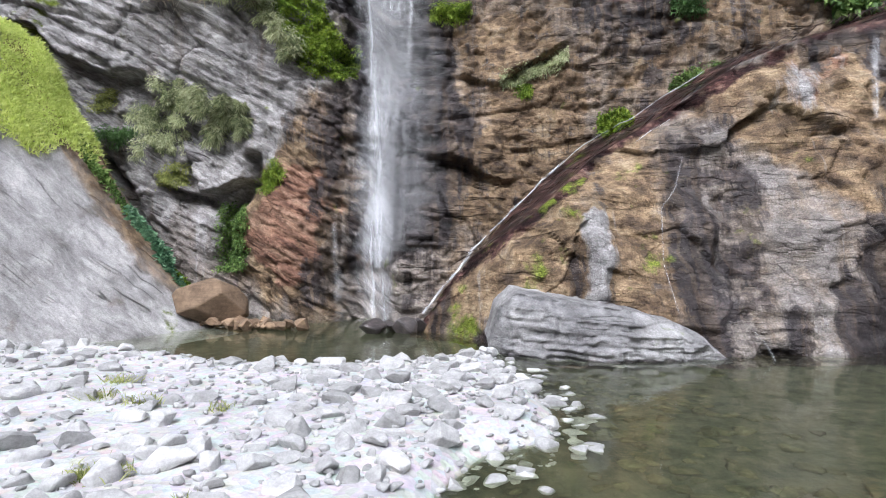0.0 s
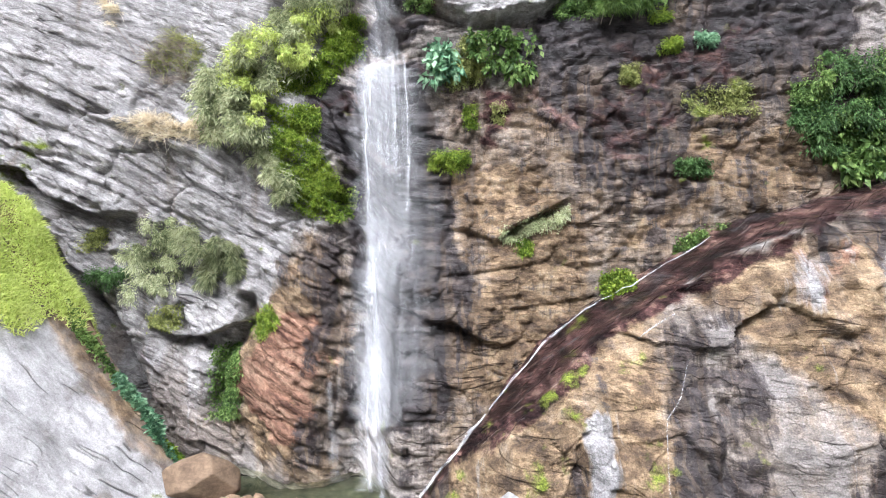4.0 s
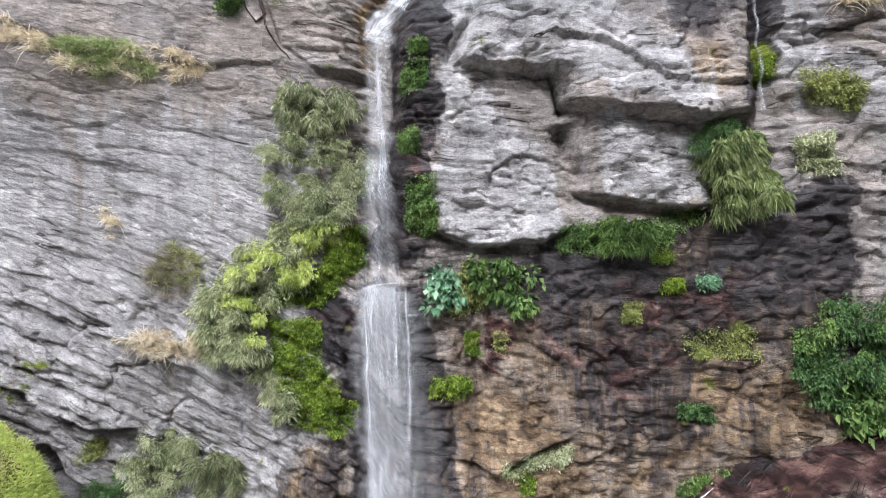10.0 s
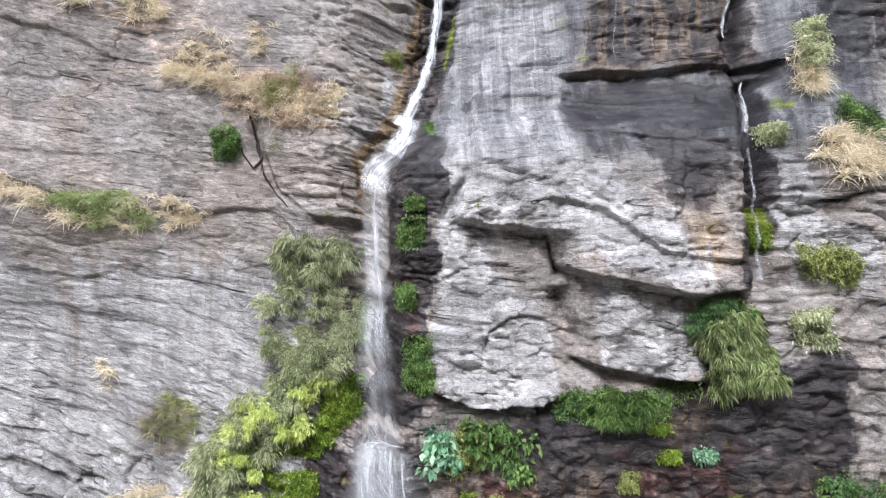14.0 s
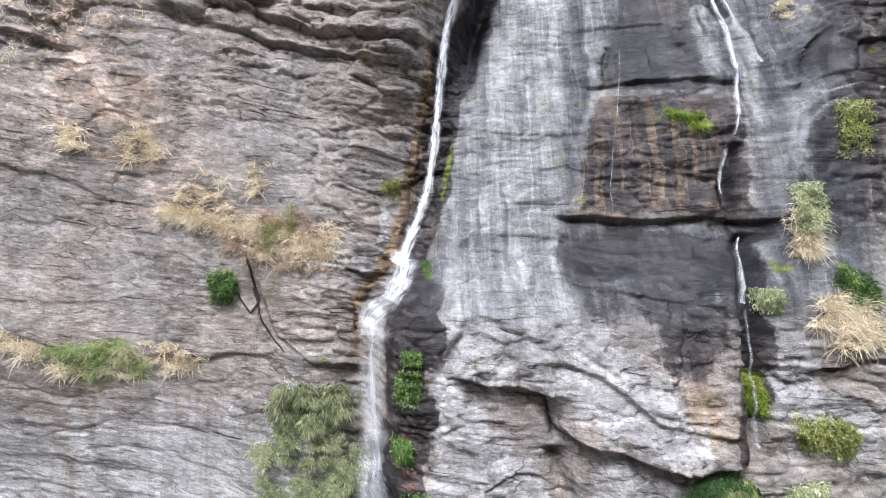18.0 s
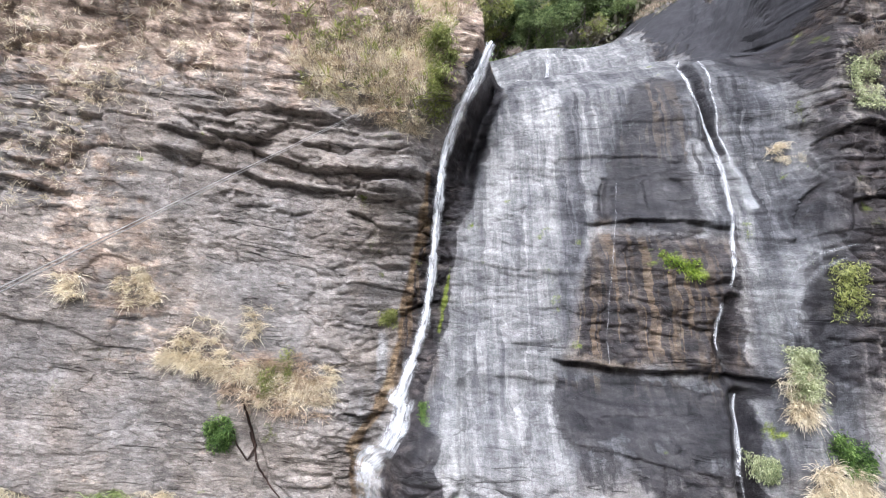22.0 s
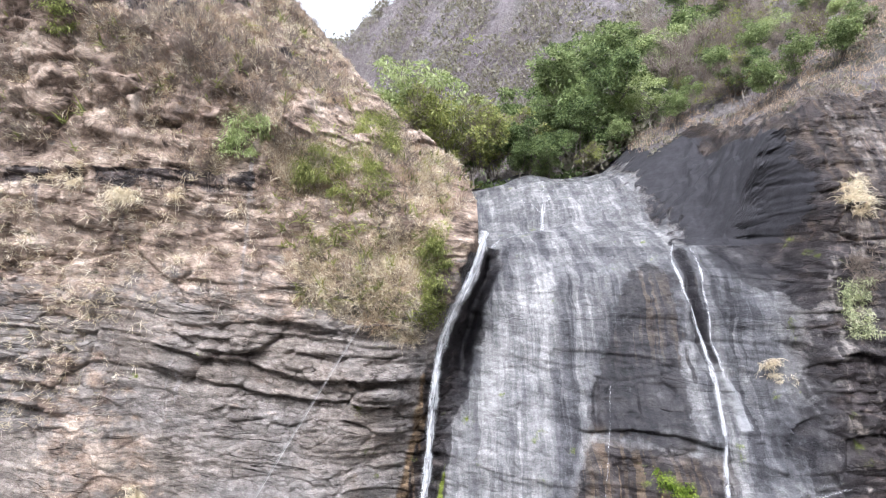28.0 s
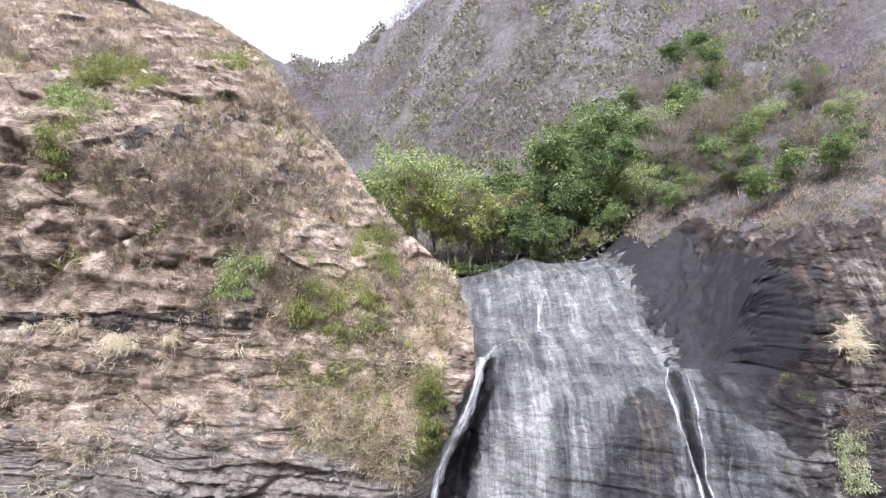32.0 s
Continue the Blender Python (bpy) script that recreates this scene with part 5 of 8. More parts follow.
def build_shoulder():
    """The dark rock shoulder east of the lip: a steep front over the rib, and a dry slope behind."""
    xs, vs = np.arange(12.2, 34.0, 0.08), np.linspace(0, 1, 220)
    X, V = np.meshgrid(xs, vs)
    f, back = np.clip(V / 0.45, 0, 1), np.clip((V - 0.45) / 0.55, 0, 1)
    at = lie(X, np.full_like(X, 40.0))
    top = np.maximum(heights_z(X, at), 37.4)
    Z = 37.3 + (top - 37.3) * f
    out, s = cliff_relief(X, Z, 0.2)
    front = lie(X, Z) - out * ss(12.4, 13.2, X)
    lip = front[np.searchsorted(vs, 0.45)][None, :]
    Y = np.where(back > 0, lip + (38.5 - lip) * back ** 1.2, front)
    high = heights_z(X, Y)
    Z = np.where(back > 0, top[0][None, :] + (high - top[0][None, :]) * ss(0, 0.06, back), Z)
    Z = Z + 0.12 * fbm(X * 0.9, Y * 0.9, 0, 4, 46) * ss(0, 0.2, back)
    me = mesh_from("rock_shoulder", np.stack([X, Y, Z], -1).reshape(-1, 3), grid_faces(len(xs), len(vs)), ROCK, False)
    me.materials.append(SCRUB_GROUND)
    dry_back = ss(14.4, 16.0, X + 0.8 * fbm(X * 0.8, Y * 0.8, 0, 4, 47)) * ss(0.0, 0.05, back) + ss(31, 34, Y)
    dry = ss(-0.6, 0.6, X - rib_edge(Z) + 0.9 * fbm(X * 0.8, Z * 0.8, 0, 4, 47))
    me.materials.append(SHOULDER_ROCK)
    me.polygons.foreach_set("material_index", np.where(dry_back > 0.6, 1, np.where(dry < 0.4, 2, 0))[:-1, :-1].ravel().astype(np.int32))
    pick = dry_back > 0.5
    HEIGHT_SPOTS.append(np.stack([X[pick], Y[pick], Z[pick]], -1))
    put_mask(me, "stain_a", 0.4 * dry, 0.66 + 0.85 * (1 - dry), 0 * X, 0 * X)
    put_mask(me, "stain_b", 0 * X, 0.45 * dry, 0 * X, 0.65 * (1 - dry))
    put_float(me, "layer", s)
    tagged(new("rock_shoulder", me), "dark bare rock shoulder with a dry top beside the lip", "rock", kind="structure")


build_valley()
build_shoulder()


# ---- falling water ----
def water_sheet(name, label, line, widths, material, parent=None, proud=0.25, bulge=0.15, n=9, ys=None, category="waterfall", fade=(1.0, 1.0)):
    """A sheet of falling water along a line of (x, z) from top to bottom."""
    k = 140
    t = np.linspace(0, 1, k)
    tp = np.linspace(0, 1, len(line))
    cx, cz = np.interp(t, tp, [p[0] for p in line]), np.interp(t, tp, [p[1] for p in line])
    w = np.interp(t, np.linspace(0, 1, len(widths)), widths) * (1 + 0.4 * fbm(cz * 1.1, cx, 0, 3, len(name)) + 0.45 * fbm(cz * 4.0, cx, 2, 3, 3 + len(name)))
    cx = cx + 0.12 * w * fbm(cz * 0.9, cx, 5, 3, 7 + len(name))
    u = np.linspace(-1, 1, n)
    tx, tz = np.gradient(cx), np.gradient(cz)
    ln = np.hypot(tx, tz) + 1e-9
    X = cx[:, None] + (-tz / ln)[:, None] * u[None, :] * w[:, None] * 0.5
    Z = cz[:, None] + (tx / ln)[:, None] * u[None, :] * w[:, None] * 0.5
    if ys is None:
        base = (lie(cx, cz) - cliff_relief(cx, cz, calm_at(cx, cz))[0])[:, None] + 0 * X
    else:
        base = np.interp(t, np.linspace(0, 1, len(ys)), ys)[:, None] + 0 * X
    for _ in range(40):
        base[1:-1] = 0.5 * base[1:-1] + 0.25 * (base[:-2] + base[2:])
    base = base - 0.12
    Y = base - proud - bulge * (1 - u[None, :] ** 2) + 0.03 * vnoise(X * 6, Z * 0.4, 0, 5)
    me = mesh_from(name, np.stack([X, Y, Z], -1).reshape(-1, 3), grid_faces(n, k), material, True)
    put_float(me, "veil", (1 - np.abs(u[None, :]) ** 1.6) * (fade[0] + (1 - fade[0]) * ss(0, 0.1, t) * 1.0)[:, None] * (1 - (1 - fade[1]) * ss(0.75, 1.0, t))[:, None])
    put_float(me, "across", u[None, :] * w[:, None] * 0.5 + cx[0])
    put_float(me, "along", np.cumsum(ln)[:, None] + 0 * X)
    ob = new(name, me)
    ob.parent = parent
    return tagged(ob, label, category if parent is None else "")


fall = tagged(new("waterfall"), "tall thin white waterfall in a dark rock gully", "waterfall")
UPPER = [(2.25, 37.9), (1.72, 36.45), (1.35, 35.6), (0.95, 34.8), (0.55, 33.8), (0.28, 32.8), (0.12, 31.5), (0.02, 30.4), (-0.1, 28.6), (-0.4, 26.4), (-1.1, 24.4)]
water_sheet("upper_stream", "", UPPER + [(-1.4, 23.7)], (0.4, 0.6, 0.65, 0.55, 0.5, 0.45, 0.42, 0.48, 0.65, 0.8), FALL, fall, 0.3)
water_sheet("upper_core", "brightest strands of the upper stream", UPPER, (0.2, 0.3, 0.3, 0.35, 0.3, 0.25, 0.25, 0.3, 0.3), FALL, fall, 0.4)
water_sheet("middle_stream", "", [(-1.1, 23.9), (-1.3, 23.0), (-1.6, 22.4), (-2.3, 21.9), (-2.4, 21.3)], (0.7, 0.75, 0.9, 1.0, 0.9), FALL, fall, 0.35, fade=(0.4, 0.5))
water_sheet("middle_drop", "", [(-1.7, 22.1), (-2.1, 21.6), (-2.2, 20.4), (-2.2, 18.8), (-2.1, 16.9), (-2.1, 14.9)], (0.8, 1.0, 1.1, 1.1, 1.1, 1.1), CURTAIN, fall, 0.5, fade=(0.8, 0.15))
water_sheet("spray", "thin misty part of the fall", [(-2.1, 19.2), (-2.2, 16.9), (-2.1, 14.5), (-1.8, 12.9)], (1.0, 1.3, 1.3, 1.6), SPRAY, fall, 0.55, fade=(0.3, 1.0))
water_sheet("lower_drop", "", [(-1.6, 12.9), (-1.5, 12.0), (-1.5, 9.8), (-1.4, 7.3), (-1.4, 5.1), (-1.5, 2.2)], (1.9, 2.1, 2.3, 2.4, 2.5, 2.5), SPRAY, fall, 0.5, 0.2)
water_sheet("lower_curtain", "", [(-1.95, 13.0), (-1.95, 12.1), (-1.9, 9.9), (-1.85, 7.3), (-1.8, 4.8), (-1.8, 1.9)], (1.9, 1.9, 1.8, 1.7, 1.7, 1.8), VEIL, fall, 0.6, 0.2, fade=(1.0, 0.6))
water_sheet("lower_core", "brightest strands of the lower drop", [(-2.25, 13.0), (-2.3, 11.7), (-2.3, 9.9), (-2.2, 7.2), (-2.0, 4.8), (-1.9, 1.7)], (0.9, 0.7, 0.55, 0.5, 0.55, 0.6), CURTAIN, fall, 0.75, 0.1)
water_sheet("strand", "thin strand beside the main curtain", [(-1.15, 13.0), (-1.05, 11.5), (-1.0, 9.6), (-1.05, 7.4)], (0.1, 0.14, 0.2, 0.3), CURTAIN, fall, 0.7, 0.05, 5, fade=(1.0, 0.1))
water_sheet("strand", "thin strand beside the main curtain", [(-1.5, 13.0), (-1.45, 11.3), (-1.4, 9.0)], (0.12, 0.2, 0.3), CURTAIN, fall, 0.72, 0.05, 5, fade=(1.0, 0.1))
water_sheet("lip_foam", "bright edge where the water breaks over the ledge", [(-2.8, 12.75), (-2.3, 13.0), (-1.7, 13.1), (-1.1, 13.15)], (0.06, 0.16, 0.14, 0.05), CURTAIN, fall, 0.7, 0.05, 5)
water_sheet("bounce", "white water bouncing off a hidden step", [(-2.1, 6.3), (-2.1, 5.7), (-2.2, 4.9)], (0.5, 1.0, 0.7), CURTAIN, fall, 0.9, 0.1, fade=(0.0, 0.2))
water_sheet("foot", "", [(-2.1, 4.3), (-2.0, 3.0), (-2.0, 1.7), (-1.9, 0.1)], (0.6, 0.9, 1.2, 1.5), CURTAIN, fall, 0.8, 0.1, fade=(0.0, 1.0))
cascade = tagged(new("cascade"), "small white cascade on the stream bed above the lip", "cascade")
def bed_water(name, pts, widths, material):
    """A strip of running water on the stream bed along (x, y, z) points."""
    k, n = 40, 5
    t, tp = np.linspace(0, 1, k), np.linspace(0, 1, len(pts))
    cx, cy, cz = (np.interp(t, tp, [p[i] for p in pts]) for i in range(3))
    w = np.interp(t, np.linspace(0, 1, len(widths)), widths)
    u = np.linspace(-1, 1, n)
    X, Y, Z = cx[:, None] + u * w[:, None] * 0.5, cy[:, None] + 0 * u, cz[:, None] + 0 * u
    me = mesh_from(name, np.stack([X, Y, Z], -1).reshape(-1, 3), grid_faces(n, k), material, True)
    put_float(me, "veil", (1 - np.abs(u) ** 2)[None, :] + 0 * X)
    put_float(me, "across", X)
    put_float(me, "along", cy[:, None] - cz[:, None] + 0 * X)
    part(name, me, cascade)


def on_bed(xs, ys, lift=0.05):
    """Points (x, y, z) on the stream bed."""
    x, y = np.asarray(xs, float), np.asarray(ys, float)
    return [(float(a), float(b), float(c) + lift) for a, b, c in zip(x, y, heights_z(x, y))]


bed_water("drop", on_bed((5.9, 5.85, 5.8, 5.75), (31.6, 31.25, 31.0, 30.6), 0.09), (0.16, 0.24, 0.36, 0.45), TRICKLE)
for xs, wide in (((7.6, 7.0, 6.3, 5.95), 0.06), ((4.2, 4.9, 5.5, 5.85), 0.05), ((6.5, 6.3, 6.0, 5.9), 0.06)):
    bed_water("feeder", on_bed(np.linspace(xs[0], xs[-1], 10), np.linspace(34.6, 31.4, 10)), (0.03, wide, wide * 1.2, wide * 1.6), RILL)
bed_water("outflow", on_bed(np.linspace(5.6, 3.4, 14), np.linspace(30.5, 29.2, 14)), (0.3, 0.16, 0.14, 0.14), RILL)
bed_water("lip_run", on_bed(np.linspace(3.4, 2.35, 14), np.linspace(29.3, 27.9, 14), 0.1), (0.14, 0.25, 0.4, 0.45), TRICKLE)
side = tagged(new("side_fall"), "thin white side fall running down the wet dark corner", "waterfall")
water_sheet("upper_run", "", [(10.3, 37.4), (9.8, 36.7), (9.9, 35.3), (10.3, 33.7), (10.4, 32.1), (10.3, 30.6), (10.1, 29.4), (9.8, 28.0)], (0.1, 0.18, 0.14, 0.18, 0.28, 0.3, 0.24, 0.2), TRICKLE, side, 0.12, 0.05)
water_sheet("east_run", "", [(10.8, 37.2), (10.5, 35.6), (10.5, 33.6), (10.7, 32.6)], (0.16, 0.14, 0.1, 0.14), TRICKLE, side, 0.1, 0.04)
water_sheet("second_run", "", [(10.7, 32.6), (10.95, 31.8), (11.0, 30.7)], (0.2, 0.4, 0.5), CURTAIN, side, 0.1, 0.05)
water_sheet("rock_run", "", [(9.4, 27.5), (9.2, 26.9), (9.1, 26.0)], (0.14, 0.18, 0.1), TRICKLE, side, 0.25, 0.04)
water_sheet("lower_run", "", [(9.7, 24.6), (9.2, 23.6), (8.9, 22.6)], (0.12, 0.16, 0.2), TRICKLE, side, 0.3, 0.05)
water_sheet("foot_run", "", [(9.4, 22.3), (9.5, 21.1), (9.5, 19.7), (9.5, 18.3)], (0.12, 0.12, 0.16, 0.24), RILL, side, 0.2, 0.05)
water_sheet("drip_run", "", [(6.9, 31.9), (6.2, 28.3), (5.9, 26.3), (5.9, 25.4)], (0.05, 0.06, 0.05, 0.04), RILL, side, 0.12, 0.02, 3)
for fan in ([(13.2, 29.4), (12.1, 29.1), (11.4, 28.5), (11.1, 27.6)], [(12.9, 29.0), (12.0, 28.6), (11.4, 27.9), (11.2, 26.8)], [(13.0, 29.6), (12.2, 29.4), (11.5, 28.9), (11.1, 28.3)], [(11.3, 28.2), (11.1, 27.0), (11.0, 25.6)]):
    water_sheet("fan_run", "", fan, (0.1, 0.22, 0.3, 0.3), SPRAY, side, 0.1, 0.05)

# ---- stones ----
rng = np.random.default_rng(7)


def hull_stone(name, seed, flat=0.6, points=16, bevel=0.05, material=None):
    """An angular stone, one metre long, with worn edges."""
    r = np.random.default_rng(seed)
    bm = bmesh.new()
    p = r.normal(size=(points, 3))
    p /= np.linalg.norm(p, axis=1)[:, None]
    p *= (0.5, 0.38, 0.5 * flat)
    p *= r.uniform(0.85, 1.1, (points, 1))
    for q in p:
        bm.verts.new(q)
    res = bmesh.ops.convex_hull(bm, input=bm.verts[:])
    junk = [g for g in res["geom_interior"] if isinstance(g, bmesh.types.BMVert)]
    bmesh.ops.delete(bm, geom=junk, context="VERTS")
    bmesh.ops.bevel(bm, geom=bm.edges[:], offset=bevel, segments=1, affect="EDGES", profile=0.5, clamp_overlap=True)
    bmesh.ops.triangulate(bm, faces=bm.faces[:])
    me = bpy.data.meshes.new(name)
    bm.to_mesh(me)
    bm.free()
    me.materials.append(material or PALE_STONE)
    return me


STONES = [hull_stone("stone", 100 + i, rng.uniform(0.35, 0.6), 14 + i % 5) for i in range(10)]
BROWN_STONES = [hull_stone("brown_stone", 200 + i, 0.7, 15, 0.06, BROWN_STONE) for i in range(4)]
DARK_STONES = [hull_stone("wet_rock", 300 + i, 0.8, 16, 0.07, DARK_STONE) for i in range(3)]


def mesh_arrays(me):
    v = np.empty(len(me.vertices) * 3, np.float32)
    me.vertices.foreach_get("co", v)
    f = np.empty(len(me.loops), np.int32)
    me.loops.foreach_get("vertex_index", f)
    return v.reshape(-1, 3), f.reshape(-1, 3)


def joined_stones(name, label, meshes, xyz, sizes, material):
    """Many small stones as one mesh."""
    arrays = [mesh_arrays(m) for m in meshes]
    vs, fs, n = [], [], 0
    for i, (p, s) in enumerate(zip(xyz, sizes)):
        v, f = arrays[i % len(arrays)]
        a = rng.uniform(0, 6.28)
        c, d = math.cos(a), math.sin(a)
        tilt = rng.uniform(-0.3, 0.3)
        x, y, z = v[:, 0] * c - v[:, 1] * d, v[:, 0] * d + v[:, 1] * c, v[:, 2] + tilt * v[:, 0]
        vs.append(np.stack([x, y, z], -1) * s + p)
        fs.append(f + n)
        n += len(v)
    me = mesh_from(name, np.concatenate(vs), np.concatenate(fs), material)
    return tagged(new(name, me), label, "stones", kind="stuff")


def in_shore(x, y):
    return patch(x, y, SHORE, 0.05, 0.2, 3) > 0.5


def scatter_beach(n, x0, x1, y0, y1):
    x, y = rng.uniform(x0, x1, n), rng.uniform(y0, y1, n)
    ok = in_shore(x, y)
    return x[ok], y[ok]


def build_beach():
    x, y = scatter_beach(1500, -9, 2.2, 3.6, 13.2)
    want = 0.25 + 0.75 * ss(-5, 0.5, x)
    keep = rng.uniform(size=len(x)) < want
    x, y = x[keep], y[keep]
    size = 0.26 + 0.5 * rng.beta(1.2, 3.2, len(x))
    order = np.argsort(-size)
    taken, count = [], 0
    for i in order:
        if all((x[i] - a) ** 2 + (y[i] - b) ** 2 > (0.36 * (size[i] + c)) ** 2 for a, b, c in taken):
            taken.append((x[i], y[i], size[i]))
        if len(taken) >= 280:
            break
    z = beach_z(np.array([t[0] for t in taken]), np.array([t[1] for t in taken]))
    for i, (a, b, s) in enumerate(taken):
        ob = new("river_stone", STONES[i % 10])
        ob.matrix_world = Matrix.Translation((a, b, z[i] + 0.05 * s)) @ Euler((rng.uniform(-0.25, 0.25), rng.uniform(-0.25, 0.25), rng.uniform(0, 6.28))).to_matrix().to_4x4() @ Matrix.Diagonal((s, s, s, 1))
        tagged(ob, "pale grey angular river stone lying on the gravel beach", "stone", "stones on the beach")
    x, y = scatter_beach(4500, -10, 2.2, 3.2, 13.3)
    keep = rng.uniform(size=len(x)) < 0.3 + 0.7 * ss(-6, 0.5, x)
    x, y = x[keep], y[keep]
    s = 0.05 + 0.17 * rng.beta(1.2, 3, len(x))
    joined_stones("beach_stones", "small pale stones strewn over the gravel beach", STONES, np.stack([x, y, beach_z(x, y) + 0.15 * s], -1), s, PALE_STONE)
    # a rim of stones along the water's edge, some standing in the water
    rim = SHORE[2:15]
    for i in range(60):
        t = rng.uniform(0, len(rim) - 1.001)
        k = int(t)
        a, b = rim[k], rim[k + 1]
        px, py = a[0] + (b[0] - a[0]) * (t - k) + rng.normal(0, 0.16), a[1] + (b[1] - a[1]) * (t - k) + rng.normal(0, 0.2)
        s = rng.uniform(0.18, 0.42)
        ob = new("shore_stone", STONES[i % 10])
        ob.matrix_world = Matrix.Translation((px, py, max(float(beach_z(np.array(px), np.array(py))) + 0.1 * s, -0.12 * s))) @ Euler((rng.uniform(-0.2, 0.2), rng.uniform(-0.2, 0.2), rng.uniform(0, 6.28))).to_matrix().to_4x4() @ Matrix.Diagonal((s, s, s, 1))
        tagged(ob, "pale grey stone at the edge of the pool", "stone", "stones at the water's edge")
    x, y = rng.uniform(0, 7, 700), rng.uniform(4.0, 12.0, 700)
    keep = ~in_shore(x, y) & (rng.uniform(size=700) < ss(4.5, 0.5, x - 1.5))
    x, y = x[keep], y[keep]
    s = rng.uniform(0.12, 0.5, len(x))
    joined_stones("sunken_stones", "dark silt-covered stones under the shallow water", STONES, np.stack([x, y, beach_z(x, y) + 0.1 * s], -1), s, SILT_STONE)


SILT_STONE = stone_material("silted_stone", (0.05, 0.052, 0.03), (0.16, 0.15, 0.09), 4.0)
build_beach()


def boulder(name, label, meshes, x, y, z, size, turn=0.0, k=0, group=""):
    ob = new(name, meshes[k % len(meshes)])
    ob.matrix_world = Matrix.Translation((x, y, z)) @ Euler((0, 0.1, turn)).to_matrix().to_4x4() @ Matrix.Diagonal((size[0], size[1], size[2], 1))
    return tagged(ob, label, "boulder", group)


BIG_STONE = hull_stone("boulder", 417, 0.72, 34, 0.05, BROWN_STONE)
boulder("boulder", "large rust-brown boulder at the foot of the cliff", [BIG_STONE], -6.6, 16.9, 0.7, (2.1, 1.8, 2.0), 0.3)
for i in range(48):
    px = -7.0 + 3.1 * rng.uniform()
    s = rng.uniform(0.18, 0.3) + 0.4 * rng.uniform() ** 3
    boulder("fallen_rock", "rust-brown fallen rock beside the large boulder", BROWN_STONES, px, 16.3 + 0.5 * rng.uniform() - 0.12 * (px + 5), 0.08 + 0.1 * s + 0.3 * max(0.0, -5.6 - px) * rng.uniform(), (s, s, s), rng.uniform(0, 6), i, "rocks under the cliff")
for px, py, s in ((-1.9, 15.9, 0.95), (-1.0, 15.9, 0.8), (-0.75, 16.2, 0.7), (-1.45, 16.2, 0.6)):
    boulder("wet_rock", "dark wet rock at the foot of the waterfall", DARK_STONES, px, py, 0.15, (s, s, s * 0.9), px * 3, int(s * 10), "rocks under the waterfall")


def build_tufa():
    xs, vs = np.arange(1.0, 5.95, 0.035), np.linspace(0, 1, 110)
    X, V = np.meshgrid(xs, vs)
    top = np.interp(X, [1.0, 1.25, 1.6, 2.2, 3.5, 4.8, 5.4, 5.8, 5.95], [0.2, 0.9, 1.28, 1.22, 1.0, 0.75, 0.45, 0.1, -0.1]) + 0.05 * fbm(X * 2, 0 * X, 0, 3, 4)
    f, back = np.clip(V / 0.7, 0, 1), np.clip((V - 0.7) / 0.3, 0, 1)
    Z = -0.4 + (top + 0.4) * f
    front = np.interp(X, [1.0, 1.4, 2.2, 4, 5.95], [13.3, 12.5, 12.0, 11.75, 12.1])
    lay = Z + 0.04 * X
    Y = front + 0.28 * (np.clip(Z, 0, 2)) ** 1.3 + 0.35 * ss(0.8, 1.0, f) + 1.6 * back
    out = 0.12 * fbm(X * 1.5, Z * 2.5, 0, 4, 11) + 0.04 * vnoise(X * 0.7, lay * 7, 0, 12) + 0.16 * (np.abs(vnoise(X * 4.0, lay * 1.2, 0, 13))) + 0.03 * vnoise(X * 9, lay * 9, 0, 14) + 0.06 * vnoise(X * 1.6, lay * 15, 0, 16) + 0.07 * np.abs(vnoise(X * 7, lay * 3.5, 0, 17)) + 0.05 * facets(X, lay, 0.35, 0.12, 331)[0]
    Y = Y - out
    Z = Z + 0.1 * back + 0.04 * fbm(X * 4, Y * 4, 0, 3, 15) * back
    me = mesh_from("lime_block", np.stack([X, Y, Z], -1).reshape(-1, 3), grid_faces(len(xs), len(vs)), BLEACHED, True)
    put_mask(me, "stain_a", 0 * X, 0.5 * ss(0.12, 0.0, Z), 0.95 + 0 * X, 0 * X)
    put_mask(me, "stain_b", 0 * X, 0 * X, 0 * X, 0.5 + 0 * X)
    put_float(me, "layer", lay * 1.6)
    tagged(new("lime_block", me), "long pale lime-crusted rock block in the pool", "rock")


build_tufa()


# ---- leaves, blades and twigs ----
def unit(v):
    return v / (np.linalg.norm(v, axis=-1, keepdims=True) + 1e-9)


def leaf_mesh(name, base, along, length, width, material, fold=0.25, sag=0.2, r=None):
    """Many leaves as one mesh: each a folded, sagging blade of four triangles."""
    r = r or rng
    n = len(base)
    along = unit(along)
    side = unit(np.cross(along, r.normal(size=(n, 3))))
    up = np.cross(side, along)
    L, Wd = np.broadcast_to(length, (n,))[:, None], np.broadcast_to(width, (n,))[:, None]
    down = np.array([0, 0, -1.0])
    mid = base + along * L * 0.45 + up * 0.0
    tip = base + along * L + down * L * sag
    a = mid + side * Wd * 0.5 + up * Wd * fold
    b = mid - side * Wd * 0.5 + up * Wd * fold
    v = np.stack([base, a, tip, b], 1).reshape(-1, 3)
    i = np.arange(n)[:, None] * 4
    f = np.concatenate([i + [0, 1, 2], i + [0, 2, 3]], 1).reshape(-1, 3)
    return mesh_from(name, v, f, material)


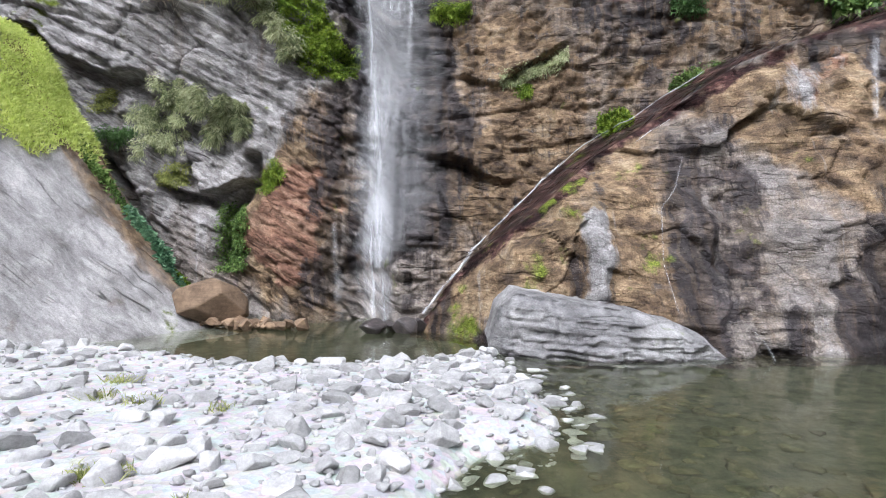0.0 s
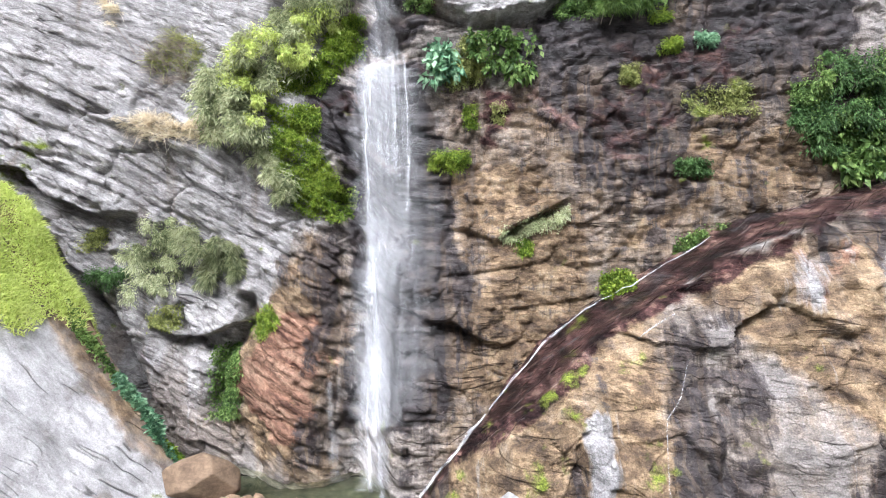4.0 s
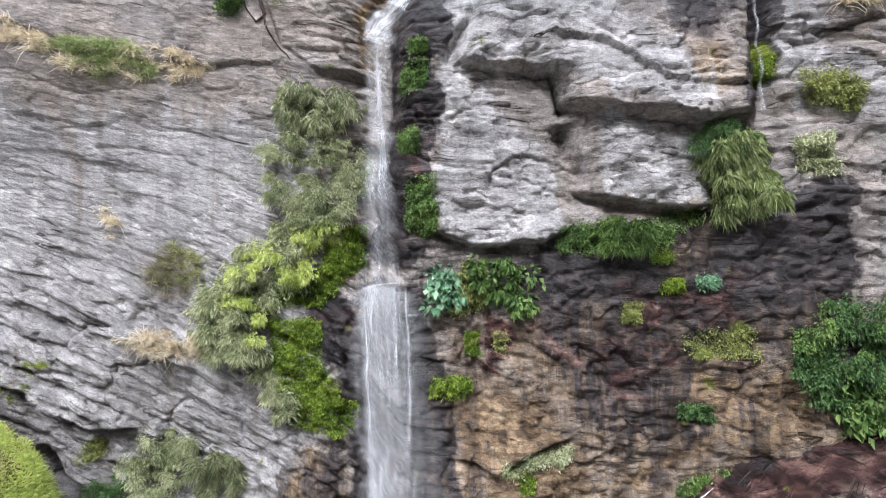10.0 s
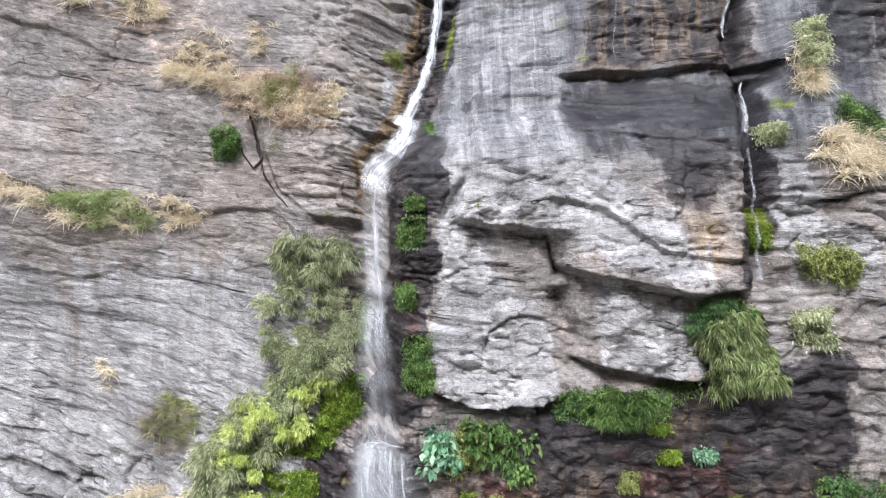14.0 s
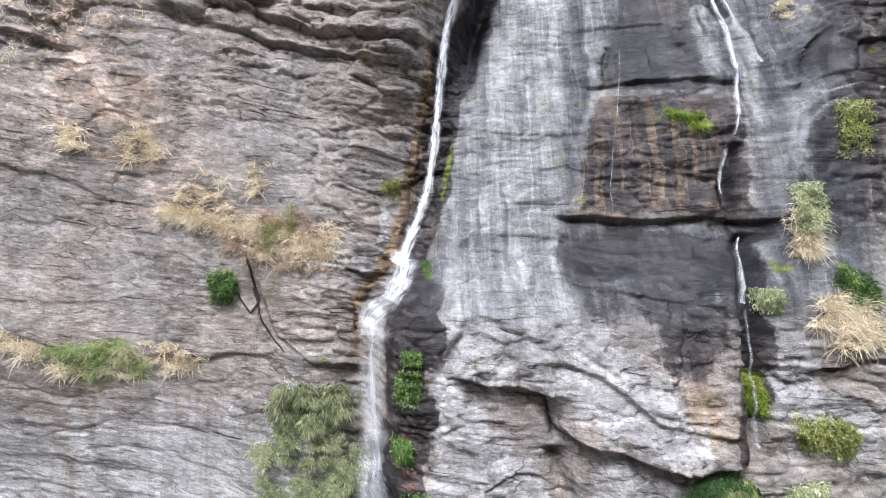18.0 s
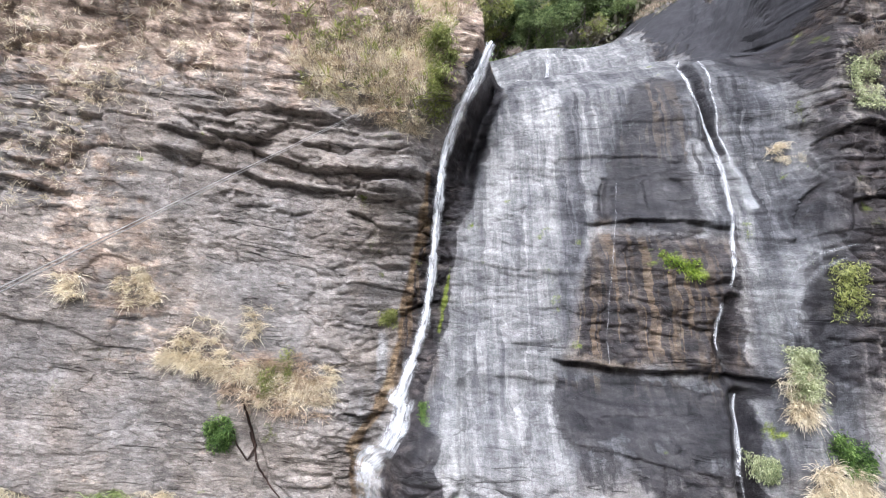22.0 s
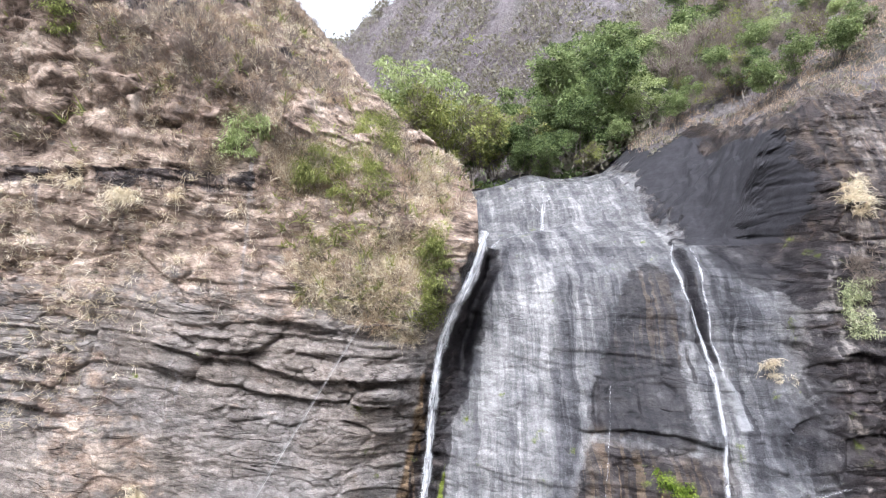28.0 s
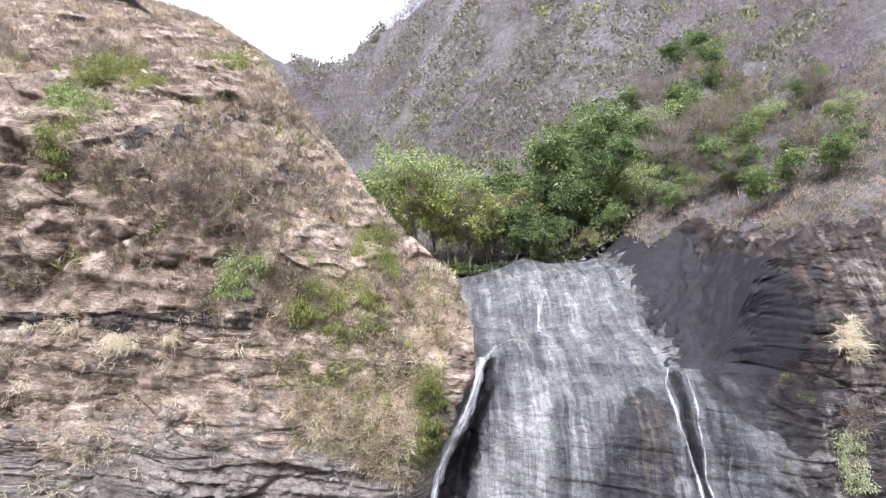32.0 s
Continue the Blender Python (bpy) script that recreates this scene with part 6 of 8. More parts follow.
def blade_mesh(name, base, along, length, width, material, sag=0.6, r=None):
    """Grass blades or twigs: bent strips of two segments."""
    r = r or rng
    n = len(base)
    along = unit(along)
    side = unit(np.cross(along, r.normal(size=(n, 3))))
    L, Wd = np.broadcast_to(length, (n,))[:, None], np.broadcast_to(width, (n,))[:, None]
    down = np.array([0, 0, -1.0])
    m = base + along * L * 0.5 + down * L * sag * 0.15
    t = base + along * L * 0.9 + down * L * sag * 0.6
    v = np.stack([base - side * Wd * 0.5, base + side * Wd * 0.5, m + side * Wd * 0.4, m - side * Wd * 0.4, t + side * Wd * 0.08, t - side * Wd * 0.08], 1).reshape(-1, 3)
    i = np.arange(n)[:, None] * 6
    f = np.concatenate([i + [0, 1, 2, 3], i + [3, 2, 4, 5]], 1).reshape(-1, 4)
    return mesh_from(name, v, f, material)


def rock_y(x, z):
    x, z = np.asarray(x, float), np.asarray(z, float)
    return lie(x, z) - cliff_relief(x, z, calm_at(x, z))[0]


def inside(pts, n, seed):
    """Random places inside an outline of (x, z) points."""
    r = np.random.default_rng(seed)
    x0, x1 = min(p[0] for p in pts), max(p[0] for p in pts)
    z0, z1 = min(p[1] for p in pts), max(p[1] for p in pts)
    x, z = r.uniform(x0, x1, n * 5), r.uniform(z0, z1, n * 5)
    ok = patch(x, z, pts, 0.45, 0.45, seed, 1.4) > r.uniform(0.2, 0.8, len(x))
    return x[ok][:n], z[ok][:n]


BRIGHT = leaf_material("bright_green_leaf", (0.05, 0.095, 0.012), (0.18, 0.275, 0.03), (0.40, 0.50, 0.075))
FRESH = leaf_material("fresh_green_leaf", (0.035, 0.075, 0.022), (0.125, 0.215, 0.055), (0.30, 0.42, 0.13))
DEEP = leaf_material("deep_green_leaf", (0.025, 0.058, 0.02), (0.075, 0.15, 0.048), (0.17, 0.29, 0.10))
BLUISH = leaf_material("blue_green_leaf", (0.06, 0.15, 0.085), (0.18, 0.34, 0.20), (0.42, 0.62, 0.40), 0.4)
SAGE = leaf_material("grey_green_leaf", (0.17, 0.21, 0.10), (0.43, 0.47, 0.26), (0.70, 0.71, 0.48))
STRAW = leaf_material("dry_straw", (0.52, 0.43, 0.29), (0.78, 0.69, 0.51), (0.90, 0.84, 0.70), 0.8)
# VALLEY and SHADY are lightened and greyed to carry the haze over the trees
VALLEY = leaf_material("valley_green_leaf", (0.075, 0.105, 0.04), (0.21, 0.275, 0.11), (0.42, 0.49, 0.23))
SHADY = leaf_material("shady_green_leaf", (0.055, 0.085, 0.035), (0.165, 0.225, 0.09), (0.33, 0.41, 0.18))
FAR_TWIG = leaf_material("far_grey_twig", (0.16, 0.135, 0.14), (0.30, 0.26, 0.265), (0.46, 0.41, 0.41), 0.9)
DULL = leaf_material("dull_scrub_leaf", (0.15, 0.14, 0.10), (0.26, 0.245, 0.175), (0.39, 0.37, 0.285), 0.9)
OLIVE = leaf_material("olive_leaf", (0.11, 0.13, 0.04), (0.28, 0.31, 0.095), (0.48, 0.50, 0.19))
SPRIG = leaf_material("pale_green_sprig", (0.14, 0.19, 0.06), (0.36, 0.43, 0.17), (0.62, 0.68, 0.38))
GRASSY = leaf_material("sunlit_grass", (0.36, 0.44, 0.11), (0.62, 0.70, 0.21), (0.80, 0.84, 0.37))
TWIG = leaf_material("dry_twig", (0.15, 0.12, 0.10), (0.27, 0.225, 0.19), (0.42, 0.36, 0.31), 0.9)
RUSTY = leaf_material("rusty_scrub", (0.28, 0.20, 0.14), (0.52, 0.40, 0.295), (0.68, 0.56, 0.44), 0.9)


def clumps(pts, count, per, radius, thick, seed):
    """Leaf places in uneven clumps of sprays that stand out from the cliff inside an outline; with the way each one points."""
    r = np.random.default_rng(seed)
    cx, cz = inside(pts, count, seed)
    k = len(cx)
    cy = rock_y(cx, cz) - r.uniform(0.05, 1.0, k) ** 1.4 * thick
    rad = radius * r.uniform(0.35, 1.45, k)
    d = r.normal(size=(k, per, 3))
    d[..., 1] -= 0.7
    d[..., 2] += 0.25
    d = unit(d)
    # leaves sit along a few sprays in each clump, not evenly round it
    sprays = 7
    arms = unit(r.normal(size=(k, sprays, 3)) + np.array([0, -0.7, 0.15]))
    pick = arms[np.arange(k)[:, None], r.integers(0, sprays, (k, per))]
    d = unit(0.5 * d + 0.8 * pick)
    p = np.stack([cx, cy, cz], -1)[:, None, :] + d * rad[:, None, None] * r.uniform(0.15, 1.25, (k, per, 1)) * (1.05, 0.7, 0.9)
    p[..., 2] -= 0.25 * rad[:, None] * np.linalg.norm(d[..., :2], axis=-1) ** 2
    d = unit(d + r.normal(0, 0.5, d.shape) + np.array([0, 0, -0.3]))
    return p.reshape(-1, 3), d.reshape(-1, 3), np.stack([cx, cy, cz], -1)


def stems_mesh(centres, seed, material, z_drop=0.5, thick=0.03):
    r = np.random.default_rng(seed)
    n = len(centres)
    root = centres.copy()
    root[:, 2] -= z_drop * r.uniform(0.5, 1.0, n)
    root[:, 0] += r.normal(0, 0.12, n)
    root[:, 1] = rock_y(root[:, 0], root[:, 2]) + 0.05
    ln = np.linalg.norm(centres - root, axis=1)
    return blade_mesh("stems", root, centres - root, ln * 1.15, thick, material, 0.0, r)


SEEDS = iter(range(1000, 4000))


def bush(name, label, pts, count, per, radius, thick, leaf, width, material, sag=0.5, category="bush", stems=True, group=""):
    seed = next(SEEDS)
    r = np.random.default_rng(seed)
    if width < 0.12:
        leaf, width, per = leaf * 0.55, width * 0.6, int(per * 2.6)
    count, radius = int(count * 1.0), radius * 0.9
    p, d, c = clumps(pts, count, per, radius, thick, seed)
    thing = tagged(new(name), label, category, group)
    part("leaves", leaf_mesh("leaves", p, d, leaf * r.uniform(0.6, 1.2, len(p)), width, material, 0.2, sag, r), thing)
    if stems:
        part("stems", stems_mesh(c, seed, TWIG), thing)
    return thing


def mat(name, label, pts, n, leaf, width, material, off=0.12, category="plants", group=""):
    """A close mat of small leaves on the rock."""
    seed = next(SEEDS)
    r = np.random.default_rng(seed)
    leaf, width = leaf * 0.62, width * 0.66
    x, z = inside(pts, int(n * 2.6), seed)
    x, z = x + r.normal(0, 0.04, len(x)), z + r.normal(0, 0.04, len(x))
    lump = 0.6 + 1.1 * fbm(x * 2.2, z * 2.2, 0, 3, seed)
    keep = r.uniform(size=len(x)) < 0.38 + 0.7 * ss(0.15, 0.8, lump)
    x, z, lump = x[keep], z[keep], lump[keep]
    p = np.stack([x, rock_y(x, z) - off * np.clip(lump, 0.1, 1.6) * r.uniform(0.2, 1.2, len(x)), z], -1)
    d = r.normal(size=p.shape)
    d[:, 1] -= 0.9
    d[:, 2] += 0.2
    return tagged(new(name, leaf_mesh(name, p, d, leaf * r.uniform(0.6, 1.3, len(p)), width, material, 0.2, 0.4, r)), label, category, group)


def grass(name, label, pts, tufts, per, length, material=STRAW, group="", sag=0.7, width=0.02, category="grass"):
    """Tufts of drooping blades on the rock."""
    seed = next(SEEDS)
    r = np.random.default_rng(seed)
    cx, cz = inside(pts, int(tufts * 0.7), seed)
    k = len(cx)
    c = np.stack([cx, rock_y(cx, cz) - 0.03, cz], -1)
    d = r.normal(size=(k, per, 3)) * (0.7, 0.45, 0.45) + np.array([0, -0.55, 0.45])
    size = length * r.uniform(0.35, 1.3, (k, 1)) * r.uniform(0.5, 1.1, (k, per))
    p = np.repeat(c[:, None, :], per, 1) + r.normal(0, 0.06, (k, per, 3)) * (1.6, 0.5, 0.8)
    return tagged(new(name, blade_mesh(name, p.reshape(-1, 3), d.reshape(-1, 3), size.ravel(), width, material, sag, r)), label, category, group, "stuff")


# -- lower cliff
mat("moss_curtain", "bright green moss curtain hanging beside the waterfall", [(-5.9, 11.6), (-5.3, 11.9), (-4.2, 11.8), (-4.1, 10.2), (-3.4, 9.1), (-2.8, 8.8), (-3.1, 8.0), (-4.0, 8.5), (-4.6, 8.5), (-4.9, 9.3), (-5.5, 10.2)], 9000, 0.13, 0.08, BRIGHT, 0.22, "moss")
mat("moss_bank", "bright green moss bank above the red ledge", [(-5.9, 12.3), (-4.2, 12.3), (-2.7, 13.6), (-2.6, 15.0), (-3.5, 14.7), (-4.2, 13.5), (-5.3, 13.3)], 7000, 0.13, 0.08, BRIGHT, 0.22, "moss")
bush("cliff_bush", "large drooping grey-green bush beside the waterfall", [(-8.0, 11.3), (-7.9, 12.7), (-6.8, 14.2), (-5.9, 15.2), (-4.2, 15.0), (-4.9, 13.1), (-5.8, 12.4), (-6.2, 10.7), (-7.1, 10.5)], 60, 200, 0.42, 0.7, 0.34, 0.055, SAGE)
bush("cliff_bush", "fresh green bush mixed into the grey-green shrubs", [(-7.3, 12.0), (-6.6, 14.0), (-4.9, 15.0), (-3.4, 15.0), (-4.1, 13.5), (-5.6, 12.4), (-6.5, 11.3)], 40, 160, 0.35, 0.9, 0.22, 0.06, GRASSY)
bush("cliff_bush", "silvery feathery bush on the ledge above the ferns", [(-6.0, 17.4), (-5.0, 18.2), (-3.5, 18.0), (-2.7, 17.4), (-2.7, 14.9), (-3.8, 15.0), (-5.3, 15.2), (-5.7, 16.1)], 55, 170, 0.38, 0.7, 0.26, 0.04, SAGE)
bush("cliff_bush", "yellowish dry-tipped bush at the gully edge", [(-5.3, 19.6), (-4.2, 19.8), (-3.1, 19.2), (-3.1, 18.2), (-4.6, 18.2), (-5.2, 18.8)], 22, 150, 0.4, 0.6, 0.34, 0.035, SAGE, 0.8)
bush("cliff_bush", "pale drooping sprays under the moss curtain", [(-6.2, 10.2), (-5.3, 10.4), (-4.8, 8.7), (-5.3, 8.7), (-5.9, 9.5)], 12, 150, 0.3, 0.5, 0.34, 0.04, SAGE)
bush("cliff_shrub", "blue-green shrub growing out of the grey rock", [(-10.4, 8.0), (-9.2, 8.2), (-8.7, 7.2), (-9.2, 5.6), (-10.2, 5.6), (-10.6, 7.0)], 30, 170, 0.34, 0.6, 0.2, 0.05, SAGE)
bush("cliff_shrub", "pale drooping grassy shrub on the grey rock", [(-8.1, 7.2), (-7.3, 7.6), (-6.7, 7.0), (-6.8, 6.2), (-7.8, 6.2)], 12, 220, 0.36, 0.5, 0.4, 0.03, SAGE)
bush("cliff_shrub", "pale leafy shrub beside the drooping one", [(-9.2, 8.0), (-8.4, 8.1), (-8.3, 7.2), (-8.9, 7.2)], 9, 160, 0.3, 0.4, 0.3, 0.035, SAGE)
bush("cliff_shrub", "small dark green shrub in a rock hollow", [(-11.7, 6.4), (-10.8, 6.4), (-10.9, 5.8), (-11.5, 5.6)], 8, 150, 0.28, 0.4, 0.16, 0.06, DEEP)
mat("leafy_patch", "mossy green patch under the grey overhang", [(-10.0, 5.0), (-8.8, 5.2), (-8.8, 4.4), (-9.8, 4.5)], 900, 0.12, 0.07, OLIVE, 0.15)
mat("leafy_patch", "mossy green patch on the grey rock", [(-12.3, 7.6), (-11.4, 7.8), (-11.6, 7.1), (-12.3, 7.0)], 700, 0.12, 0.07, OLIVE, 0.12)
mat("leafy_patch", "green leaves in the crack beside the orange rock", [(-7.7, 3.5), (-6.8, 3.9), (-6.5, 3.2), (-6.7, 1.5), (-7.5, 1.5)], 1800, 0.15, 0.09, FRESH, 0.3)
mat("leafy_patch", "moss along the top of the orange rock", [(-6.6, 4.4), (-5.6, 5.3), (-5.2, 4.9), (-6.1, 4.1)], 1200, 0.1, 0.06, BRIGHT, 0.15)
mat("leafy_patch", "small bright plant beside the waterfall", [(-0.4, 10.0), (0.4, 10.2), (0.9, 9.7), (0.4, 9.5), (-0.3, 9.7)], 1200, 0.14, 0.06, BRIGHT, 0.3)
grass("hanging_grass", "pale dry grass hanging from a ledge", [(-10.7, 11.3), (-9.6, 11.5), (-8.3, 11.3), (-7.2, 10.9), (-8.5, 10.7), (-10.2, 10.9)], 90, 40, 0.6)
grass("hanging_grass", "dry grass tufts on the grey face", [(-9.8, 13.3), (-9.0, 14.4), (-8.0, 14.2), (-8.1, 13.1), (-9.1, 12.7)], 40, 30, 0.6, OLIVE)
grass("hanging_grass", "dry grass tuft hanging from the grey face", [(-11.7, 15.7), (-11.0, 15.6), (-10.7, 14.6), (-11.4, 15.0)], 14, 40, 0.5)
grass("bare_shrub", "bare twiggy shrub hanging on the grey face", [(-10.0, 13.1), (-9.1, 14.2), (-8.2, 14.0), (-8.2, 12.9), (-9.1, 12.4)], 30, 40, 0.9, TWIG, "", 0.3, 0.014, "shrub")
# -- ledge garden east of the fall
bush("broadleaf_plant", "big blue-green leaves at the edge of the waterfall", [(-0.6, 13.5), (0.2, 13.8), (0.4, 12.7), (-0.0, 12.3), (-0.5, 12.9)], 16, 26, 0.28, 0.4, 0.26, 0.2, BLUISH, 0.4, "plant")
bush("broadleaf_plant", "broad fresh green leaves along the mossy ledge", [(0.9, 13.9), (2.1, 14.1), (2.6, 13.5), (2.7, 12.4), (2.1, 12.6), (1.2, 12.7)], 26, 34, 0.3, 0.45, 0.2, 0.14, FRESH, 0.4, "plant")
mat("leafy_patch", "bright moss and small leaves on the ledge", [(-0.2, 12.5), (0.9, 13.9), (1.4, 13.7), (1.1, 12.3), (0.4, 12.1)], 2000, 0.13, 0.07, OLIVE, 0.25)
bush("fern", "feathery green fern on the mossy ledge", [(4.7, 14.9), (5.8, 15.0), (6.1, 14.5), (5.4, 14.1), (4.7, 14.4)], 16, 170, 0.36, 0.6, 0.36, 0.035, FRESH, 0.5, "fern")
mat("leafy_patch", "bright green plants along the mossy ledge", [(3.5, 14.6), (4.7, 14.7), (5.8, 14.8), (7.3, 15.3), (7.6, 15.2), (6.6, 14.5), (4.6, 14.0), (3.6, 14.2)], 3600, 0.14, 0.07, FRESH, 0.3)
mat("leafy_patch", "yellow-green cushion of moss on the dark wall", [(6.1, 14.1), (6.7, 14.3), (6.8, 13.9), (6.2, 13.8)], 700, 0.1, 0.06, BRIGHT, 0.2)
mat("leafy_patch", "yellow-green cushion of moss on the dark wall", [(5.3, 12.6), (5.9, 12.6), (5.9, 12.0), (5.3, 12.1)], 800, 0.1, 0.06, OLIVE, 0.2)
mat("leafy_patch", "small green leaves on the dark wet wall", [(6.4, 13.2), (7.0, 13.3), (7.0, 12.9), (6.5, 12.9)], 500, 0.12, 0.07, BRIGHT, 0.2)
mat("leafy_patch", "small bluish leaves on the dark wet wall", [(7.4, 13.4), (8.0, 13.3), (7.9, 13.0), (7.5, 13.0)], 350, 0.16, 0.09, BLUISH, 0.2)
mat("leafy_patch", "small green plants on the reddish wall", [(0.7, 11.6), (1.2, 11.6), (1.1, 10.9), (0.7, 11.0)], 600, 0.12, 0.06, BRIGHT, 0.2)
mat("leafy_patch", "small green plants on the reddish wall", [(1.6, 11.6), (2.0, 11.6), (1.9, 11.0), (1.7, 11.1)], 300, 0.12, 0.06, OLIVE, 0.2)
mat("leafy_patch", "moss film and small leaves on the wet wall", [(7.0, 11.7), (9.0, 11.9), (9.2, 11.0), (7.9, 11.0)], 1200, 0.1, 0.06, OLIVE, 0.12)
bush("hanging_fern", "long hanging ferns at the corner of the overhang", [(7.6, 17.0), (8.4, 17.5), (9.1, 17.3), (9.3, 16.0), (8.6, 15.3), (8.1, 15.5)], 34, 150, 0.32, 0.6, 0.4, 0.035, SPRIG, 0.9, "fern")
bush("cliff_bush", "dark green bush under the pale overhang", [(7.0, 17.6), (7.7, 17.7), (8.9, 17.7), (8.9, 17.1), (7.6, 17.0)], 16, 140, 0.3, 0.5, 0.2, 0.05, DEEP)
bush("cliff_bush", "dark green leafy bush beside the wet wall", [(10.9, 12.7), (11.6, 12.7), (12.6, 12.0), (12.6, 9.5), (11.6, 9.3), (10.4, 10.1), (9.9, 10.9), (10.7, 11.2)], 38, 110, 0.34, 0.5, 0.2, 0.09, DEEP)
bush("cliff_bush", "lighter green leaves among the dark bush", [(10.5, 12.4), (11.6, 12.9), (12.6, 12.5), (12.6, 9.8), (11.6, 9.6), (10.1, 10.3)], 26, 90, 0.3, 0.5, 0.18, 0.08, FRESH)
bush("broadleaf_plant", "broad green leaves at the top of the ramp", [(11.2, 10.1), (12.6, 10.6), (12.6, 9.3), (11.3, 9.1)], 30, 40, 0.35, 0.5, 0.24, 0.16, FRESH, 0.4, "plant")
mat("leafy_patch", "leafy patch on the pale wall", [(10.0, 11.7), (10.9, 11.9), (11.2, 10.4), (10.2, 10.6)], 1600, 0.15, 0.08, FRESH, 0.25)
mat("leafy_patch", "dark green patch on the ochre wall", [(6.8, 9.7), (7.8, 9.6), (7.7, 9.2), (7.0, 9.3)], 700, 0.13, 0.08, DEEP, 0.15)
mat("leafy_patch", "green plants in the diagonal crack", [(1.8, 7.6), (2.7, 7.8), (3.7, 8.5), (3.8, 8.3), (2.9, 7.6), (1.9, 7.3)], 1500, 0.13, 0.06, SAGE, 0.2)
mat("leafy_patch", "bright green tuft below the crack", [(2.1, 7.4), (2.6, 7.3), (2.7, 6.9), (2.3, 6.9)], 500, 0.13, 0.06, BRIGHT, 0.2)
mat("leafy_patch", "bright green patch where the ramp meets the cliff", [(4.7, 6.4), (5.3, 6.5), (5.9, 6.0), (5.2, 5.5), (4.8, 5.7)], 2000, 0.14, 0.08, BRIGHT, 0.35)
mat("leafy_patch", "green leaves along the top of the ramp", [(6.8, 7.1), (7.7, 7.4), (8.5, 7.8), (8.7, 7.7), (7.6, 7.0), (6.9, 6.9)], 1300, 0.16, 0.08, FRESH, 0.3)
mat("leafy_patch", "green tuft beside the trickle", [(3.0, 4.0), (3.5, 4.2), (3.7, 3.8), (3.2, 3.6)], 600, 0.13, 0.07, BRIGHT, 0.3)
# -- gully plants
mat("leafy_patch", "green moss and ferns in the dark gully", [(-1.4, 20.2), (-0.5, 20.3), (-0.5, 19.2), (-1.2, 19.3)], 1500, 0.14, 0.07, FRESH, 0.25)
mat("leafy_patch", "small bright plants in the dark gully", [(-1.1, 20.8), (-0.5, 20.9), (-0.5, 20.5), (-1.0, 20.5)], 500, 0.14, 0.07, FRESH, 0.25)
mat("leafy_patch", "ferns on the dark side of the fall", [(-1.5, 18.0), (-0.8, 18.1), (-0.8, 17.3), (-1.3, 17.3)], 900, 0.16, 0.07, FRESH, 0.25)
mat("leafy_patch", "ferns and moss on the dark side of the fall", [(-1.2, 16.2), (-0.4, 16.6), (-0.2, 15.1), (-0.6, 14.6), (-1.2, 15.1)], 2200, 0.16, 0.07, FRESH, 0.3)
mat("leafy_patch", "small green plant on a gully ledge", [(-2.2, 26.8), (-1.5, 27.0), (-1.5, 26.3), (-2.1, 26.4)], 500, 0.14, 0.06, OLIVE, 0.25)
mat("leafy_patch", "small green plant beside the stream", [(-0.6, 23.8), (-0.2, 23.8), (-0.2, 23.2), (-0.5, 23.3)], 250, 0.14, 0.07, FRESH, 0.25)
mat("leafy_patch", "bright green plant beside the upper fall", [(-0.3, 35.7), (0.6, 35.9), (0.5, 34.5), (-0.2, 34.0)], 900, 0.16, 0.06, OLIVE, 0.3)
mat("leafy_patch", "yellow-green moss on the dark overhang", [(7.9, 29.3), (8.5, 29.0), (9.1, 28.8), (9.2, 28.2), (8.6, 28.4), (8.1, 28.8)], 420, 0.12, 0.07, BRIGHT, 0.15)
mat("leafy_patch", "bright moss beside the side fall", [(9.3, 19.9), (9.7, 19.8), (9.6, 19.2), (9.3, 19.3)], 700, 0.12, 0.06, BRIGHT, 0.15)
# -- upper western cliff
grass("straw_ledge", "dry straw-coloured grass along a ledge", [(-14.2, 21.7), (-12.7, 20.9), (-13.0, 20.6), (-14.2, 21.0)], 50, 36, 0.5)
grass("straw_ledge", "yellow-green grass growing along a ledge", [(-12.8, 20.8), (-11.5, 21.1), (-10.3, 21.0), (-9.5, 20.1), (-10.2, 19.8), (-12.5, 20.5)], 110, 40, 0.5, SPRIG)
grass("straw_ledge", "dry straw grass hanging over a ledge", [(-13.0, 20.7), (-10.9, 20.6), (-9.2, 21.2), (-7.5, 20.5), (-7.7, 20.1), (-10.1, 19.9), (-12.5, 20.2)], 90, 40, 0.5)
grass("straw_ledge", "brown dry grass on the broad ledge", [(-9.6, 25.7), (-7.5, 25.5), (-6.1, 25.2), (-3.6, 25.0), (-3.5, 23.8), (-6.3, 23.9), (-6.7, 24.5), (-9.4, 25.3)], 200, 40, 0.55)
grass("straw_ledge", "dry bushy grass on the broad ledge", [(-7.3, 25.1), (-5.8, 25.5), (-3.5, 25.1), (-3.6, 23.5), (-4.9, 23.4), (-6.1, 23.9), (-7.5, 24.5)], 120, 40, 0.5, RUSTY)
grass("straw_ledge", "dry grass tufts on the grey wall", [(-13.0, 28.5), (-12.1, 28.5), (-12.0, 27.5), (-12.4, 27.4)], 28, 40, 0.5)
grass("straw_ledge", "dry grass tufts on the grey wall", [(-11.4, 27.9), (-10.6, 28.9), (-9.2, 27.5), (-9.5, 27.2), (-11.1, 27.4)], 50, 40, 0.5)
grass("straw_ledge", "dry grass tufts on the grey wall", [(-9.9, 25.5), (-8.7, 26.7), (-7.6, 27.1), (-7.3, 25.5), (-7.5, 24.7), (-9.3, 25.3)], 70, 36, 0.5)
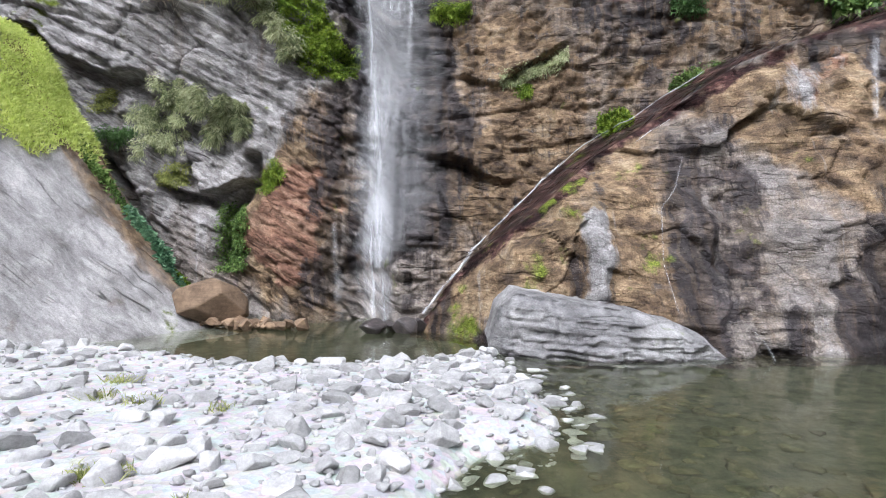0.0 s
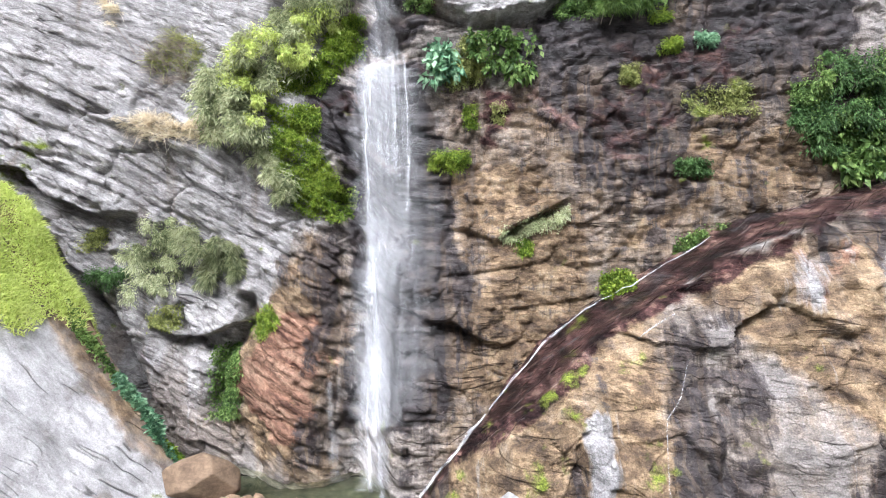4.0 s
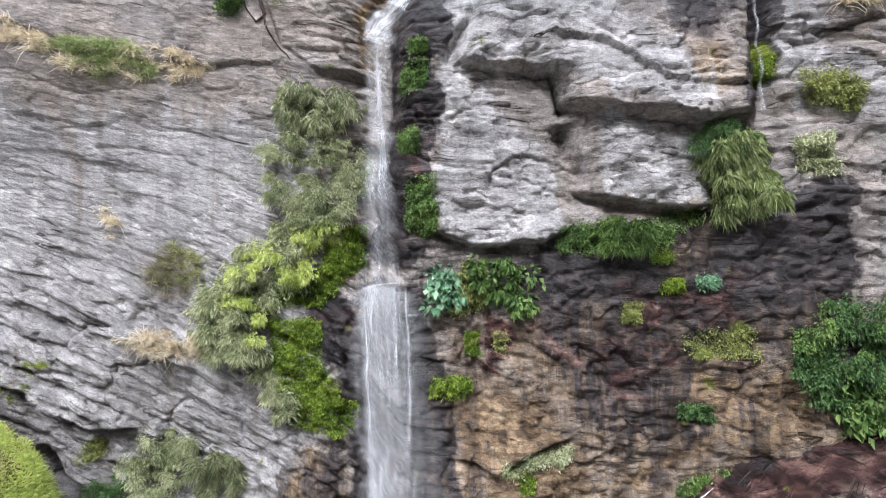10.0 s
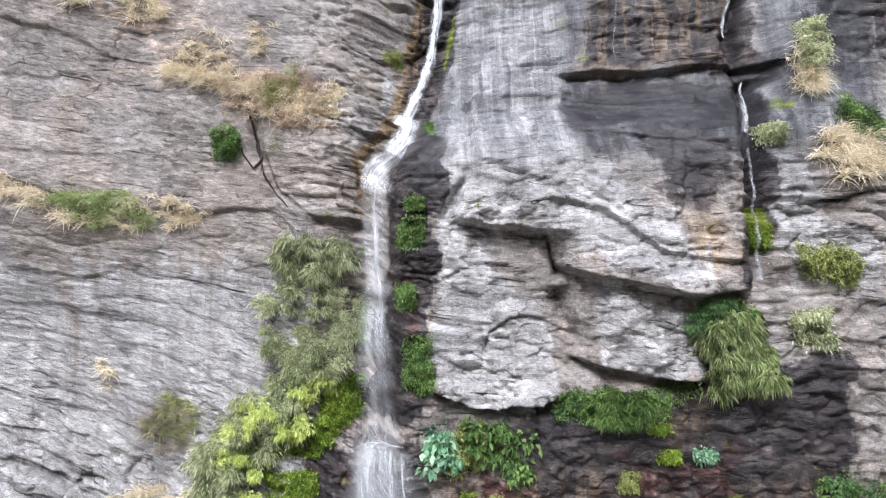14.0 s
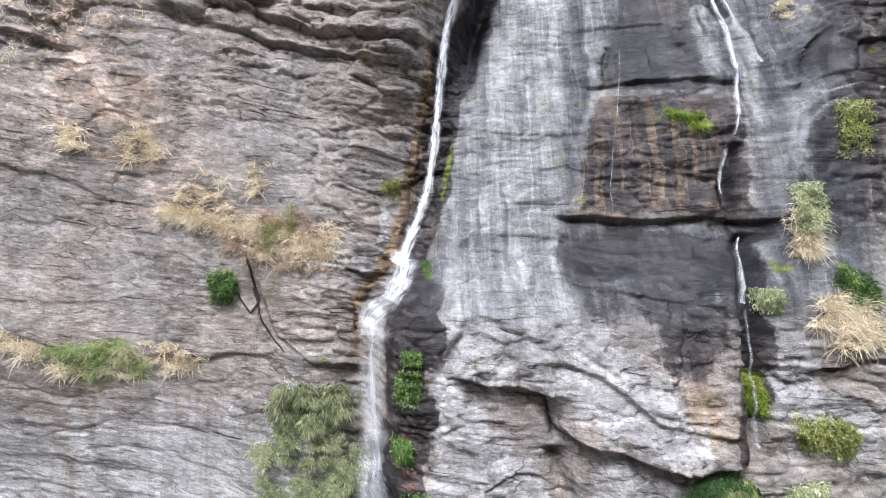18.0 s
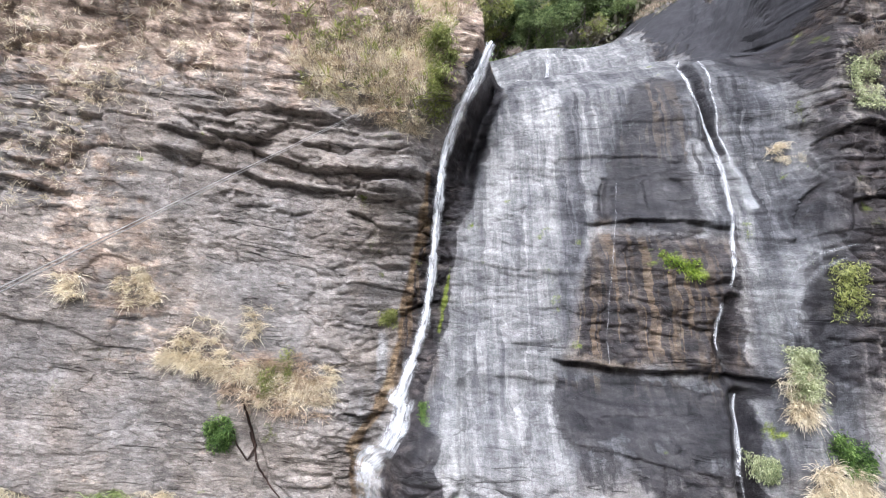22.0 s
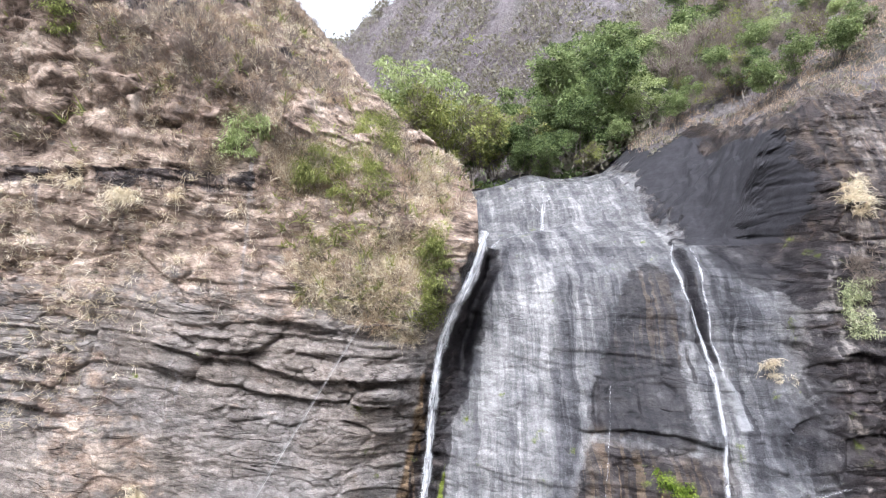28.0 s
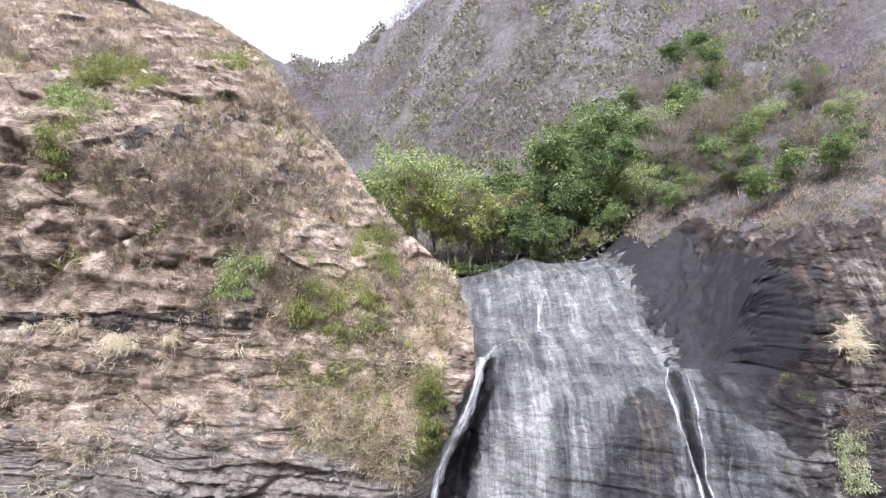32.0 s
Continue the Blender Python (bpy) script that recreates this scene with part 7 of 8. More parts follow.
grass("straw_ledge", "dry grass tufts on the grey wall", [(-6.6, 26.5), (-5.9, 27.3), (-6.0, 26.3), (-6.4, 25.9)], 16, 36, 0.5)
mat("leafy_shrub", "small fresh green shrub on a ledge", [(-7.8, 23.4), (-7.1, 23.5), (-6.9, 22.7), (-7.3, 22.3), (-7.7, 22.8)], 1200, 0.18, 0.06, FRESH, 0.4, "shrub")
mat("leafy_shrub", "small olive shrub in the dry grass", [(-6.1, 24.9), (-5.0, 25.9), (-5.0, 25.3), (-5.5, 24.1), (-6.0, 24.1)], 700, 0.16, 0.05, OLIVE, 0.3, "shrub")
grass("straw_ledge", "thick straw tuft hanging under a dark ledge", [(-11.3, 39.1), (-10.5, 39.1), (-10.5, 38.7), (-11.3, 38.7)], 36, 60, 0.55, sag=1.1)
for x0, z0 in ((-13.0, 39.7), (-9.4, 39.3), (-7.2, 38.8)):
    grass("straw_ledge", "small straw tuft hanging on the layered ledge", [(x0, z0), (x0 + 0.3, z0), (x0 + 0.3, z0 - 0.4), (x0, z0 - 0.4)], 6, 50, 0.45, sag=1.0)
# -- eastern edge
grass("straw_tuft", "large straw-coloured grass tuft on the pale wall", [(11.0, 22.5), (12.0, 22.9), (12.8, 22.1), (12.6, 21.3), (11.6, 21.3)], 70, 60, 0.7)
grass("straw_tuft", "dry hanging grass tuft on the pale wall", [(10.9, 24.7), (11.2, 25.7), (11.5, 24.1), (11.1, 23.8)], 50, 50, 0.6)
mat("leafy_patch", "olive scrub above the dry tuft", [(10.9, 26.1), (11.4, 26.2), (11.7, 24.9), (10.9, 24.7)], 1300, 0.2, 0.05, SAGE, 0.5, "shrub")
mat("leafy_patch", "green leaves behind the dry tuft", [(11.7, 23.8), (12.9, 23.1), (13.0, 22.5), (11.9, 22.8)], 900, 0.2, 0.06, FRESH, 0.4, "shrub")
mat("leafy_patch", "small green shrub at the corner of the side fall", [(9.7, 22.8), (10.2, 23.0), (10.1, 22.3), (9.6, 22.3)], 700, 0.18, 0.06, SAGE, 0.3, "shrub")
mat("leafy_patch", "green and olive plants on the eastern ledge", [(10.3, 19.5), (11.6, 19.3), (12.2, 18.6), (11.7, 18.1), (10.5, 18.9)], 1600, 0.16, 0.06, OLIVE, 0.35, "shrub")
mat("leafy_patch", "olive plants below the eastern ledge", [(10.0, 17.3), (11.4, 17.5), (11.4, 16.5), (10.3, 16.3)], 1500, 0.2, 0.06, SAGE, 0.4, "shrub")
grass("straw_tuft", "dry grass at the top of the pale wall", [(10.9, 24.8), (11.4, 24.9), (11.4, 23.9), (10.8, 23.8)], 30, 50, 0.5)
grass("dry_brush", "dry brush clinging to the rough rib", [(14.4, 36.6), (15.6, 37.0), (15.4, 34.8), (14.3, 34.4)], 40, 40, 0.6, TWIG, "", 0.4, 0.016, "shrub")
grass("straw_tuft", "straw tufts on the rough rib", [(14.6, 39.4), (15.8, 39.8), (15.8, 38.4), (14.6, 38.2)], 50, 40, 0.5)
grass("straw_tuft", "straw tufts at the foot of the rough rib", [(12.0, 32.9), (12.9, 33.1), (12.8, 32.3), (12.1, 32.2)], 16, 40, 0.4)
mat("leafy_patch", "grey-green scrub on the rough rib", [(14.2, 35.9), (15.2, 36.0), (15.0, 34.0), (14.0, 34.0)], 900, 0.16, 0.05, SAGE, 0.35, "shrub")
mat("leafy_patch", "olive scrub beside the fan of water", [(12.6, 29.0), (13.6, 28.6), (13.2, 27.0), (12.3, 27.0)], 800, 0.16, 0.05, OLIVE, 0.35, "shrub")
# -- western shore
def slab_mat(name, label, pts, n, length, width, material, sag=0.4, blades=True, category="grass"):
    """Grass or leaves on the shore slab, inside an outline of (x, y) points."""
    seed = next(SEEDS)
    r = np.random.default_rng(seed)
    x, y = inside(pts, n, seed)
    p = np.stack([x, y, slab_z(x, y) + 0.02], -1)
    d = r.normal(size=p.shape) * (0.6, 0.6, 0.3) + np.array([0.25, -0.3, 0.8])
    make = blade_mesh if blades else leaf_mesh
    lump = 0.7 + 0.7 * np.clip(vnoise(x * 1.6, y * 1.6, 0, seed), -0.6, 1)
    me = make(name, p, d, length * lump * r.uniform(0.5, 1.3, len(p)), width, material, sag=sag, r=r)
    return tagged(new(name, me), label, category, kind="stuff")


slab_mat("grass_bank", "lush yellow-green grass bank on the shore slab", [(-14.6, 16.9), (-13.1, 18.0), (-12.3, 17.9), (-12.0, 18.2), (-11.5, 18.3), (-11.4, 19.4), (-11.2, 19.8), (-10.2, 17.5), (-10.9, 16.9), (-11.1, 16.2), (-11.6, 15.5), (-12.6, 14.0)], 46000, 0.24, 0.03, GRASSY)
slab_mat("leafy_bank", "blue-green leafy plants behind the slab", [(-9.3, 17.4), (-8.8, 17.5), (-7.9, 17.4), (-7.3, 17.3), (-7.9, 17.4), (-8.5, 17.3), (-8.9, 17.2)], 1500, 0.22, 0.14, BLUISH, 0.3, False, "plant")
slab_mat("leafy_bank", "fresh green leaves behind the slab", [(-8.2, 17.4), (-7.3, 17.3), (-7.5, 17.4), (-8.0, 17.4)], 500, 0.16, 0.08, BRIGHT, 0.3, False, "plant")
slab_mat("leafy_bank", "green leaves at the slab's edge", [(-10.8, 17.3), (-9.6, 17.3), (-9.1, 17.5), (-9.4, 17.2), (-10.4, 17.1)], 900, 0.18, 0.07, FRESH, 0.3, False, "plant")


def beach_grass(x, y, n, size):
    r = np.random.default_rng(next(SEEDS))
    p = np.stack([x + r.normal(0, size, n), y + r.normal(0, size * 0.8, n), np.full(n, float(beach_z(np.array(x), np.array(y))))], -1)
    d = r.normal(size=p.shape) * (0.5, 0.5, 0.2) + np.array([0, 0, 0.9])
    tagged(new("grass_tuft", blade_mesh("grass_tuft", p, d, 0.2 * r.uniform(0.5, 1.2, n), 0.012, OLIVE, 0.4, r)), "small yellow-green grass tuft between the stones", "grass", "tufts on the beach", "stuff")


for x, y, n, s in ((-3.1, 5.3, 260, 0.13), (-4.8, 8.1, 120, 0.14), (-4.0, 7.9, 120, 0.14), (-2.85, 7.6, 60, 0.08), (-4.9, 9.0, 120, 0.16), (-2.0, 4.6, 50, 0.06)):
    beach_grass(x, y, n, s)


# ---- trickles on the ramp ----
def ramp_y(line, off):
    return [float(ramp_lie(np.array(x), np.array(z))) - off for x, z in line]


def trickle(parent, name, line, widths, off=0.35):
    water_sheet(name, "", line, [0.8 * w for w in widths], RILL, parent, 0.0, 0.04, 5, ramp_y(line, off))


ramp_water = tagged(new("ramp_trickle"), "thin white trickles running down the rock ramp", "trickle")


def seam_line(xs, gap):
    """Places on the ramp's top where it meets the cliff."""
    xs = np.asarray(xs, float)
    top = over(RAMP_TOP, xs)
    front = ramp_lie(xs, top)
    y = np.minimum(rock_y(xs, top + 0.5) - gap, 19.0)
    back = np.clip((y - front) / np.maximum(19.5 - front, 1.0), 0, 1)
    z = top + back * (0.9 + 0.03 * xs) - 0.15 * np.sin(back * math.pi) + 0.12
    z = z + 0.07 * vnoise(xs * 2.3, 0 * xs, 0, 8)
    return [(float(a), float(b)) for a, b in zip(xs, z)], [float(v) for v in y]


for name, xs, wd in (("long_run", np.linspace(4.9, 1.3, 16), (0.03, 0.06, 0.07, 0.1, 0.06, 0.1, 0.07)), ("foot_run", np.linspace(1.2, -0.55, 10), (0.08, 0.14, 0.1, 0.16, 0.14)), ("high_run", np.linspace(7.6, 5.0, 12), (0.02, 0.05, 0.03, 0.05, 0.02))):
    line, ys = seam_line(xs, 0.45)
    water_sheet(name, "", line, wd, FALL, ramp_water, 0.0, 0.05, 5, ys)
trickle(ramp_water, "face_run", [(5.8, 4.5), (5.5, 3.7), (5.1, 3.2), (4.9, 1.9), (5.0, 0.9)], (0.05, 0.07, 0.05, 0.05, 0.08))
trickle(ramp_water, "upper_run", [(5.7, 5.5), (5.2, 5.2), (4.8, 4.9)], (0.06, 0.08, 0.04))
trickle(ramp_water, "east_run", [(10.2, 7.2), (10.0, 6.3), (9.8, 5.2)], (0.2, 0.3, 0.2))
trickle(ramp_water, "low_run", [(6.4, 0.6), (6.6, 0.3), (6.7, 0.0)], (0.03, 0.05, 0.06))
water_sheet("side_veil", "", [(-3.4, 3.1), (-3.3, 1.7), (-3.2, -0.1)], (0.15, 0.25, 0.4), SPRAY, fall, 0.45, 0.05)
water_sheet("foot_veil", "", [(-1.6, 0.5), (-1.6, -0.1)], (0.16, 0.22), CURTAIN, fall, 1.0, 0.05)


def ramp_roots():
    """Dark roots and dead stalks lying down the wet top of the ramp."""
    r = np.random.default_rng(next(SEEDS))
    x = r.uniform(0.5, 12.5, 420)
    back = r.uniform(0.0, 0.75, 420)
    top = over(RAMP_TOP, x)
    front = ramp_lie(x, top)
    y = front + np.maximum(19.5 - front, 1.0) * back
    z = top + back * (0.9 + 0.03 * x) - 0.15 * np.sin(back * math.pi) + 0.1
    d = np.stack([-1.0 + 0 * x, r.normal(-0.25, 0.45, 420), np.full(420, -0.62) + r.normal(0, 0.25, 420)], -1)
    for mat_, k, text in ((ROOT, 0, "dark wet roots lying down the ramp"), (TWIG, 1, "pale dead stalks lying down the ramp")):
        pick = np.arange(420) % 7 == 0 if k else np.arange(420) % 7 != 0
        me = blade_mesh("roots", np.stack([x, y, z], -1)[pick], d[pick], r.uniform(0.2, 0.8, pick.sum()), 0.009 if k else 0.022, mat_, 0.05, r)
        tagged(new("roots", me), text, "roots", kind="stuff")


ROOT = leaf_material("wet_root", (0.012, 0.008, 0.007), (0.035, 0.022, 0.018), (0.10, 0.06, 0.045), 0.4)
ramp_roots()


# ---- the double rope from the cliff edge out over the valley ----
def tube(points, radii, sides=6):
    """Verts and faces of a bent tube."""
    p = np.asarray(points, float)
    t = unit(np.gradient(p, axis=0))
    a = unit(np.cross(t, np.where(np.abs(t[:, 2:3]) > 0.9, [[1.0, 0, 0]], [[0, 0, 1.0]])))
    b = np.cross(t, a)
    w = np.linspace(0, 2 * math.pi, sides, endpoint=False)
    ring = p[:, None, :] + np.asarray(radii)[:, None, None] * (a[:, None, :] * np.cos(w)[None, :, None] + b[:, None, :] * np.sin(w)[None, :, None])
    k = len(p)
    i = np.arange(k - 1)[:, None] * sides
    j = np.arange(sides)[None, :]
    f = np.stack([i + j, i + (j + 1) % sides, i + sides + (j + 1) % sides, i + sides + j], -1).reshape(-1, 4)
    return ring.reshape(-1, 3), f


ROPE = stone_material("weathered_rope", (0.26, 0.25, 0.235), (0.42, 0.41, 0.385), 8.0)
rope = tagged(new("rope"), "pale double rope stretched from the cliff edge down the valley", "rope")
for dx in (-0.05, 0.06):
    t = np.linspace(0, 95, 60)
    pts = np.stack([-2.4 + dx - 0.16 * t, 21.7 - 0.91 * t, 34.5 + dx - 0.385 * t], -1)
    pts[:, 2] = np.maximum(pts[:, 2], 0.3)
    v, f = tube(pts, np.full(60, 0.008))
    part("strand", mesh_from("strand", v, f, ROPE, True), rope)


# ---- the dead root in the crack of the western cliff ----
def cliff_stem(name, label, line, radius, material, off=0.06):
    t = np.linspace(0, 1, 24)
    tp = np.linspace(0, 1, len(line))
    x, z = np.interp(t, tp, [q[0] for q in line]), np.interp(t, tp, [q[1] for q in line])
    x = x + 0.06 * fbm(z * 2.0, x, 0, 3, 5)
    v, f = tube(np.stack([x, rock_y(x, z) - off, z], -1), np.linspace(radius, radius * 0.5, 24))
    tagged(new(name, mesh_from(name, v, f, material, True)), label, "root")


cliff_stem("dead_root", "dark twisted root in a crack of the grey cliff", [(-6.6, 24.1), (-6.4, 23.1), (-6.2, 22.4), (-6.4, 22.0), (-6.8, 22.5), (-6.9, 23.0)], 0.05, ROOT)
cliff_stem("dead_root", "dark root running down the crack", [(-6.4, 22.9), (-6.1, 21.9), (-5.6, 21.1), (-5.2, 20.7)], 0.045, ROOT)
cliff_stem("hanging_root", "thin pale root hanging down the grey cliff", [(-6.1, 22.0), (-6.2, 21.1), (-6.1, 19.9)], 0.014, TWIG, 0.1)
cliff_stem("hanging_root", "thin pale root hanging from a dry tuft", [(-11.1, 14.8), (-10.5, 14.0), (-10.1, 13.4)], 0.014, TWIG, 0.1)


# ---- trees and scrub on the heights ----
BARK = stone_material("grey_bark", (0.12, 0.10, 0.085), (0.30, 0.265, 0.23), 6.0)


def tree(name, label, height, spread, leaf_mat, clumps_n, per, leaf, seed, bare=0.0):
    """A tree at the origin: tapered trunk, forked limbs and a ragged crown."""
    r = np.random.default_rng(seed)
    thing = tagged(new(name), label, "tree")
    vs, fs, n, ends = [], [], 0, []

    def limb(start, way, length, rad, depth):
        nonlocal n
        k = 6
        p = [np.array(start, float)]
        w = unit(np.array(way, float))
        for _ in range(k - 1):
            w = unit(w + r.normal(0, 0.16, 3) + np.array([0, 0, 0.05]))
            p.append(p[-1] + w * length / (k - 1))
        v, f = tube(p, np.linspace(rad, rad * 0.45, k), 5)
        vs.append(v), fs.append(f + n)
        n += len(v)
        if depth == 0:
            ends.append(p[-1]), ends.append(p[-3])
            return
        for _ in range(3 if depth > 1 else 4):
            w2 = unit(w + r.normal(0, 0.75, 3) * (1, 1, 0.5) + np.array([0, 0, 0.15]))
            limb(p[r.integers(2, k)], w2, length * r.uniform(0.55, 0.8), rad * 0.5, depth - 1)

    limb((0, 0, -0.3), (r.normal(0, 0.15), r.normal(0, 0.15), 1), height * 0.42, height * 0.018, 3)
    ends = np.array(ends)
    ends[:, :2] *= spread / max(0.1, np.abs(ends[:, :2]).max())
    ends[:, 2] *= height / ends[:, 2].max()
    v = np.concatenate(vs)
    v[:, :2] *= 1.0
    part("trunk", mesh_from("trunk", v, np.concatenate(fs), BARK, True), thing)
    if bare:
        m = len(ends) * 16
        b = ends[r.integers(0, len(ends), m)] + r.normal(0, 0.1, (m, 3))
        part("twig_work", blade_mesh("twig_work", b, unit(b - np.array([0, 0, height * 0.3])) + r.normal(0, 0.5, (m, 3)), bare, 0.02, TWIG, 0.1, r), thing)
    if clumps_n:
        c = ends[r.integers(0, len(ends), clumps_n)] + r.normal(0, 0.12 * spread, (clumps_n, 3))
        d = unit(r.normal(size=(clumps_n, per, 3)) + np.array([0, 0, 0.4]))
        p = c[:, None, :] + d * (0.2 * spread * r.uniform(0.5, 1.3, (clumps_n, 1, 1))) * r.uniform(0.4, 1, (clumps_n, per, 1)) * (1, 1, 0.6)
        part("crown", leaf_mesh("crown", p.reshape(-1, 3), d.reshape(-1, 3), leaf, leaf * 0.45, leaf_mat, 0.2, 0.2, r), thing)
    return thing


def bare_z(x, y):
    return float(valley_z(np.array(float(x)), np.array(float(y))))


TREES = {
    "green": tree("green_tree", "leafy green tree in the valley above the fall", 4.6, 2.3, VALLEY, 74, 120, 0.17, 1),
    "dark": tree("green_tree", "dark green tree in the valley above the fall", 4.8, 2.2, SHADY, 78, 120, 0.17, 2),
    "bright": tree("bright_tree", "bright yellow-green tree in the valley", 4.2, 2.4, SPRIG, 56, 100, 0.17, 3),
    "olive": tree("olive_bush", "tall olive-yellow bush at the stream's edge", 3.6, 2.2, OLIVE, 46, 90, 0.16, 4, 0.6),
    "bare": tree("bare_tree", "bare greyish spreading tree", 3.6, 2.6, None, 0, 0, 0, 5, 0.8),
    "sparse": tree("sparse_tree", "thin half-bare tree with few olive leaves", 3.4, 2.0, OLIVE, 16, 40, 0.15, 6, 0.7),
}
PLACES = [("dark", 6.6, 37.6, 1.0), ("dark", 8.6, 37.8, 1.2), ("green", 10.6, 37.6, 1.5), ("green", 9.6, 40.5, 1.6), ("dark", 12.6, 38.5, 1.3), ("bright", 14.0, 40.5, 1.2), ("green", 6.4, 42.0, 1.5),
          ("dark", 4.6, 43.0, 1.3), ("green", 12.6, 42.5, 1.6), ("green", 16.0, 42.0, 1.4), ("dark", 18.5, 43.5, 1.1), ("bright", 16.8, 40.0, 1.1), ("bright", -0.6, 37.5, 1.5), ("bright", 0.8, 43.0, 1.5),
          ("green", 2.6, 45.0, 1.3), ("dark", -4.2, 50.0, 1.1), ("green", 1.0, 50.0, 1.3), ("olive", 1.2, 37.2, 1.5), ("olive", 2.4, 37.4, 1.3), ("olive", 3.6, 38.6, 1.3), ("olive", -0.8, 36.6, 1.5), ("bare", 15.0, 36.4, 1.4),
          ("bare", 17.5, 37.0, 1.3), ("sparse", 19.0, 37.4, 1.1), ("sparse", 20.5, 38.5, 1.1), ("sparse", 22.5, 41.0, 1.1), ("green", 23.5, 46.0, 1.0), ("bare", 20.0, 48.0, 1.2), ("sparse", 14.0, 48.0, 1.2),
          ("sparse", 9.0, 52.0, 1.3), ("bare", 6.0, 56.0, 1.4), ("green", 18.0, 51.0, 1.0), ("sparse", 24.0, 52.0, 1.2), ("bare", 13.0, 58.0, 1.3), ("sparse", 2.0, 60.0, 1.4), ("dark", 26.0, 58.0, 1.2), ("green", 7.4, 36.9, 0.6), ("olive", 9.4, 36.9, 0.5), ("green", 11.4, 37.0, 0.6), ("dark", 5.2, 37.0, 0.7), ("dark", 7.8, 44.0, 1.5), ("green", 11.0, 46.0, 1.5), ("dark", 3.6, 40.0, 1.2)]
spots = HEIGHT_SPOTS[0]
near_spots = spots[(spots[:, 0] > 14.5) & (spots[:, 0] < 26) & (spots[:, 1] > 26)]
SLOPE_TREES = ("green", "olive", "sparse", "bare", "bright", "sparse", "green", "bare", "olive", "sparse", "dark", "sparse", "bare", "green")
near_trees = spots[(spots[:, 0] > 12.5) & (spots[:, 0] < 22) & (spots[:, 1] > 31.5)]
BIG_TREES = ("green", "bare", "bright", "sparse", "dark", "bare", "olive", "sparse", "green", "bare", "bare", "sparse", "dark", "olive", "bare", "sparse", "bright", "bare")
used = set()
for i, (kind, x, y, s) in enumerate(PLACES):
    m = pose(x, y, bare_z(x, y) - 0.1, 0, 0, 77 * i) @ Matrix.Diagonal((s, s, s * (0.9 + 0.03 * (i % 7)), 1))
    if kind in used:
        made = copy_thing(TREES[kind], m)
        made.matrix_basis = m
    else:
        TREES[kind].matrix_basis = m
        used.add(kind)


pick_rng = np.random.default_rng(77)
for i, kind in enumerate(SLOPE_TREES):
    q = near_spots[pick_rng.integers(len(near_spots))]
    s = pick_rng.uniform(0.45, 0.8)
    m = pose(float(q[0]), float(q[1]), float(q[2]) - 0.1, 0, 0, 51 * i) @ Matrix.Diagonal((s, s, s, 1))
    made = copy_thing(TREES[kind], m)
    made.matrix_basis = m


for i, kind in enumerate(BIG_TREES):
    want = 13.2 + 8.0 * (i + 0.5) / len(BIG_TREES)
    row = near_trees[np.abs(near_trees[:, 0] - want) < 0.8]
    q = row[pick_rng.integers(len(row))]
    s = pick_rng.uniform(0.5, 0.85)
    m = pose(float(q[0]), float(q[1]), float(q[2]) - 0.1, 0, 0, 83 * i) @ Matrix.Diagonal((s, s, s, 1))
    made = copy_thing(TREES[kind], m)
    made.matrix_basis = m


def spot_scrub(name, label, n, size, material, seed, leaves):
    """Scrub on the dry ground behind the rock shoulder."""
    r = np.random.default_rng(seed)
    c = spots[r.integers(0, len(spots), n)]
    c = c[vnoise(c[:, 0] * 0.5, c[:, 1] * 0.5, 0, seed) > -0.2]
    k = 12
    p = np.repeat(c, k, 0) + r.normal(0, 0.3 * size, (len(c) * k, 3)) * (1, 1, 0.4)
    d = r.normal(size=p.shape) * 0.7 + np.array([0, -0.2, 0.8])
    make = leaf_mesh if leaves else blade_mesh
    me = make(name, p, d, size * r.uniform(0.4, 1.0, len(p)), 0.09 if leaves else 0.025, material, sag=0.15, r=r)
    return tagged(new(name, me), label, "scrub", kind="stuff")


spot_scrub("dry_scrub", "bare twiggy scrub on top of the rock shoulder", 2600, 0.7, TWIG, 41, False)
spot_scrub("dry_grass", "dry grass on top of the rock shoulder", 2600, 0.45, RUSTY, 42, False)
spot_scrub("leafy_scrub", "dull green scrub on top of the rock shoulder", 900, 0.35, DULL, 43, True)


def hill_scrub(name, label, pts, n, length, material, width=0.02, up=0.6, per=16):
    """Dry scrub on the steep western slope: fans of twigs or blades, thicker in some places than in others."""
    seed = next(SEEDS)
    r = np.random.default_rng(seed)
    x, z = inside(pts, n, seed)
    ok = (r.uniform(size=len(x)) < 0.15 + 0.8 * ss(-0.4, 0.5, vnoise(x * 0.6, z * 0.6, 0, seed))) & (z < spur_top(x) - 0.1)
    x, z = x[ok], z[ok]
    c = np.stack([x, rock_y(x, z) + 0.05, z], -1)
    k = len(c)
    d = r.normal(size=(k, per, 3)) * 0.6 + np.array([0, -0.45, up])
    p = np.repeat(c[:, None, :], per, 1) + r.normal(0, 0.05, (k, per, 3))
    size = length * r.uniform(0.5, 1.4, (k, 1)) * r.uniform(0.5, 1.1, (k, per))
    me = blade_mesh(name, p.reshape(-1, 3), d.reshape(-1, 3), size.ravel(), width, material, 0.3, r)
    return tagged(new(name, me), label, "scrub", kind="stuff")


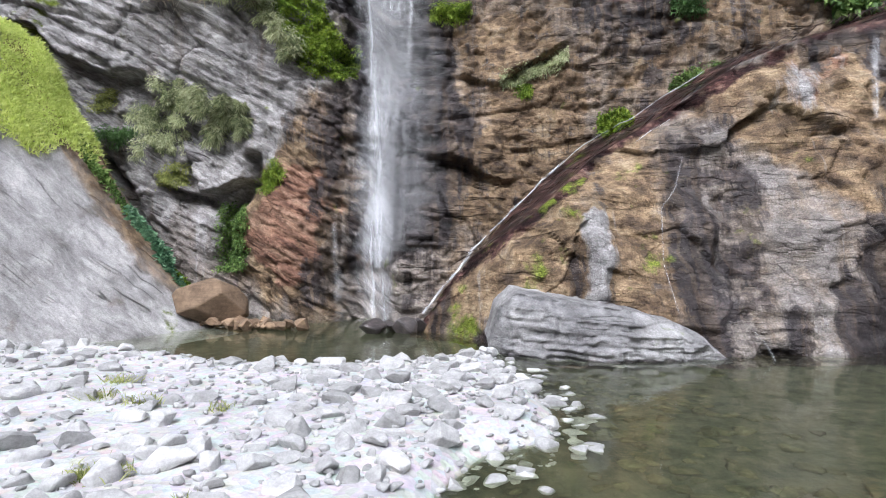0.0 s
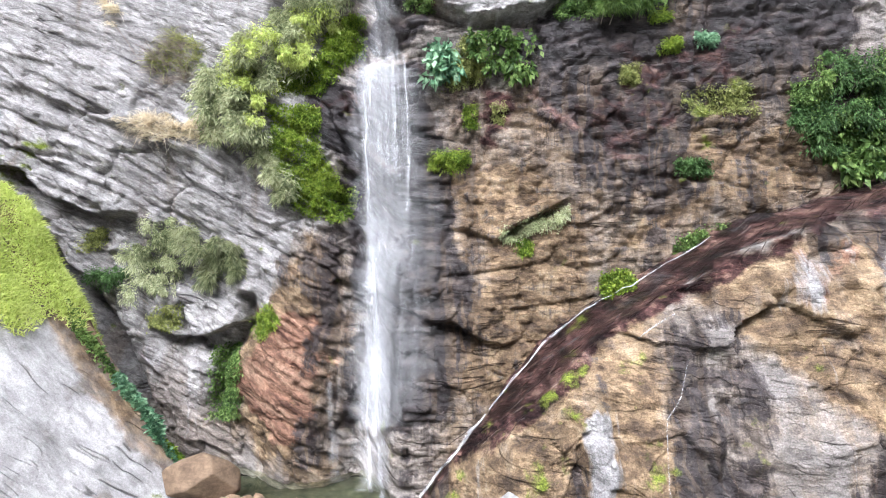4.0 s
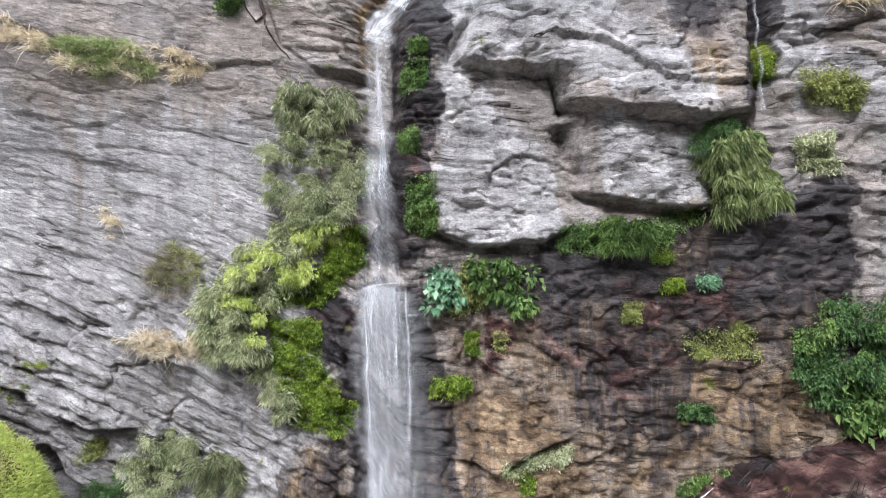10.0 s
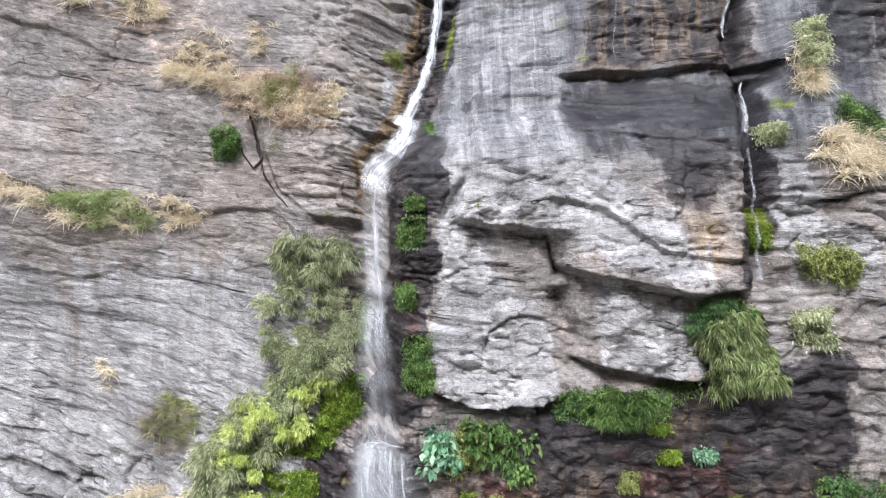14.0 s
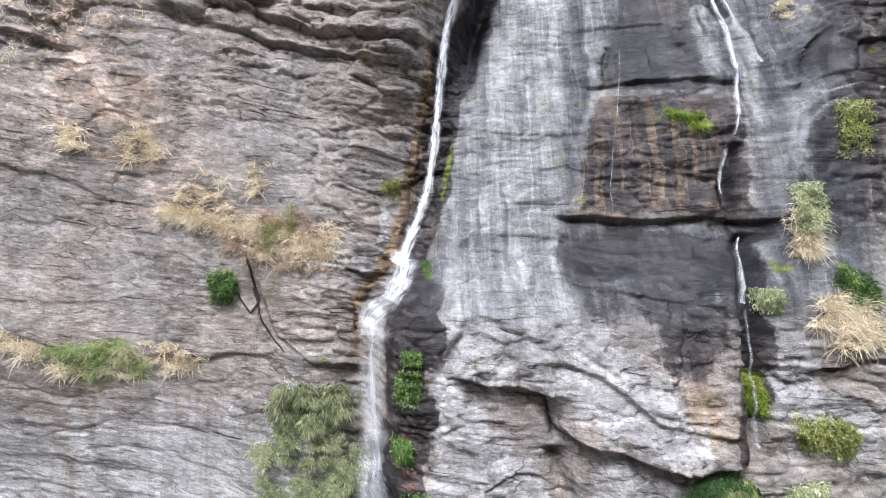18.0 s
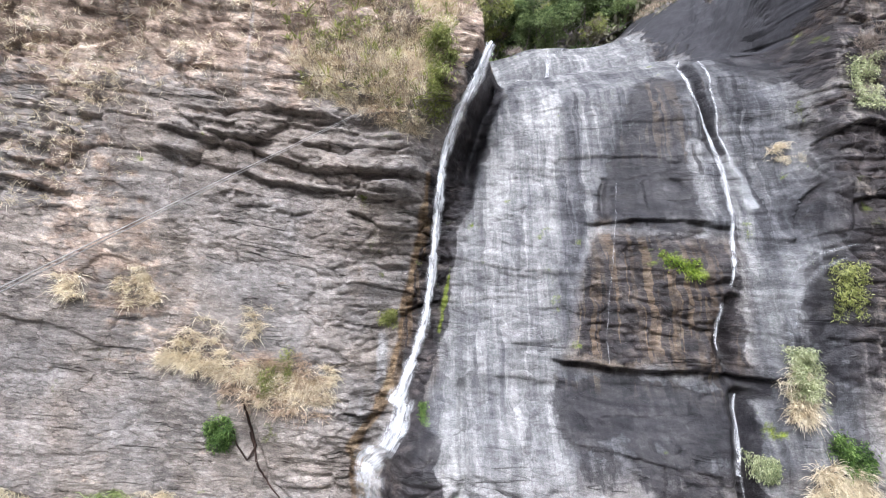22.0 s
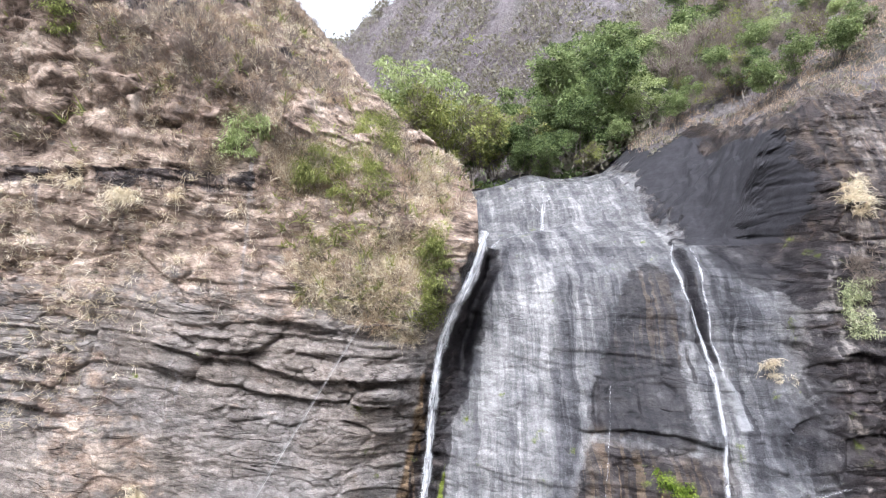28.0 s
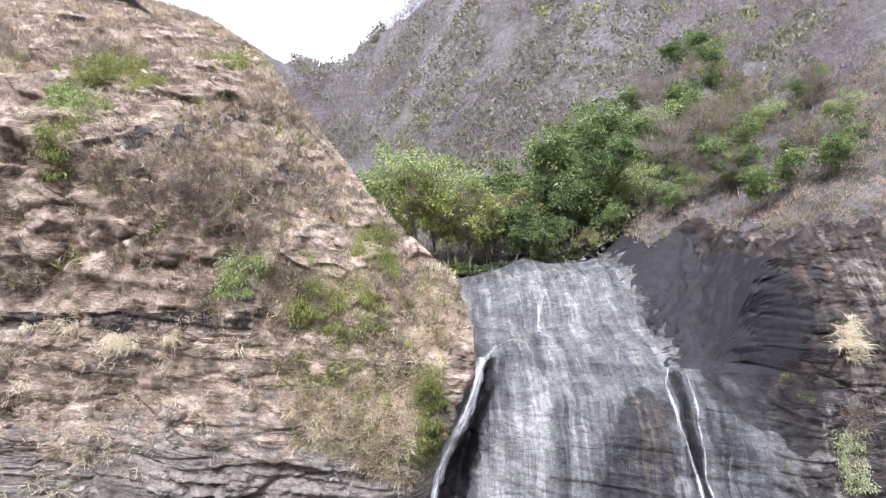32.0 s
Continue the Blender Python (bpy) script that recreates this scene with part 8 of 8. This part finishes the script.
WEST_HILL = [(-21.5, 41.0), (-24.1, 66.1), (-12.0, 69.7), (-9.2, 54.6), (-7.0, 52.3), (-3.7, 49.7), (-1.9, 43.7), (0.1, 41.0), (-0.4, 39.6), (-6.6, 39.7), (-15.5, 41.0)]
hill_scrub("dry_scrub", "tangled dry twigs on the steep western slope", WEST_HILL, 7000, 0.8, TWIG)
hill_scrub("dry_grass", "dry straw grass on the steep western slope", WEST_HILL, 12000, 0.36, STRAW)
hill_scrub("rusty_scrub", "rust-brown dry scrub on the western slope", WEST_HILL, 9000, 0.42, RUSTY)
EDGE = [(-6.8, 40.6), (-3.9, 41.5), (0.1, 41.8), (1.9, 41.3), (1.8, 39.3), (0.8, 38.3), (0.1, 36.8), (-0.3, 33.5), (-2.4, 34.1), (-4.9, 35.2), (-5.9, 38.0)]
hill_scrub("dry_scrub", "tangled dry twigs at the cliff's edge", EDGE, 700, 0.6, TWIG)
hill_scrub("dry_grass", "dry grass at the cliff's edge", EDGE, 5200, 0.42, STRAW)
hill_scrub("rusty_scrub", "rust-brown scrub at the cliff's edge", EDGE, 900, 0.6, RUSTY)
LEDGE_GRASS = [(-15.7, 40.0), (-6.2, 40.6), (-5.7, 37.2), (-6.0, 35.4), (-10.5, 33.5), (-11.4, 30.7), (-15.1, 30.7)]
hill_scrub("dry_grass", "dry straw grass between the upper ledges", LEDGE_GRASS, 1500, 0.32, STRAW, up=0.3)
hill_scrub("dry_scrub", "dry twigs between the upper ledges", LEDGE_GRASS, 500, 0.42, TWIG, up=0.3)
for pts, n, m, text in (
        ([(-15.2, 48.7), (-14.0, 49.2), (-13.0, 48.6), (-13.0, 47.5), (-14.3, 47.4)], 26, SPRIG, "bright green bush on the dry slope"),
        ([(-14.5, 47.2), (-13.2, 47.5), (-12.9, 44.6), (-13.6, 44.4), (-14.0, 45.7)], 22, OLIVE, "fresh green bush on the dry slope"),
        ([(-15.2, 51.8), (-13.2, 51.9), (-13.3, 49.9), (-14.7, 49.8)], 36, OLIVE, "olive bush on the dry slope"),
        ([(-11.3, 52.8), (-9.7, 54.2), (-9.4, 52.2), (-11.0, 51.4)], 40, OLIVE, "olive-green bush on the dry slope"),
        ([(-7.4, 42.0), (-6.2, 42.3), (-5.6, 41.0), (-6.5, 40.3), (-7.3, 40.8)], 16, SPRIG, "yellow-green bush at the cliff's edge"),
        ([(-5.3, 40.2), (-4.4, 40.3), (-4.3, 39.6), (-5.1, 39.6)], 8, OLIVE, "small fresh green bush at the cliff's edge"),
        ([(-3.4, 43.4), (-1.9, 43.7), (-1.5, 41.5), (-2.9, 41.5)], 30, OLIVE, "olive bush at the cliff's edge"),
        ([(-4.7, 42.3), (-1.9, 41.3), (-1.5, 39.1), (-3.6, 39.0), (-5.2, 41.0)], 30, OLIVE, "half-dry olive bush at the cliff's edge"),
        ([(-0.3, 37.7), (0.6, 37.7), (0.3, 35.9), (-0.2, 36.0)], 14, OLIVE, "green bush beside the upper fall"),
        ([(-12.9, 49.9), (-11.9, 50.4), (-11.9, 49.6), (-12.8, 49.3)], 14, OLIVE, "yellowish low bush on the dry slope")):
    bush("slope_bush", text, pts, n, 90, 0.5, 0.5, 0.2, 0.07, m)


for i in range(3):
    hill_scrub("leafy_scrub", "olive half-leafy scrub at the cliff's edge", EDGE, 110, 0.6, OLIVE, 0.05, 0.6, 14)
hill_scrub("leafy_scrub", "scattered olive scrub on the western slope", WEST_HILL, 500, 0.7, OLIVE, 0.05, 0.6, 14)


def far_scrub(name, label, n, material, size, x0, x1, y0, y1, seed, leaves=True, low=0.0):
    r = np.random.default_rng(seed)
    v = r.uniform(0, 1, n) ** 1.6
    y = y0 + (y1 - y0) * v
    x = r.uniform(x0, x1, n) * (y / y0)
    z = valley_z(x, y)
    ok = vnoise(x * 0.16, y * 0.16, 0, seed) > low
    x, y, z = x[ok], y[ok], z[ok]
    k = 9 if leaves else 18
    c = np.stack([x, y, z], -1)
    s = size * (0.6 + 0.4 * y / y0)
    p = np.repeat(c, k, 0) + r.normal(0, 0.45, (len(c) * k, 3)) * np.repeat(s, k)[:, None] * (1, 1, 0.6)
    d = r.normal(size=p.shape) + np.array([0, -0.2, 0.6])
    make = leaf_mesh if leaves else blade_mesh
    me = make(name, p, d, np.repeat(s, k) * r.uniform(0.4, 1.0, len(p)), np.repeat(s, k) * (0.35 if leaves else 0.028), material, sag=0.1, r=r)
    return tagged(new(name, me), label, "scrub", kind="stuff")


far_scrub("far_scrub", "greyish bare scrub over the far mountain side", 17000, FAR_TWIG, 1.15, -9, 28, 37.0, 170, 31, False, -0.4)
far_scrub("far_bushes", "dull olive bushes over the far mountain side", 14000, DULL, 0.75, -9, 28, 37.0, 170, 32, True, 0.0)
far_scrub("far_bushes", "greener bushes in the folds of the mountain", 3500, OLIVE, 0.7, -4, 26, 37.0, 110, 35, True, 0.25)
far_scrub("far_bushes", "green bushes in the valley floor", 1000, SHADY, 0.6, -2, 18, 37.0, 70, 33, True, 0.1)
far_scrub("far_bushes", "fresh green bushes in the valley floor", 700, VALLEY, 0.6, -2, 16, 36.8, 60, 34, True, 0.15)
